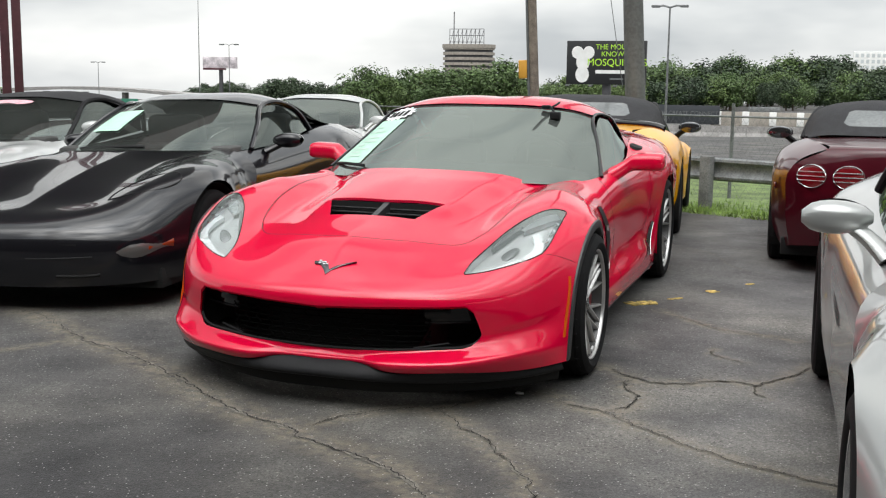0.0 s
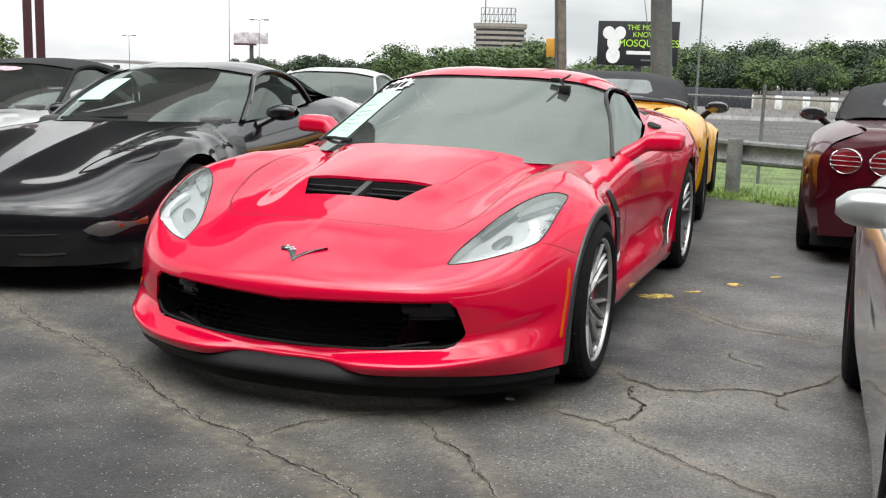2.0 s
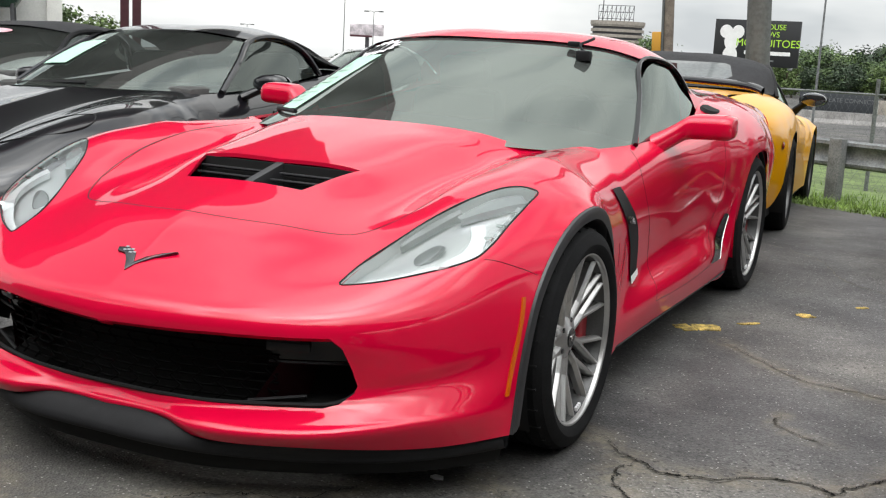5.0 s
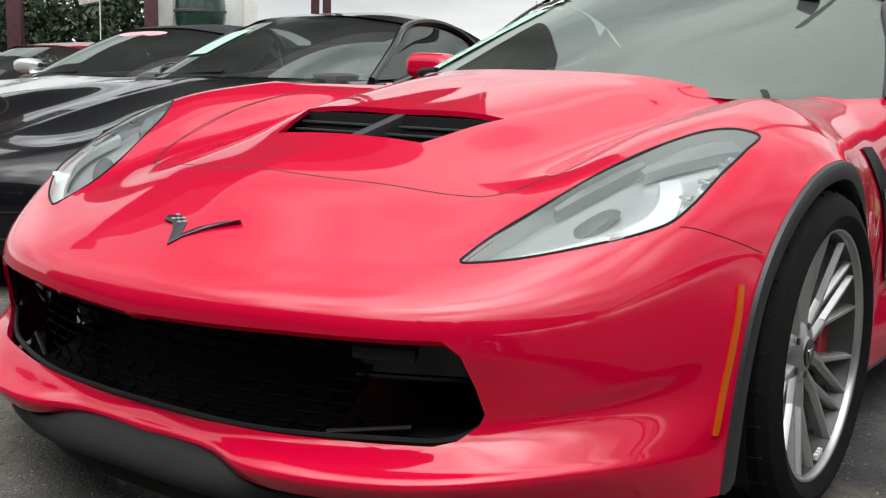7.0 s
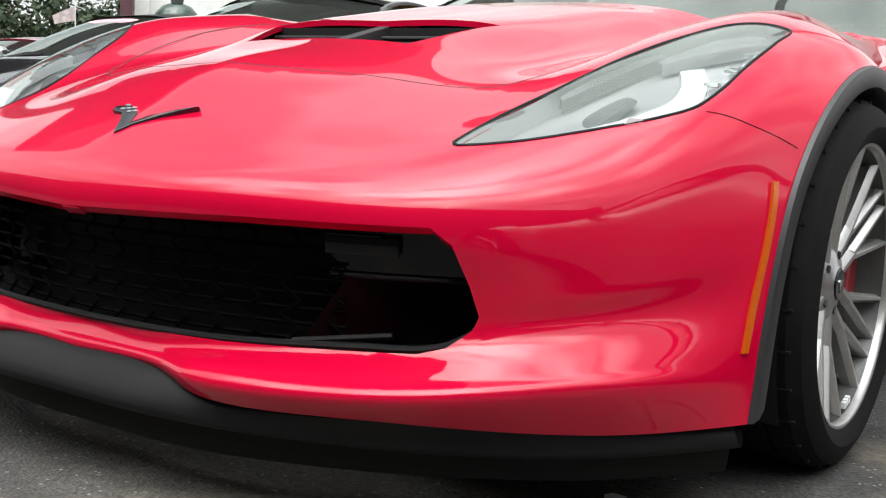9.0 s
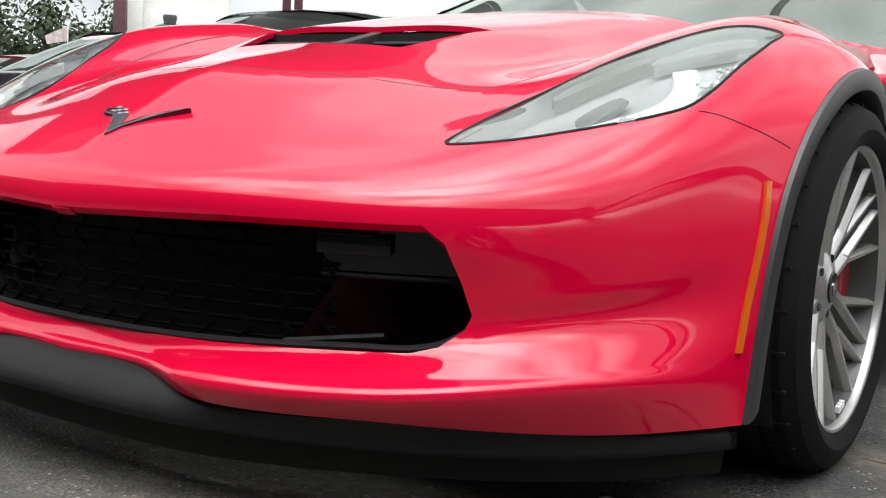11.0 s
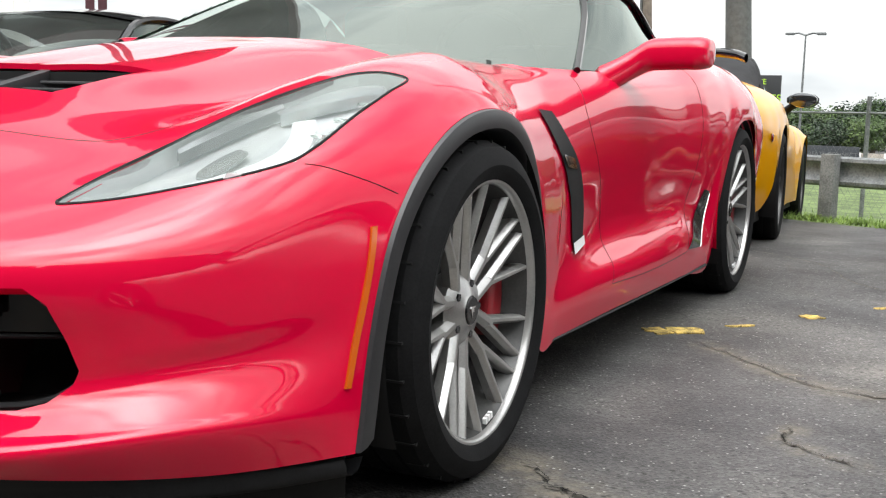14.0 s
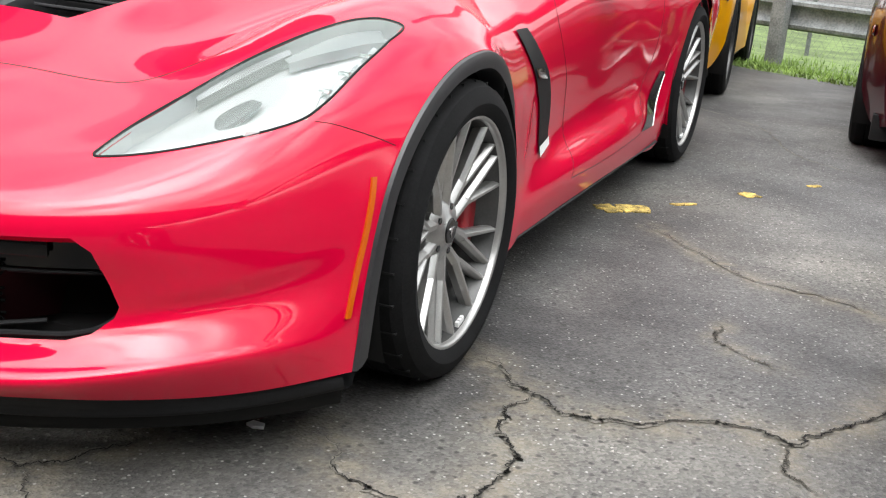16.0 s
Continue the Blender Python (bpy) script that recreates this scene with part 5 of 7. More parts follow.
for v in bm.verts:
    if -3.2 < v.co.x < 2.8 and -2.6 < v.co.y < 1.9:
        v[dust_layer] = crack_dust(v.co.x, v.co.y)
bmesh.ops.recalc_face_normals(bm, faces=bm.faces)
if sum(f.normal.z for f in bm.faces) < 0:
    bmesh.ops.reverse_faces(bm, faces=bm.faces)
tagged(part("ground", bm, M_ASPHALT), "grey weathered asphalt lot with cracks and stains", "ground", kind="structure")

EDGE_D, EDGE_N = Vector((0.92, -0.39, 0)), Vector((0.39, 0.92, 0))


def bank(u, v, dz=0.0):
    """A point u along the edge of the lot and v behind it."""
    p = Vector((0.55, 6.70, 0)) + EDGE_D * u + EDGE_N * v
    return (p.x, p.y, ground_z(p.x, p.y) + dz)


bm = bmesh.new()
grid_mesh(bm, np.array([[bank(u, v + (0.12 * noise.noise((u * 1.3, 0, 3)) if v == 0 else 0), 0.015 if v else -0.03) for u in np.linspace(-30, 30, 61)] for v in (0, 0.3, 0.8, 1.4, 2.0, 2.6, 3.4, 5, 8, 14)]), mirror=False)
tagged(part("grass_verge", bm, M_SOIL), "grass verge behind the parking lot", "verge", kind="structure")

rng = random.Random(5)
bm = bmesh.new()
for i in range(16000):
    u, v = rng.uniform(-3.5, 6.0), abs(rng.gauss(0, 1.0)) * 1.6 - 0.06
    if v > 4.5 or noise.noise((u * 0.9, v * 1.4, 1)) < -0.28:
        continue
    p = Vector(bank(u, v, 0.0))
    h, a = rng.uniform(0.025, 0.075) * (1.5 if v > 1.8 else 1.0), rng.uniform(0, 6.28)
    w = Vector((math.cos(a), math.sin(a), 0)) * rng.uniform(0.004, 0.009)
    tip = p + Vector((rng.gauss(0, 0.035), rng.gauss(0, 0.035), h))
    bm.faces.new((bm.verts.new(p - w), bm.verts.new(p + w), bm.verts.new(tip)))
tagged(part("grass", bm, M_GRASS, smooth=False), "short patchy green grass on the verge", "grass", kind="stuff")


# ---------------------------------------------------------------- cracks and paint marks on the asphalt
def crack_line(pts, width, seed):
    r = random.Random(seed)
    p = spline([(x, y, 0) for x, y in pts], max(30, 26 * len(pts)))
    for i in range(1, len(p) - 1):
        p[i][0] += noise.noise((p[i][0] * 16, p[i][1] * 16, seed)) * 0.022 + r.gauss(0, 0.004)
        p[i][1] += noise.noise((p[i][0] * 16, p[i][1] * 16, seed + 40)) * 0.022 + r.gauss(0, 0.004)
    out = []
    for k, (w, z, dev) in enumerate(((width * 1.5, 0.0025, 1.1), (width * 0.36, 0.0045, 0.6))):
        bm = bmesh.new()
        prev = None
        for i, q in enumerate(p):
            t = Vector(p[min(i + 1, len(p) - 1)] - p[max(i - 1, 0)]).normalized()
            nn = Vector((-t.y, t.x, 0))
            taper = min(1, 6 * i / len(p), 6 * (len(p) - 1 - i) / len(p)) * 0.9 + 0.1
            a, b = (w * taper * max(0.12, 1 + dev * noise.noise((q[0] * 14, q[1] * 14, seed + 9 * k + s)) * 1.6) for s in (1, 2))
            cur = (bm.verts.new((q[0] + nn.x * a, q[1] + nn.y * a, z)), bm.verts.new((q[0] - nn.x * b, q[1] - nn.y * b, z)))
            if prev:
                bm.faces.new((prev[0], prev[1], cur[1], cur[0]))
            prev = cur
        out.append(bm)
    crack = part("asphalt_crack", out[1], M_CRACK, smooth=False)
    tagged(crack, "dark crack in the asphalt with pale dusty edges", "crack", "cracks in the asphalt", "structure")
    part("dusty_edge", out[0], M_DUST, crack, smooth=False)


for i, (pts, w) in enumerate(CRACKS):
    crack_line(pts, w, 11 + i * 7)


def paint_blob(cx, cy, lx, ly, rot, seed, n=26):
    bm = bmesh.new()
    pts = []
    for k in range(n):
        a = 2 * math.pi * k / n
        r = 1 + 0.55 * noise.noise((math.cos(a) * 2.2, math.sin(a) * 2.2, seed))
        sq = 1 / max(abs(math.cos(a)), abs(math.sin(a))) ** 0.6
        pts.append((math.cos(a) * lx * r * sq, math.sin(a) * ly * r * sq))
    prism(bm, pts, 0.0, 0.0042, pose(cx, cy, 0.0005, 0, 0, rot))
    tagged(part("paint_mark", bm, M_LINE, smooth=False), "worn yellow paint remnant on the asphalt", "paint mark", "yellow paint marks", "structure")


for i, (cx, cy, lx, ly, rot) in enumerate(((0.875, 1.675, 0.035, 0.05, 50), (0.955, 1.735, 0.06, 0.05, 30), (1.10, 1.93, 0.05, 0.012, 45), (1.286, 2.26, 0.035, 0.035, 45), (1.50, 2.62, 0.03, 0.012, 45))):
    paint_blob(cx, cy, lx, ly, rot, i * 3 + 1)
bm = bmesh.new()
prism(bm, [(-0.018, -0.006), (0.0, -0.012), (0.02, -0.004), (0.014, 0.010), (-0.012, 0.011)], 0, 0.006, pose(0.735, -0.45, 0.0005))
tagged(part("litter", bm, M_WHITE), "small pale scrap of paper on the asphalt", "litter")


# ---------------------------------------------------------------- the other sports cars
def rounded(pts, n=24):
    return spline(pts + pts[:1], n + 1)[:-1]


def old_sports_car(name, label, m, paint, soft=False, group="", rim_mat=None, sticker=False, banner=False, front=True):
    car = thing(name, m, label, "car", group)
    rim_mat = rim_mat or M_RIM
    bm = bmesh.new()
    rows = [
        [(0, -0.95, 0.17), (0.40, -0.92, 0.17), (0.75, -0.72, 0.17), (0.885, -0.42, 0.17)],
        [(0, -0.985, 0.30), (0.40, -0.95, 0.30), (0.76, -0.74, 0.30), (0.905, -0.415, 0.34)],
        [(0, -0.985, 0.42), (0.40, -0.945, 0.42), (0.76, -0.73, 0.43), (0.91, -0.375, 0.47)],
        [(0, -0.94, 0.495), (0.40, -0.90, 0.495), (0.75, -0.68, 0.505), (0.912, -0.31, 0.57)],
        [(0, -0.80, 0.555), (0.40, -0.76, 0.56), (0.73, -0.56, 0.59), (0.915, -0.21, 0.64)],
        [(0, -0.55, 0.615), (0.35, -0.50, 0.605), (0.68, -0.36, 0.69), (0.915, -0.07, 0.69)],
        [(0, -0.25, 0.69), (0.33, -0.20, 0.675), (0.66, -0.05, 0.76), (0.85, 0.04, 0.745), (0.915, 0.09, 0.685)],
        [(0, 0.10, 0.765), (0.34, 0.15, 0.745), (0.66, 0.25, 0.795), (0.84, 0.25, 0.745), (0.91, 0.24, 0.62)],
        [(0, 0.35, 0.81), (0.36, 0.40, 0.79), (0.68, 0.50, 0.808), (0.84, 0.46, 0.73), (0.905, 0.365, 0.46)],
        [(0, 0.55, 0.845), (0.40, 0.62, 0.83), (0.70, 0.80, 0.818), (0.85, 0.75, 0.72), (0.875, 0.62, 0.46), (0.89, 0.42, 0.18)],
    ]
    grid_mesh(bm, loft(rows, 40, 5), flip=False)
    side = [
        [(0.70, 0.80, 0.818), (0.85, 0.75, 0.72), (0.875, 0.62, 0.46), (0.89, 0.42, 0.18)],
        [(0.74, 1.30, 0.84), (0.87, 1.30, 0.71), (0.88, 1.30, 0.45), (0.88, 1.30, 0.18)],
        [(0.74, 1.90, 0.88), (0.885, 1.90, 0.75), (0.895, 1.92, 0.45), (0.89, 1.95, 0.18)],
        [(0.73, 2.28, 0.915), (0.90, 2.28, 0.78), (0.93, 2.29, 0.55), (0.925, 2.30, 0.36)],
        [(0.715, 2.45, 0.925), (0.895, 2.45, 0.81), (0.935, 2.44, 0.62)],
        [(0.70, 2.655, 0.93), (0.885, 2.655, 0.83), (0.938, 2.655, 0.69)],
        [(0.68, 2.86, 0.928), (0.88, 2.86, 0.81), (0.935, 2.87, 0.62)],
        [(0.66, 3.02, 0.925), (0.87, 3.02, 0.79), (0.92, 3.01, 0.36)],
        [(0.62, 3.20, 0.915), (0.85, 3.20, 0.77), (0.89, 3.15, 0.45), (0.86, 3.10, 0.2)],
        [(0.56, 3.48, 0.885), (0.78, 3.46, 0.77), (0.82, 3.42, 0.50), (0.78, 3.38, 0.2)],
    ]
    grid_mesh(bm, loft(side, 20, 4), flip=False)
    deck = [
        [(0, 2.25, 0.93), (0.40, 2.25, 0.93), (0.73, 2.28, 0.915)],
        [(0, 2.85, 0.945), (0.40, 2.85, 0.94), (0.68, 2.86, 0.928)],
        [(0, 3.40, 0.915), (0.40, 3.38, 0.912), (0.62, 3.20, 0.915)],
        [(0, 3.55, 0.895), (0.30, 3.54, 0.893), (0.56, 3.48, 0.885)],
        [(0, 3.585, 0.83), (0.45, 3.56, 0.83), (0.78, 3.46, 0.77)],
        [(0, 3.60, 0.55), (0.45, 3.58, 0.55), (0.82, 3.42, 0.50)],
        [(0, 3.50, 0.22), (0.45, 3.48, 0.22), (0.78, 3.38, 0.2)],
    ]
    grid_mesh(bm, loft(deck, 20, 4), flip=False)
    weld(bm, 0.001)
    shape = BVHTree.FromBMesh(bm)
    part("body", bm, paint, car)
    if front:
        # lids of the hidden headlights
        for s in (1, -1):
            bm = bmesh.new()
            pts = []
            for x, y in ((0.45, -0.50), (0.60, -0.46), (0.74, -0.36), (0.78, -0.22), (0.72, -0.12), (0.58, -0.14), (0.46, -0.24), (0.43, -0.40), (0.45, -0.50)):
                h = shape.ray_cast(Vector((x * s, y, 2)), Vector((0, 0, -1)))
                pts.append((x * s, y, (h[0].z if h[0] else 0.7) + 0.0005))
            tube(bm, pts, 0.004, 6, 60)
            part("headlight_lid_seam", bm, M_VOID, car)
    bm = bmesh.new()
    box(bm, -0.84, 0.84, -0.62, 3.3, 0.12, 0.24, 0.01)
    part("underbody", bm, M_VOID, car)
    # windscreen
    bm = bmesh.new()
    base, head = [(0, 0.56, 0.845), (0.40, 0.64, 0.838), (0.72, 0.98, 0.825)], [(0, 1.38, 1.17), (0.30, 1.41, 1.163), (0.565, 1.54, 1.12)]
    midr = [(0, 0.95, 1.02), (0.36, 1.02, 1.012), (0.655, 1.25, 0.985)]
    grid_mesh(bm, loft([base, midr, head], 20, 6), flip=False)
    weld(bm)
    part("windscreen", bm, M_OLDGLASS, car, "tinted windscreen reflecting the sky")
    bm = bmesh.new()
    tube(bm, [(-0.45, 0.70, 0.85), (0, 0.60, 0.868), (0.10, 0.60, 0.868)], 0.012, 6, 12)
    part("wiper", bm, M_TRIM, car)
    # cabin: dash, seats
    bm = bmesh.new()
    box(bm, -0.68, 0.68, 0.75, 1.3, 0.70, 0.86, 0.04)
    part("dashboard", bm, M_SEAT, car)
    for s in (1, -1):
        bm = bmesh.new()
        box(bm, s * 0.38 - 0.24, s * 0.38 + 0.24, 1.95, 2.12, 0.5, 1.05, 0.06, None)
        part("seat", bm, M_SEAT, car)
    if soft:
        top = [
            [(0, 1.37, 1.178), (0.30, 1.40, 1.172), (0.57, 1.53, 1.128)],
            [(0, 1.60, 1.205), (0.32, 1.62, 1.20), (0.61, 1.70, 1.145)],
            [(0, 1.95, 1.215), (0.34, 1.96, 1.205), (0.62, 1.98, 1.14), (0.70, 1.98, 1.06)],
            [(0, 2.22, 1.17), (0.36, 2.22, 1.155), (0.62, 2.22, 1.08), (0.72, 2.20, 0.94)],
            [(0, 2.50, 1.03), (0.36, 2.49, 1.02), (0.60, 2.46, 0.98), (0.70, 2.40, 0.935)],
            [(0, 2.62, 0.955), (0.36, 2.60, 0.955), (0.58, 2.54, 0.95), (0.69, 2.45, 0.925)],
        ]
        bm = bmesh.new()
        g = loft(top, 24, 6)
        grid_mesh(bm, g, flip=False)
        weld(bm)
        win = [(-0.40, 1.022), (0.40, 1.022), (0.44, 1.045), (0.40, 1.125), (0.36, 1.14), (-0.36, 1.14), (-0.40, 1.125), (-0.44, 1.045)]
        wf = cut(bm, win, (0, 2), lambda c: c.y > 2.1, both=False)
        wbm = take(bm, wf)
        part("soft_top", bm, M_CLOTH, car, "black canvas soft top")
        part("rear_window", wbm, M_REARWIN, car, "pale glass rear window in the soft top")
    else:
        top = [
            [(0, 1.37, 1.178), (0.30, 1.40, 1.172), (0.57, 1.53, 1.128)],
            [(0, 1.60, 1.205), (0.32, 1.62, 1.20), (0.60, 1.70, 1.145)],
            [(0, 1.95, 1.215), (0.34, 1.96, 1.205), (0.60, 1.98, 1.14)],
            [(0, 2.25, 1.19), (0.34, 2.25, 1.175), (0.61, 2.25, 1.08)],
        ]
        bm = bmesh.new()
        grid_mesh(bm, loft(top, 24, 5), flip=False)
        weld(bm)
        part("roof", bm, paint, car)
        bm = bmesh.new()
        grid_mesh(bm, loft([[(0, 2.25, 1.19), (0.34, 2.25, 1.175), (0.61, 2.25, 1.08)], [(0, 2.6, 1.06), (0.36, 2.6, 1.05), (0.66, 2.55, 0.97)], [(0, 2.95, 0.945), (0.38, 2.93, 0.94), (0.68, 2.86, 0.925)]], 16, 4), flip=False)
        weld(bm)
        part("rear_glass", bm, M_GLOSSBLACK, car)
    for s in (1, -1):
        low = [(0.735, 1.00, 0.828), (0.76, 1.35, 0.845), (0.755, 1.80, 0.885), (0.735, 2.10, 0.915)]
        mid = [(0.685, 1.20, 0.93), (0.69, 1.40, 0.97), (0.695, 1.80, 1.00), (0.70, 2.02, 1.0)]
        tp = [(0.595, 1.50, 1.095), (0.60, 1.65, 1.125), (0.63, 1.85, 1.12), (0.67, 1.98, 1.07)]
        bm = bmesh.new()
        g = loft([low, mid, tp], 14, 4)
        g[:, :, 0] *= s
        grid_mesh(bm, g, flip=s < 0, mirror=False)
        part("side_window", bm, M_SIDEGLASS, car)
        bm = bmesh.new()
        tube(bm, [(s * x, y, z) for x, y, z in ((0.73, 0.97, 0.825), (0.665, 1.25, 0.985), (0.58, 1.54, 1.122), (0.62, 1.80, 1.14), (0.68, 2.02, 1.06), (0.735, 2.14, 0.915))], 0.02, 8, 24)
        part("window_frame", bm, M_TRIM if soft else paint, car)
        # mirror
        bm = bmesh.new()
        g = []
        for k in np.linspace(0, 1, 9):
            q = math.sin(math.pi * min(max(k, 0.01), 0.99)) ** 0.32
            inset = 0.19 if paint is M_BLACKPAINT and s < 0 else 0.0
            drop, back = (0.045, 0.10) if paint is M_BLACKPAINT else (0.0, 0.0)
            g.append([(s * (0.82 - inset + 0.22 * k), 1.08 + back - 0.03 * k + 0.075 * q * math.copysign(abs(math.cos(a)) ** 0.75, math.cos(a)), 0.925 - drop + 0.058 * q * (0.85 + 0.15 * k) * math.copysign(abs(math.sin(a)) ** 0.75, math.sin(a))) for a in np.linspace(0, 2 * math.pi, 25)])
        grid_mesh(bm, np.array(g), flip=s < 0, mirror=False)
        weld(bm)
        mir = part("door_mirror", bm, M_TRIM if paint in (M_MAROON, M_YELLOW) else paint, car)
        bm = bmesh.new()
        tube(bm, [(s * (0.77 - inset), 1.02 + back, 0.80), (s * (0.83 - inset), 1.05 + back, 0.86 - drop * 0.7), (s * (0.90 - inset), 1.07 + back, 0.905 - drop)], (0.050, 0.042), 14, 8, 0.55)
        part("mirror_stalk", bm, M_TRIM if paint in (M_MAROON, M_YELLOW) else paint, mir)
        bm = bmesh.new()
        lathe(bm, [(0.0, 0.004), (0.040, 0.004), (0.049, 0.0), (0.052, -0.03)], 24, pose(s * (0.932 - inset), 1.140 + back, 0.925 - drop, -90, 0, 0) @ Matrix.Diagonal((2.0, 1.06, 1.0, 1.0)))
        part("mirror_glass", bm, M_MIRRORGLASS, mir)
        for (ay, az, ar, d) in ((0.0, 0.32, 0.36, 0.905), (2.655, 0.33, 0.365, 0.93)):
            bm = bmesh.new()
            lathe(bm, [(ar, 0.0), (ar, -0.34), (0.0, -0.34)], 32, pose(s * d, ay, az, 0, 90 * s, 0), arc=(60, 300) if s > 0 else (-120, 120))
            part("wheel_arch_liner", bm, M_VOID, car)
        wheel_parts(car, 0.90 * s, 0.0, 0.318, 0.232, 0.245, rim_mat, s, spokes=5, split=False, caliper=False, spin=20)
        wheel_parts(car, 0.925 * s, 2.655, 0.325, 0.240, 0.275, rim_mat, s, spokes=5, split=False, caliper=False, spin=-8)
        # round tail lamps
        for x in (0.42, 0.66):
            hit = shape.ray_cast(Vector((s * x, 5, 0.70)), Vector((0, -1, 0)))
            y = (hit[0].y if hit[0] else 3.5) + 0.004
            rot = pose(s * x, y, 0.70, -90, 0, 0) @ pose(0, 0, 0, 0, 14 * s * (1.5 if x > 0.5 else 0.5), 0) @ Matrix.Diagonal((1.28, 1.0, 1.0, 1.0))
            bm = bmesh.new()
            lathe(bm, [(0.0, 0.012), (0.055, 0.011), (0.075, 0.004), (0.08, -0.03)], 28, rot)
            lamp = part("tail_light", bm, M_TAIL, car, "round red tail light")
            bm = bmesh.new()
            lathe(bm, [(0.075, 0.006), (0.079, 0.011), (0.083, 0.004), (0.083, -0.03)], 28, rot)
            part("lamp_ring", bm, M_CHROME if paint is M_MAROON else paint, lamp)
            if paint is M_MAROON:
                for zz in (-0.03, 0.0, 0.03):
                    bm = bmesh.new()
                    w = math.sqrt(max(0.0, 0.076**2 - zz**2))
                    box(bm, -w, w, zz - 0.0035, zz + 0.0035, 0.008, 0.016, 0.002, rot)
                    part("lamp_slat", bm, M_CHROME, lamp)
        # front side marker, on the flank
        bm = bmesh.new()
        lathe(bm, [(0.0, 0.006), (0.02, 0.004), (0.026, -0.004)], 16, pose(s * 0.905, 3.13, 0.60, 0, 90 * s, 0) @ Matrix.Diagonal((1.0, 1.5, 1.0, 1.0)))
        part("side_marker", bm, M_TAIL, car)
    if front:
        # nose: lamp pods, grille slots, number plate pocket, headlight lids
        for s in (1, -1):
            bm = bmesh.new()
            g = loft([[(s * 0.67, -0.814, 0.316), (s * 0.760, -0.742, 0.320), (s * 0.87, -0.520, 0.345)], [(s * 0.67, -0.822, 0.355), (s * 0.762, -0.750, 0.360), (s * 0.875, -0.525, 0.38)], [(s * 0.67, -0.814, 0.392), (s * 0.760, -0.740, 0.397), (s * 0.87, -0.518, 0.412)]], 10, 3)
            grid_mesh(bm, g, flip=s < 0, mirror=False)
            pod = part("front_lamp", bm, M_LAMPGLASS, car, "clear and amber front lamp")
            bm = bmesh.new()
            g = loft([[(s * 0.80, -0.688, 0.345), (s * 0.873, -0.524, 0.358)], [(s * 0.803, -0.694, 0.367), (s * 0.878, -0.530, 0.382)], [(s * 0.80, -0.686, 0.388), (s * 0.873, -0.522, 0.402)]], 8, 3)
            grid_mesh(bm, g, flip=s < 0, mirror=False)
            part("amber_lens", bm, M_SMOKEDAMBER, pod)
            bm = bmesh.new()
            tube(bm, [(s * 0.20, -0.985, 0.338), (s * 0.40, -0.955, 0.338), (s * 0.56, -0.895, 0.340)], 0.004, 6, 20)
            part("bumper_line", bm, M_TRIM, car)
            bm = bmesh.new()
            g = loft([[(s * 0.22, -0.972, 0.36), (s * 0.36, -0.955, 0.36), (s * 0.48, -0.918, 0.36)], [(s * 0.22, -0.974, 0.415), (s * 0.36, -0.957, 0.415), (s * 0.48, -0.92, 0.415)]], 8, 2)
            grid_mesh(bm, g, flip=s < 0, mirror=False)
            part("grille_slot", bm, M_VOID, car)
            bm = bmesh.new()
            tube(bm, [(s * 0.36, -0.935, 0.235), (s * 0.46, -0.905, 0.23), (s * 0.58, -0.85, 0.235)], 0.022, 8, 10, 0.6)
            part("lower_slot", bm, M_VOID, car)
    if sticker:
        bm = bmesh.new()
        ws = loft([base, midr, head], 25, 12)
        grid_mesh(bm, np.array([[ws[i, j] * np.array((-1, 1, 1)) + np.array((0, -0.004, 0.008)) for j in range(7, 19, 2)] for i in range(8, 19, 2)]), mirror=False)
        part("windscreen_paper", bm, M_PAPER, car, "pale green paper behind the windscreen")
    if banner:
        bm = bmesh.new()
        lathe(bm, [(0.0, 0.0), (0.12, 0.0)], 28, pose(0.02, 1.27, 1.135, 23, 0, 0) @ Matrix.Diagonal((1.9, 0.42, 1, 1)))
        part("windscreen_oval", bm, M_OVAL, car, "oval white and red dealer sticker")
    return car


M_MIRRORGLASS = mat("mirror_glass", (0.16, 0.165, 0.17), 0.05, 0.9)
M_REARWIN = mat("rear_window", (0.13, 0.14, 0.14), 0.15, coat=0.6, vary=0.1, scale=5)
M_SMOKEDAMBER = mat("smoked_amber", (0.24, 0.035, 0.010), 0.15, coat=0.5)
M_LAMPGLASS = mat("lamp_glass", (0.09, 0.085, 0.08), 0.12, coat=0.9)
M_OVAL = mat("oval_sticker", (0.72, 0.40, 0.45), 0.5, vary=0.25, scale=40)

old_sports_car("black_sports_coupe", "glossy black sports coupe with hidden headlights, parked nose out", pose(-2.55, 1.07, -0.03, 0, -1.6, 5), M_BLACKPAINT, sticker=True, group="parked sports cars")
old_sports_car("silver_convertible", "pale silver convertible with a closed black soft top", pose(-4.62, 1.75, -0.06, 0, -1.6, 5), M_PEWTER, soft=True, banner=True, group="parked sports cars")
old_sports_car("dark_sports_coupe", "dark red sports coupe parked in the row", pose(-7.1, 2.5, -0.17, 0, -1.6, 5), M_DARKRED, group="parked sports cars")
old_sports_car("red_sports_car", "red sports car at the end of the parked row", pose(-9.6, 3.1, -0.26, 0, -1.6, 5), M_RED, group="parked sports cars")
old_sports_car("yellow_convertible", "yellow convertible with a closed black soft top, parked tail to tail", pose(-0.40, 7.56, -0.11, 2.2, 0, 184.5), M_YELLOW, soft=True, group="parked sports cars", front=False, rim_mat=M_BARREL)
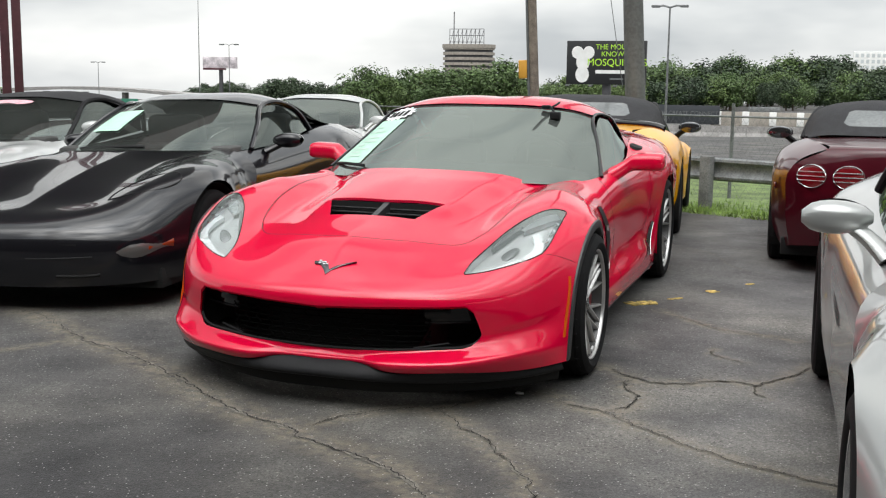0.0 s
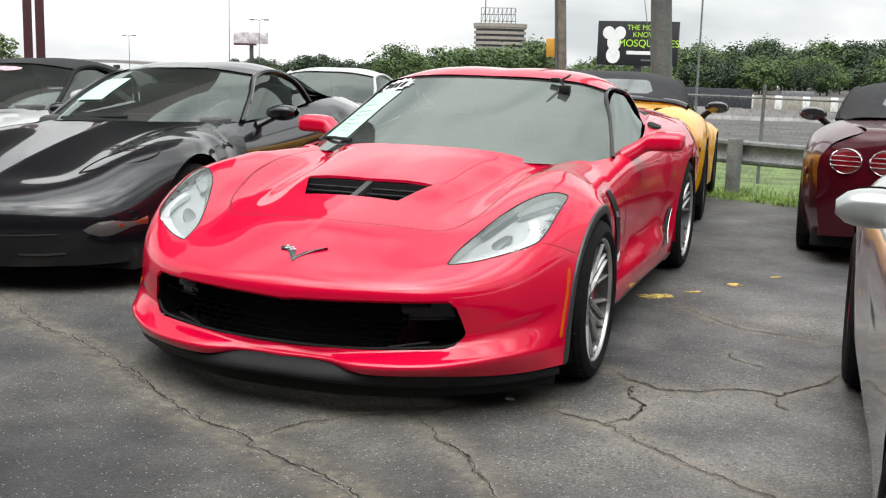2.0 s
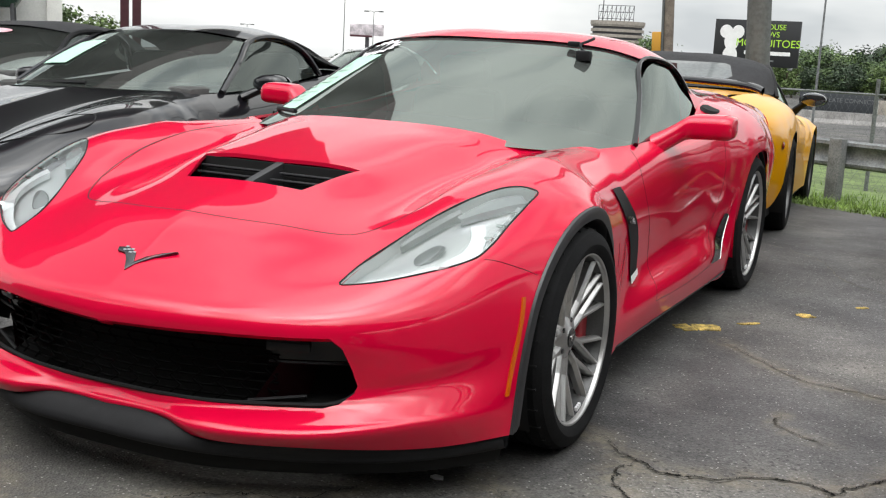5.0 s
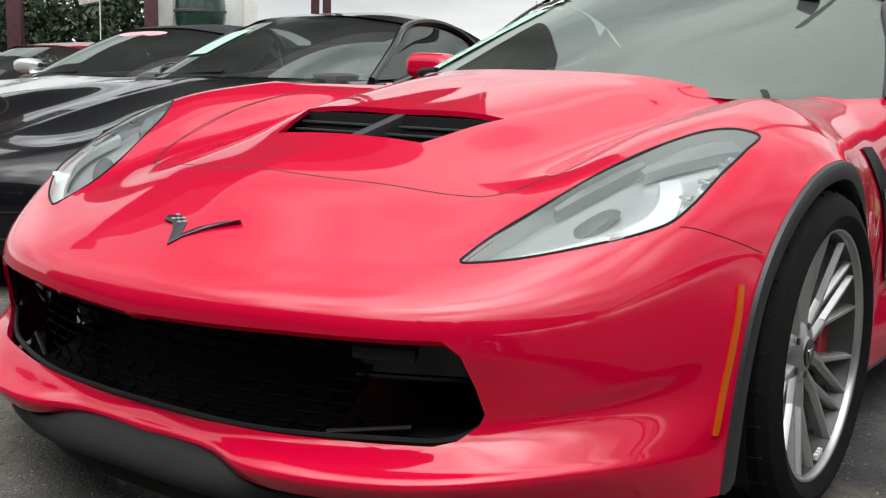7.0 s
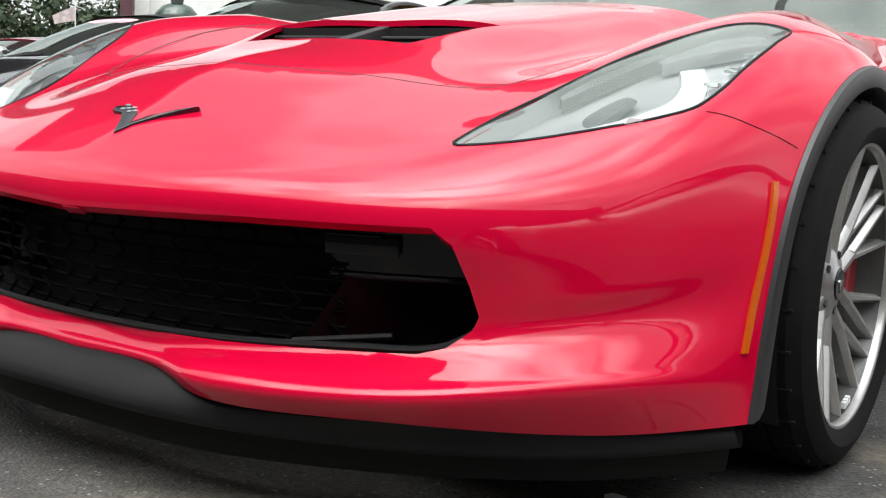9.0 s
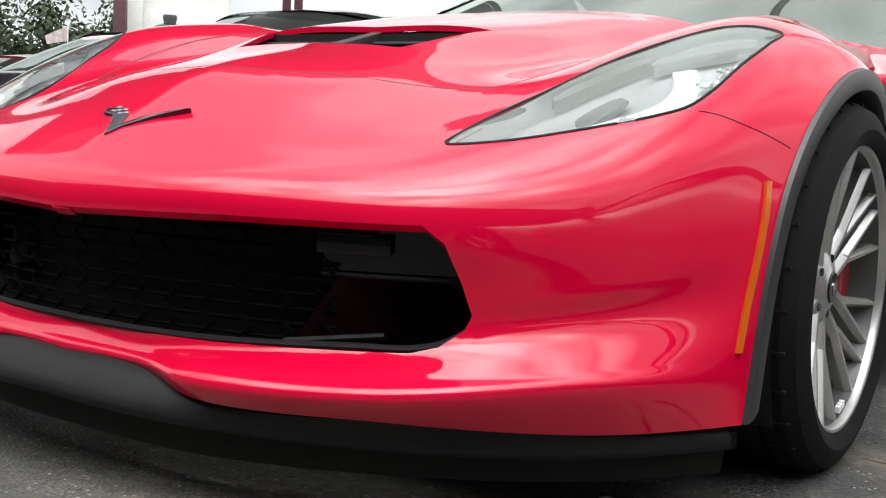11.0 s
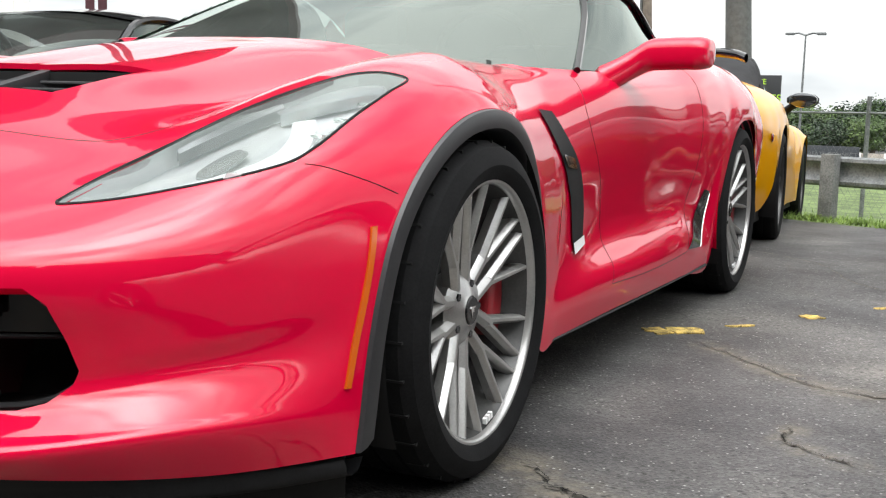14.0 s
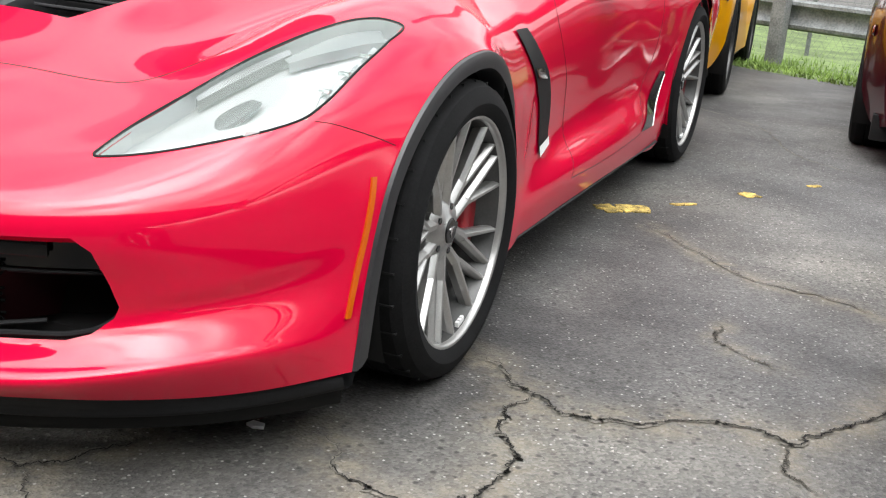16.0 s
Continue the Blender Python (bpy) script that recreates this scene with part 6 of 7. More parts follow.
old_sports_car("maroon_convertible", "dark maroon convertible with chrome ringed round tail lights", pose(2.44, 6.58, -0.06, 1.0, 0, 181), M_MAROON, soft=True, group="parked sports cars", front=False)
old_sports_car("silver_sports_car", "silver sports car with a large rounded door mirror", pose(2.93, -2.25, 0, 0, 0, 1.5), M_SILVER, soft=True, group="parked sports cars", front=False, rim_mat=M_CHROME)
old_sports_car("pale_sports_coupe", "pale silver sports coupe parked in the back row", pose(-4.2, 7.0, -0.15, 0, 0, 8), M_PEWTER, group="parked sports cars", front=False)


# ---------------------------------------------------------------- guard rail, fence, poles
M_GALV = mat("galvanised_steel", (0.17, 0.178, 0.178), 0.6, 0.4, vary=0.3, scale=6)
M_POST = mat("weathered_post", (0.14, 0.142, 0.138), 0.85, vary=0.3, scale=7)
M_POLE = mat("grey_painted_pole", (0.10, 0.105, 0.105), 0.6, vary=0.2, scale=3)
M_WOOD = mat("weathered_wood_pole", (0.16, 0.13, 0.105), 0.9, vary=0.35, scale=5, bump=0.3, bscale=25)
M_MAROONPOST = mat("maroon_painted_steel", (0.075, 0.022, 0.030), 0.5, vary=0.2, scale=4)

rail = thing("guard_rail", None, "galvanised steel guard rail on posts along the verge", "guard rail")
prof = [(0.0, 0.0), (0.03, 0.02), (0.035, 0.05), (0.0, 0.085), (-0.01, 0.14), (0.0, 0.195), (0.035, 0.23), (0.03, 0.26), (0.0, 0.28)]
bm = bmesh.new()
g = []
for u in np.linspace(-14, 16, 31):
    bx = Vector(bank(u, 2.16))
    g.append([(bx.x - 0.39 * d, bx.y - 0.92 * d, bx.z + 0.36 + h) for d, h in prof])
grid_mesh(bm, np.array(g), mirror=False)
part("rail_beam", bm, M_GALV, rail)
for k in range(-5, 7):
    bx = Vector(bank(1.06 + k * 1.9, 2.04))
    bm = bmesh.new()
    box(bm, -0.068, 0.068, -0.06, 0.06, -0.25, 0.655, 0.008)
    p = part("post", bm, M_POST, rail)
    p.location, p.rotation_euler = bx, (0, 0, math.atan2(-0.39, 0.92))

fence = thing("chain_link_fence", None, "grey chain-link fence behind the guard rail", "fence")
for k in range(-5, 8):
    b = Vector(bank(0.9 + k * 2.6, 4.3))
    bm = bmesh.new()
    cyl(bm, 0.025, 0.025, -0.2, 1.35, 10)
    p = part("fence_post", bm, M_GALV, fence)
    p.location = b
bm = bmesh.new()
a, b = Vector(bank(-12, 4.3)), Vector(bank(19, 4.3))
for h in (1.32, 0.05):
    tube(bm, [tuple(a + Vector((0, 0, h))), tuple(b + Vector((0, 0, h)))], 0.016, 6)
part("fence_rail", bm, M_GALV, fence)
bm = bmesh.new()
L = (b - a).length
d = (b - a).normalized()
step = 0.085
for i in range(int(L / step)):
    for sgn in (1, -1):
        x0 = i * step
        x1 = x0 + sgn * 1.25 / 1.6
        if 8 < x0 < 24 and 8 < x1 < 24:
            p0, p1 = a + d * x0 + Vector((0, 0, 0.06)), a + d * x1 + Vector((0, 0, 1.31))
            w = Vector((0, 0, 0.0022))
            bm.faces.new([bm.verts.new(q) for q in (p0 - w, p0 + w, p1 + w, p1 - w)])
part("wire_mesh", bm, M_GALV, fence, smooth=False)

pole = thing("light_pole", pose(-0.36, 9.6, ground_z(-0.36, 9.6), 0, -3.4, 0), "thick grey steel light pole with a slight lean", "pole")
bm = bmesh.new()
cyl(bm, 0.135, 0.105, -0.2, 9.0, 28)
part("shaft", bm, M_POLE, pole)
bm = bmesh.new()
cyl(bm, 0.2, 0.2, -0.02, 0.04, 28)
part("base_plate", bm, M_POLE, pole)

up = thing("utility_pole", pose(-7.3, 31.8, ground_z(-7.3, 31.8), 0, -3.0, 0), "weathered wooden utility pole with a cable guard", "pole")
bm = bmesh.new()
cyl(bm, 0.16, 0.12, -0.3, 11, 16)
part("shaft", bm, M_WOOD, up)
bm = bmesh.new()
tube(bm, [(-0.19, -0.05, 0), (-0.17, -0.05, 5.5)], 0.045, 8)
part("cable_guard", bm, M_POLE, up)
bm = bmesh.new()
box(bm, -0.50, -0.22, -0.12, 0.02, 2.15, 2.75, 0.02)
part("signal_box", bm, mat("amber_sign", (0.55, 0.27, 0.03), 0.6), up, "amber box on the pole")

bm = bmesh.new()
tube(bm, [(-7.3, 31.8, 11), (-5.2, 31.6, 5.5), (-4.4, 31.5, 1.0)], 0.012, 6)
tagged(part("guy_wire", bm, M_POLE), "thin steel guy wire beside the utility pole", "cable")


def pair_posts(x, y, w, gap, h, name, label):
    t = thing(name, pose(x, y, ground_z(x, y), 0, 0, 42), label, "post", "maroon posts")
    for s in ((-1, 1) if gap else (0,)):
        bm = bmesh.new()
        box(bm, s * gap / 2 - w / 2, s * gap / 2 + w / 2, -w / 2, w / 2, -0.3, h, 0.01)
        part("post", bm, M_MAROONPOST, t)
    return t


pair_posts(-23.1, 25.3, 0.27, 0.37, 14, "sign_posts", "pair of tall maroon steel sign posts")
pair_posts(-33.0, 26.7, 0.45, 0, 7, "steel_post", "tall maroon steel post before the white building")
pair_posts(-35.9, 22.8, 0.5, 0, 7, "steel_post", "tall maroon steel post beside flowering bushes")


# ---------------------------------------------------------------- trees
M_BARK = mat("bark", (0.09, 0.07, 0.05), 0.95, vary=0.3, scale=6)


def leaf_material(name, c):
    m = mat(name, c, 0.7, vary=0.0)
    n, l = m.node_tree.nodes, m.node_tree.links
    p = n["Principled BSDF"]
    geo, rp = n.new("ShaderNodeNewGeometry"), n.new("ShaderNodeValToRGB")
    rp.color_ramp.elements[0].color, rp.color_ramp.elements[1].color = (*[v * 0.55 for v in c], 1), (*[v * 1.5 for v in c], 1)
    oi, mx = n.new("ShaderNodeObjectInfo"), n.new("ShaderNodeMixRGB")
    mx.blend_type, mx.inputs[0].default_value = "MULTIPLY", 0.6
    r2 = n.new("ShaderNodeValToRGB")
    r2.color_ramp.elements[0].color, r2.color_ramp.elements[1].color = (0.6, 0.7, 0.65, 1), (1.25, 1.15, 0.9, 1)
    l.new(geo.outputs["Random Per Island"], rp.inputs[0])
    l.new(oi.outputs["Random"], r2.inputs[0])
    l.new(rp.outputs[0], mx.inputs[1])
    l.new(r2.outputs[0], mx.inputs[2])
    l.new(mx.outputs[0], p.inputs["Base Color"])
    return m


M_LEAF = leaf_material("leaves", (0.075, 0.120, 0.036))
M_LEAFDARK = leaf_material("dark_leaves", (0.034, 0.058, 0.027))
M_PETAL = mat("pale_flowers", (0.75, 0.70, 0.66), 0.7)


def tree_mesh(seed, height, width, blobs, leaves, size, leaf_mat, trunk=True, base=0.25, flowers=0):
    r = random.Random(seed)
    t = thing("tree", None, "leafy green deciduous tree", "tree", "trees")
    if trunk:
        bm = bmesh.new()
        tube(bm, [(0, 0, -0.3), (0.05 * width, 0, height * 0.3), (0, 0.03 * width, height * 0.7)], (0.035 * height, 0.01 * height), 8, 8)
        for k in range(6):
            a, h = r.uniform(0, 6.28), height * r.uniform(0.28, 0.55)
            tube(bm, [(0.02 * width, 0, h), (math.cos(a) * width * 0.2, math.sin(a) * width * 0.2, h + height * 0.12), (math.cos(a) * width * 0.36, math.sin(a) * width * 0.36, h + height * 0.25)], (0.014 * height, 0.004 * height), 6, 5)
        part("trunk", bm, M_BARK, t)
    verts, faces, petals, pf = [], [], [], []
    for b in range(blobs):
        while True:
            q = Vector((r.uniform(-1, 1), r.uniform(-1, 1), r.uniform(-1, 1)))
            if 0.25 < q.length < 1:
                break
        c = Vector((q.x * width * 0.42, q.y * width * 0.42, height * (base + (1 - base) * (0.5 + 0.42 * q.z))))
        br = width * r.uniform(0.09, 0.2)
        for k in range(leaves):
            o = Vector((r.gauss(0, 1), r.gauss(0, 1), r.gauss(0, 1))).normalized() * br * r.uniform(0.55, 1.05)
            n = (o.normalized() + Vector((r.gauss(0, 0.5), r.gauss(0, 0.5), r.gauss(0.4, 0.5)))).normalized()
            u = n.orthogonal().normalized()
            u.rotate(Matrix.Rotation(r.uniform(0, 6.28), 3, n))
            w = n.cross(u)
            s = size * r.uniform(0.6, 1.4)
            p = c + o
            i = len(verts)
            verts += [tuple(p - u * s), tuple(p + w * s * 0.55), tuple(p + u * s), tuple(p - w * s * 0.55)]
            faces.append((i, i + 1, i + 2, i + 3))
            if flowers and r.random() < flowers and o.z > -0.1:
                i = len(petals)
                p = p + o.normalized() * 0.04
                s *= 0.7
                petals += [tuple(p - u * s), tuple(p + w * s), tuple(p + u * s), tuple(p - w * s)]
                pf.append((i, i + 1, i + 2, i + 3))
    me = bpy.data.meshes.new("crown")
    me.from_pydata(verts, [], faces)
    me.materials.append(leaf_mat)
    c = new("crown", me)
    c.parent = t
    if petals:
        me = bpy.data.meshes.new("blossom")
        me.from_pydata(petals, [], pf)
        me.materials.append(M_PETAL)
        c = new("blossom", me)
        c.parent = t
    return t


def place_tree(src, x, y, h, rot, wide=1.0, dz=0.0):
    return copy_thing(src, pose(x, y, ground_z(x, y) + dz, 0, 0, rot) @ Matrix.Diagonal((h * wide, h * wide, h, 1)))


kinds = [tree_mesh(s, 1.0, w, nb, 60, 0.026, M_LEAF, base=b) for s, w, b, nb in ((1, 0.95, 0.12, 60), (2, 1.15, 0.06, 75), (3, 0.75, 0.14, 50), (4, 1.0, 0.04, 64))]
dark = [tree_mesh(s, 1.0, w, nb, 60, 0.028, M_LEAFDARK, base=b) for s, w, b, nb in ((21, 1.1, 0.03, 70), (22, 0.9, 0.05, 60))]
rt = random.Random(3)
# far wooded rise, uneven in height
for i in range(150):
    x = -60 + 150 * (i + rt.random()) / 150
    y = rt.choice((250, 268, 292, 318, 340))
    rise = 1.0 + 0.14 * noise.noise((x * 0.035, 0, 4)) + 0.10 * noise.noise((x * 0.13, 2, 4))
    hgt = rt.uniform(7.5, 11.0) * rise * (0.80 if y < 270 else 1.16 if y < 320 else 1.42)
    place_tree(rt.choice(kinds + dark + dark), x, y, hgt, rt.uniform(0, 360), rt.uniform(0.9, 1.5))
# lighter clump before the tower
for i in range(26):
    x = -78 + 48 * (i + rt.random()) / 26
    y = rt.uniform(180, 197)
    hgt = rt.uniform(7.6, 10.2) * (1.0 if x < -50 else 0.72)
    place_tree(rt.choice(kinds), x, y, hgt, rt.uniform(0, 360), rt.uniform(0.9, 1.3))
# low dark belt
for i in range(46):
    x = -212 + 112 * (i + rt.random()) / 46
    place_tree(rt.choice(dark), x, 350 + rt.uniform(-8, 8), rt.uniform(7.0, 10.5) * (1 + 0.30 * noise.noise((x * 0.06, 1, 1))), rt.uniform(0, 360), rt.uniform(1.2, 1.7), 0.3)
for x, y, h in ((-41.5, 40.5, 4.3), (-39.2, 41.3, 3.6), (-43.5, 39, 3.7)):
    place_tree(rt.choice(kinds), x, y, h, rt.uniform(0, 360), 1.2)
for k, (x, y) in zip(kinds + dark, ((-48, 252), (-20, 262), (6, 258), (-62, 188), (20, 300), (-30, 322))):
    k.matrix_world = pose(x, y, ground_z(x, y)) @ Matrix.Diagonal((11, 11, 9, 1))
big = tree_mesh(9, 7.5, 5.5, 70, 70, 0.13, M_LEAFDARK, base=0.05)
big.matrix_world = pose(-39.0, 24.0, -1.7)
for x, y, rot in ((-38.6, 27.6, 80), (-41.5, 21.5, 170), (-37.2, 30.6, 250), (-43, 27, 30)):
    copy_thing(big, pose(x, y, -1.7, 0, 0, rot))
bush = tree_mesh(12, 3.4, 3.0, 46, 60, 0.085, M_LEAFDARK, trunk=False, base=0.0, flowers=0.45)
bush.name = "flowering_bush"
tagged(bush, "bush with many pale blossoms beside the building", "bush", "bushes")
bush.matrix_world = pose(-34.9, 24.1, -1.6)
low = tree_mesh(14, 2.2, 2.6, 30, 60, 0.08, M_LEAF, trunk=False, base=0.0)
low.name = "green_bush"
tagged(low, "rounded green bush beside the building", "bush", "bushes")
low.matrix_world = pose(-35.6, 22.6, -1.6)


# ---------------------------------------------------------------- writing
def lettering(text, size, m, material, parent, name="letter"):
    """A line of writing, centred, each letter an object of its own."""
    cu = bpy.data.curves.new("text", "FONT")
    cu.body, cu.size, cu.align_x, cu.extrude = text, size, "CENTER", 0.004
    tmp = bpy.data.objects.new("text", cu)
    scene.collection.objects.link(tmp)
    me = bpy.data.meshes.new_from_object(tmp.evaluated_get(bpy.context.evaluated_depsgraph_get()))
    bpy.data.objects.remove(tmp)
    bm = bmesh.new()
    bm.from_mesh(me)
    bmesh.ops.remove_doubles(bm, verts=bm.verts, dist=1e-5)
    seen, spans = set(), []
    for v in bm.verts:
        if v in seen:
            continue
        stack, isle = [v], []
        seen.add(v)
        while stack:
            w = stack.pop()
            isle.append(w)
            for e in w.link_edges:
                o = e.other_vert(w)
                if o not in seen:
                    seen.add(o)
                    stack.append(o)
        xs = [w.co.x for w in isle]
        spans.append((min(xs), max(xs)))
    bm.free()
    for lo, hi in spans:
        one = bmesh.new()
        one.from_mesh(me)
        bmesh.ops.delete(one, geom=[w for w in one.verts if not lo - 1e-4 <= w.co.x <= hi + 1e-4], context="VERTS")
        ob = part(name, one, material, parent, smooth=False)
        ob.matrix_local = m


M_BOARD = mat("black_billboard_face", (0.012, 0.013, 0.014), 0.5, vary=0.1, scale=1)
M_LIME = mat("lime_letters", (0.42, 0.72, 0.05), 0.6)
M_WHITEP = mat("white_paint", (0.78, 0.78, 0.76), 0.6, vary=0.06, scale=2)
M_STEEL = mat("dark_steel", (0.06, 0.06, 0.065), 0.6, vary=0.2, scale=2)

# billboard: local x along the board, y up its face
bb = thing("billboard", pose(-16.6, 93, 0.55, 90, 0, -6), "black billboard with lime and white lettering on a steel post", "billboard")
bm = bmesh.new()
box(bm, -3.55, 3.55, 0.0, 3.75, -0.3, 0.0, 0.02)
part("board", bm, M_BOARD, bb)
for text, size, x, y in (("THE MOUSE", 0.62, 0.75, 3.02), ("KNOWS", 0.62, 0.75, 2.42), ("MOSQUITOES", 0.86, 1.0, 1.62)):
    lettering(text, size, pose(x, y, 0.02), M_LIME, bb)
bm = bmesh.new()
for cx, cy, rx, ry in ((-2.55, 2.75, 0.55, 0.55), (-1.55, 2.75, 0.52, 0.55), (-2.05, 1.95, 0.62, 0.75), (-2.1, 0.85, 0.62, 0.70)):
    prism(bm, [(cx + rx * math.cos(a), cy + ry * math.sin(a)) for a in np.linspace(0, 2 * math.pi, 20)[:-1]], 0.0, 0.012 + 0.002 * cx)
part("picture_patch", bm, M_WHITEP, bb, "plain pale rounded picture on the board", smooth=False)
bm = bmesh.new()
box(bm, -0.9, 2.9, 0.95, 1.25, 0.0, 0.015)
part("lettering_bar", bm, M_WHITEP, bb, "white bar of small lettering", smooth=False)
bm = bmesh.new()
box(bm, 0.4, 1.6, 0.42, 0.56, 0.0, 0.015)
part("lettering_bar", bm, M_GALV, bb, smooth=False)
bm = bmesh.new()
box(bm, -0.35, 0.35, -4.2, 0.0, -0.75, -0.3, 0.03)
part("support_post", bm, M_STEEL, bb)
for x in (-3.2, -1.1, 1.1, 3.2):
    bm = bmesh.new()
    tube(bm, [(x, 0.0, -0.1), (x, -0.12, 0.7)], 0.05, 6)
    box(bm, x - 0.15, x + 0.15, -0.18, -0.02, 0.6, 0.85, 0.02)
    part("flood_lamp", bm, M_GALV, bb)

# long wall with a dark banner and pale panels
M_BEIGE = mat("beige_wall", (0.33, 0.30, 0.26), 0.85, vary=0.2, scale=1.5)
wall = thing("roadside_wall", pose(-4.5, 124.6, ground_z(-4.5, 124.6), 0, 0, 3), "long beige roadside wall with white panels", "wall", kind="structure")
bm = bmesh.new()
box(bm, -6.0, 9.5, 0, 0.4, -0.5, 1.55, 0.02)
part("wall_body", bm, M_BEIGE, wall)
for x in (-5.6, -2.6, 0.3, 3.2, 6.2):
    bm = bmesh.new()
    box(bm, x, x + 0.75, -0.06, 0.0, 0.1, 1.6, 0.02)
    part("panel", bm, M_WHITEP, wall)
bm = bmesh.new()
box(bm, -2.0, 1.4, 0.6, 1.6, 1.4, 2.1, 0.05)
part("rooftop_unit", bm, M_GALV, wall)
ban = thing("dark_banner_sign", pose(-13.4, 123.7, -3.3, 90, 0, 4), "dark banner sign with pale capital lettering", "sign")
bm = bmesh.new()
box(bm, -3.9, 3.9, -0.6, 1.45, -0.2, 0.0, 0.02)
part("board", bm, mat("dark_blue_banner", (0.03, 0.034, 0.04), 0.6, vary=0.1, scale=1), ban)
lettering("COOK CREATE CONNECT", 0.62, pose(0, 0.38, 0.02), M_GALV, ban)

# concrete barrier and road
M_CONC = mat("concrete", (0.27, 0.26, 0.25), 0.9, vary=0.25, scale=1.5, bump=0.2, bscale=12)
bar = thing("concrete_barrier", pose(-4.8, 74.6, ground_z(-4.8, 74.6) - 0.1, 0, 0, 5), "grey concrete road barrier", "barrier", kind="structure")
for k in range(-14, 16):
    bm = bmesh.new()
    prism(bm, [(-0.3, 0), (-0.28, 0.15), (-0.12, 0.4), (-0.08, 0.85), (0.08, 0.85), (0.12, 0.4), (0.28, 0.15), (0.3, 0)], -1.48, 1.48, pose(k * 3.0, 0, 0, 90, 0, 90))
    part("barrier_block", bm, M_CONC, bar, smooth=False)

# round tower block with a lattice sign frame on its roof
tw = thing("round_tower", pose(-133.6, 424, 0, 0, 0, 0), "round concrete tower block with a lattice sign frame on the roof", "building")
for k in range(8):
    bm = bmesh.new()
    z = 10.6 - k * 2.0
    lathe(bm, [(9.4, z - 0.1), (10.2, z - 0.1), (10.2, z + 1.0), (9.4, z + 1.0)], 40)
    part("floor_band", bm, M_BEIGE, tw)
bm = bmesh.new()
cyl(bm, 9.5, 9.5, -8, 11.8, 40)
part("core", bm, M_STEEL, tw)
bm = bmesh.new()
lathe(bm, [(0, 12.6), (10.5, 12.6), (10.5, 11.2), (9.4, 11.2)], 40)
part("roof_slab", bm, M_BEIGE, tw)
bm = bmesh.new()
for i in range(9):
    x = -7 + i * 1.75
    tube(bm, [(x, -3, 12.4), (x, -3, 18.6)], 0.13, 5)
    if i < 8:
        tube(bm, [(x, -3, 12.6), (x + 1.75, -3, 18.4)], 0.09, 5)
for z in (13.5, 16, 18.5):
    tube(bm, [(-7, -3, z), (7, -3, z)], 0.12, 5)
part("sign_frame", bm, M_STEEL, tw)
bm = bmesh.new()
tube(bm, [(-4.3, -6, 12), (-4.3, -6, 25)], 0.2, 6)
part("mast", bm, M_STEEL, tw)

# pale tower on the skyline, distance haze put into its colours
M_HAZE = mat("hazed_window_glass", (0.60, 0.63, 0.64), 0.4)
pt = thing("pale_tower", pose(11.5, 330, 0, 0, 0, 0), "pale office block on the skyline", "building")
bm = bmesh.new()
box(bm, -4, 5, -4, 4, -8, 8.6, 0.1)
part("wall", bm, M_WHITEP, pt)
for k in range(4):
    for i in range(6):
        bm = bmesh.new()
        box(bm, -3.5 + i * 1.4, -2.7 + i * 1.4, -4.06, -4.0, 2.2 + k * 1.6, 3.2 + k * 1.6)
        part("window", bm, M_HAZE, pt, smooth=False)

# far left: overpass, small billboard, lamp posts, road signs
ov = thing("overpass", None, "long pale concrete highway overpass", "bridge", kind="structure")
bm = bmesh.new()
g = []
for u in np.linspace(0, 1, 20):
    x, y = -262 + 82 * u, 300 + 0 * u
    z = -6.4 + 1.5 * math.sin(math.pi * min(1, u * 1.1)) - 0.3
    g.append([(x, y, z), (x, y, z + 0.95), (x, y + 9, z + 0.95), (x, y + 9, z)])
grid_mesh(bm, np.array(g), mirror=False)
part("deck", bm, M_CONC, ov, smooth=False)
for x in (-255, -240, -225, -210, -195):
    bm = bmesh.new()
    box(bm, x - 0.6, x + 0.6, 303, 305, -16, -5.9)
    part("pier", bm, M_CONC, ov)
lb = thing("far_billboard", pose(-173.5, 300, 2.0, 90, 0, 5), "far billboard with a pale poster on one post", "billboard")
bm = bmesh.new()
box(bm, -5.6, 5.6, 0, 3.4, -0.4, 0, 0.02)
part("board", bm, mat("pale_poster", (0.55, 0.50, 0.52), 0.6, vary=0.45, scale=0.5), lb)
bm = bmesh.new()
box(bm, -0.5, 0.5, -9, 0, -1.2, -0.4)
part("support_post", bm, M_STEEL, lb)
bm = bmesh.new()
box(bm, -5.4, 2.0, -0.5, 0.1, -0.2, 0.3)
part("catwalk", bm, M_MAROONPOST, lb)


def lamp_post(x, y, h, heads=2):
    t = thing("street_lamp", pose(x, y, ground_z(x, y)), "tall grey street lamp with two heads", "lamp", "street lamps")
    bm = bmesh.new()
    cyl(bm, 0.0022 * h + 0.06, 0.0022 * h + 0.03, 0, h, 10)
    part("shaft", bm, M_GALV, t)
    for s in (-1, 1):
        bm = bmesh.new()
        tube(bm, [(0, 0, h), (s * h * 0.05, 0, h * 1.015), (s * h * 0.09, 0, h * 1.01)], 0.06, 6)
        box(bm, s * h * 0.11 - h * 0.03, s * h * 0.11 + h * 0.03, -0.2, 0.2, h * 1.0, h * 1.018, 0.02)
        part("lamp_head", bm, M_GALV, t)
    return t


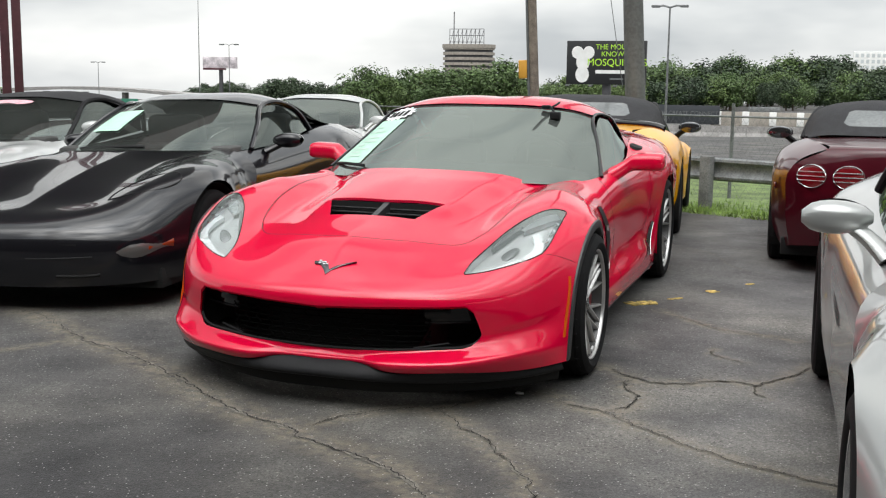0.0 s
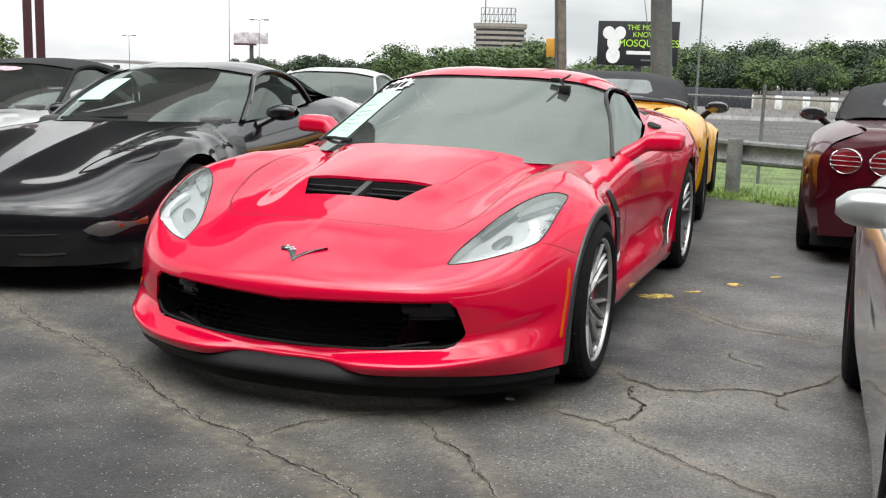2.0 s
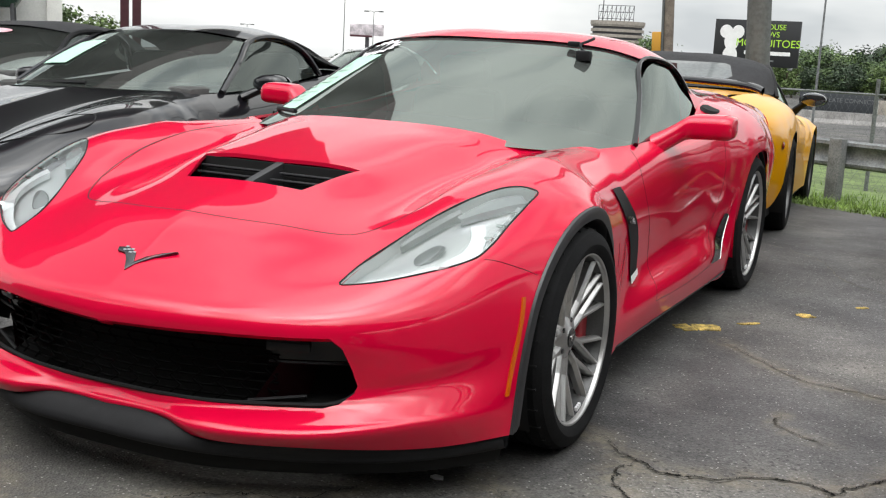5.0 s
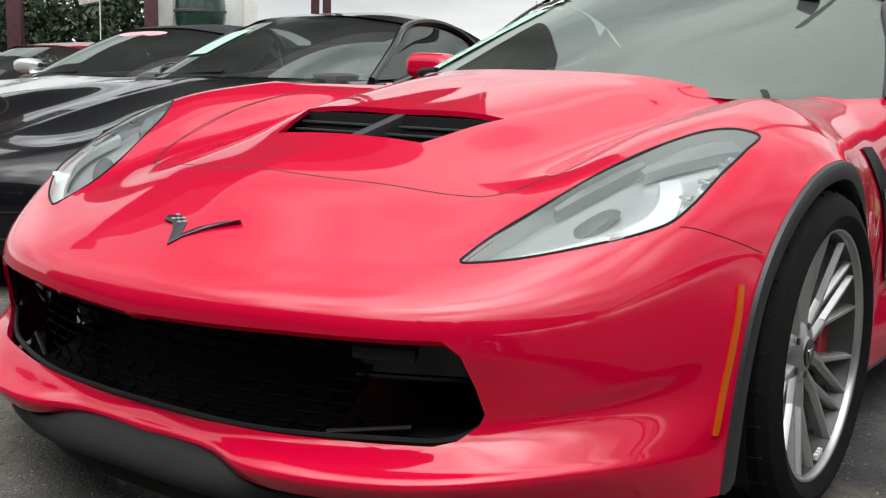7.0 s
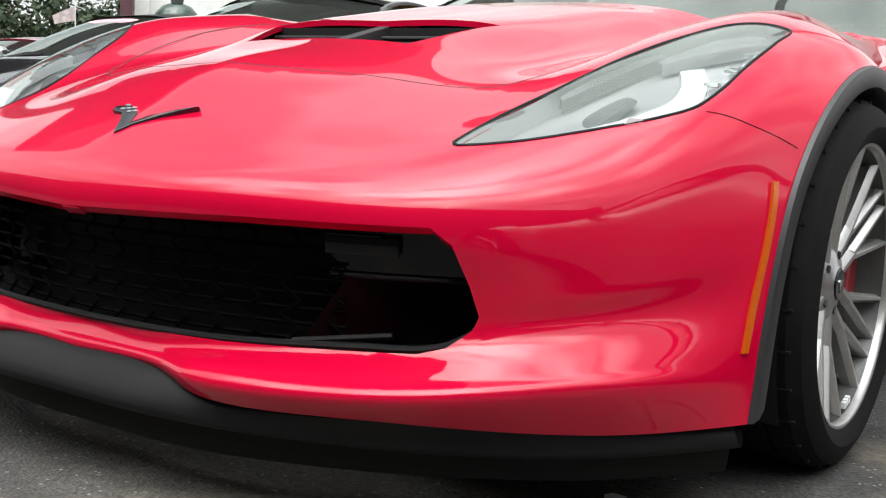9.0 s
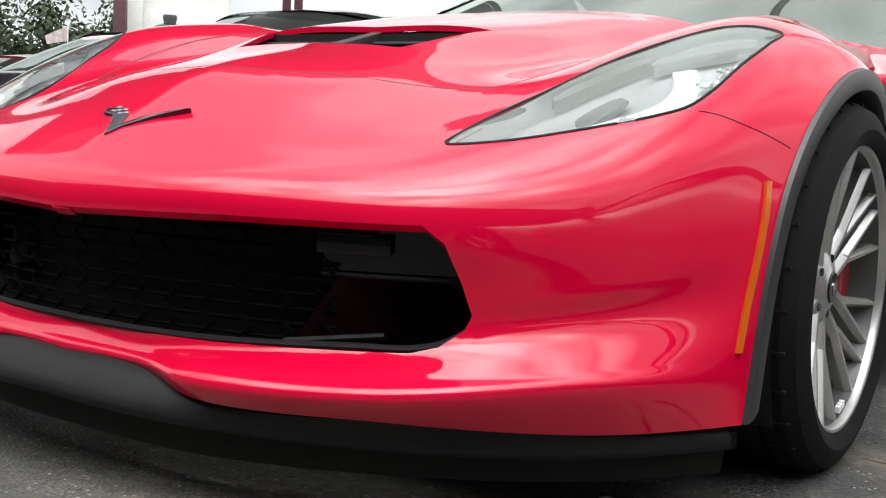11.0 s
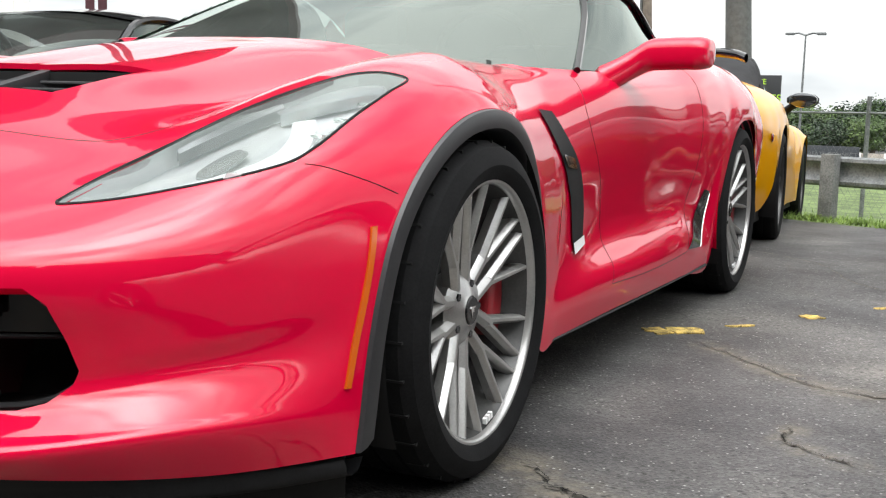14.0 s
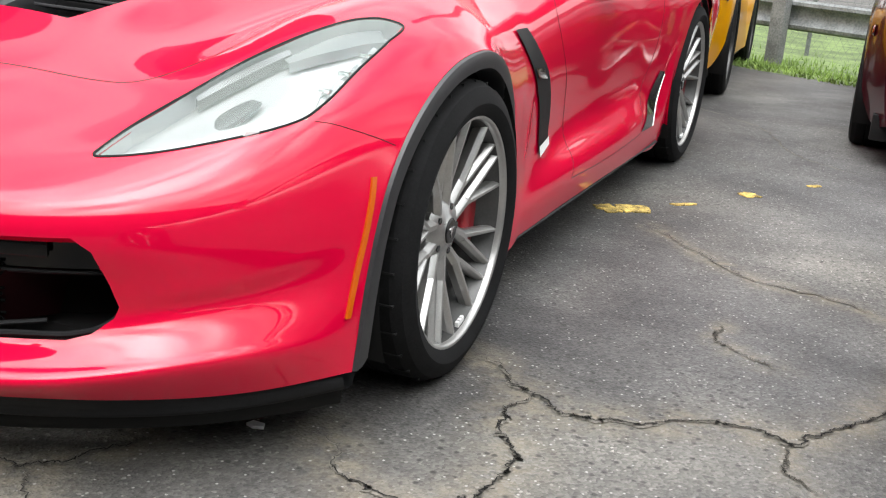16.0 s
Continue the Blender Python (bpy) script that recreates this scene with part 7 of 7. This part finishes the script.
lamp_post(-138, 190, 11.5)
lamp_post(-98, 172, 13.2)
lamp_post(-6.9, 60.5, 7.3)
bm = bmesh.new()
cyl(bm, 0.12, 0.05, -6, 13.5, 8, Matrix.Translation((-104, 172, 0)))
tagged(part("flag_pole", bm, M_GALV), "slender grey mast on the skyline", "mast")
for x, w in ((-222, 9.5), (-203, 6), (-189, 5)):
    sg = thing("highway_sign", pose(x, 296, -10.8), "green highway sign beside the overpass", "sign", "highway signs")
    bm = bmesh.new()
    box(bm, -w / 2, w / 2, -0.1, 0.1, 0.6, 3.2, 0.02)
    part("panel", bm, mat("sign_green", (0.02, 0.16, 0.10), 0.5, vary=0.1, scale=1), sg)
    bm = bmesh.new()
    tube(bm, [(0, 0.2, -6), (0, 0.2, 1)], 0.2, 6)
    part("leg", bm, M_GALV, sg)

# ---------------------------------------------------------------- white building and the green egg-shaped cooker
M_STUCCO = mat("white_stucco", (0.80, 0.79, 0.75), 0.85, vary=0.05, scale=2, bump=0.15, bscale=40)
hut = thing("white_building", pose(-31.9, 28.6, -1.8, 0, 0, 47.5), "small white painted building with corner piers", "building")
bm = bmesh.new()
box(bm, -1.75, 1.75, 0.5, 5.0, -0.5, 8.5, 0.02)
part("wall", bm, M_STUCCO, hut)
for s in (-1, 1):
    bm = bmesh.new()
    box(bm, s * 1.62 - 0.28, s * 1.62 + 0.28, 0.1, 0.5, -0.5, 8.5, 0.02)
    part("pier", bm, M_STUCCO, hut)
bm = bmesh.new()
box(bm, -1.34, 1.34, 0.42, 0.49, 2.4, 6.4, 0.01)
part("panel", bm, M_WHITEP, hut)
M_EGG = mat("green_glazed_ceramic", (0.012, 0.045, 0.028), 0.25, coat=0.5, vary=0.35, scale=3, bump=0.1, bscale=60)
egg = thing("giant_egg_cooker", pose(-31.6, 27.9, 0, 0, 0, 47), "giant dark green egg-shaped ceramic cooker", "cooker")
bm = bmesh.new()
lathe(bm, [(0.0, 1.55), (0.55, 1.6), (0.82, 2.0), (0.95, 2.55), (0.97, 2.85)], 40)
part("bowl", bm, M_EGG, egg)
bm = bmesh.new()
lathe(bm, [(0.97, 2.95), (0.94, 3.3), (0.80, 3.65), (0.55, 3.92), (0.28, 4.03), (0.0, 4.05)], 40)
part("lid", bm, M_EGG, egg)
bm = bmesh.new()
lathe(bm, [(0.96, 2.84), (1.0, 2.86), (1.0, 2.94), (0.96, 2.96)], 40)
part("band", bm, M_STEEL, egg)
bm = bmesh.new()
lathe(bm, [(0.0, 4.38), (0.24, 4.36), (0.27, 4.28), (0.22, 4.02), (0.28, 4.0)], 24)
part("chimney_cap", bm, M_STEEL, egg)
bm = bmesh.new()
for a in range(4):
    tube(bm, [(0.8 * math.cos(a * 1.57 + 0.7), 0.8 * math.sin(a * 1.57 + 0.7), -2.0), (0.6 * math.cos(a * 1.57 + 0.7), 0.6 * math.sin(a * 1.57 + 0.7), 1.75)], 0.07, 8)
part("stand", bm, M_STEEL, egg)
fl = thing("small_flag", pose(-34.1, 25.2, -1.6, 0, 0, 45), "small pale flag on a thin white pole", "flag")
bm = bmesh.new()
cyl(bm, 0.025, 0.02, 0, 5.4, 8)
part("flag_pole", bm, M_WHITEP, fl)
bm = bmesh.new()
grid_mesh(bm, np.array([[(-0.02 - 0.10 * i, 0.05 * math.sin(i * 1.1), 5.3 - 0.05 * i), (-0.02 - 0.09 * i, 0.05 * math.sin(i * 1.1 + 0.4), 4.75 - 0.02 * i)] for i in range(9)]), mirror=False)
part("cloth", bm, mat("faded_flag", (0.6, 0.5, 0.5), 0.8, vary=0.3, scale=4), fl)

# ---------------------------------------------------------------- canopy beside the parked row (seen in the cars' glass and paint)
M_CANOPY = mat("canopy_soffit", (0.045, 0.042, 0.042), 0.7, vary=0.15, scale=1)
can = thing("canopy", pose(-4.3, 6.3, 5.75, 0, 0, 126), "flat dark canopy roof over the parked row", "canopy", kind="structure")
for k in range(2):
    bm = bmesh.new()
    box(bm, 0.05 + 4.0 * k, 4.04 + 4.0 * k, 0.05, 6.95, 0.0, 0.7)
    part("soffit_panel", bm, M_CANOPY, can, smooth=False)
for x0, x1, y0, y1 in ((-0.06, 8.16, -0.06, 0.04), (-0.06, 8.16, 6.96, 7.06), (-0.06, 0.04, 0.05, 6.95), (8.06, 8.16, 0.05, 6.95)):
    bm = bmesh.new()
    box(bm, x0, x1, y0, y1, -0.08, 0.95)
    part("fascia", bm, M_MAROONPOST, can, smooth=False)
bm = bmesh.new()
box(bm, 3.8, 4.3, 6.35, 6.85, -6.6, -0.002, 0.02)
part("column", bm, M_MAROONPOST, can)

# plain unseen wall, added to block low light and darken the paint's reflections
M_BRICKWALL = mat("brown_wall", (0.05, 0.042, 0.036), 0.9, vary=0.25, scale=1.5, bump=0.2, bscale=15)
bm = bmesh.new()
box(bm, -30, 26, -10.4, -9.4, -0.3, 7.6)
tagged(part("wall_south", bm, M_BRICKWALL, smooth=False), "plain unseen brown wall closing the lot, added to block low light", "wall", kind="structure")
bm = bmesh.new()
box(bm, 13.5, 14.5, -9.3, 4.0, -0.3, 4.6)
box(bm, 13.6, 14.4, -1.9, -0.6, 4.6, 5.5)
tagged(part("wall_east", bm, M_BRICKWALL, smooth=False), "plain low brown building wall beside the lot", "wall", kind="structure")
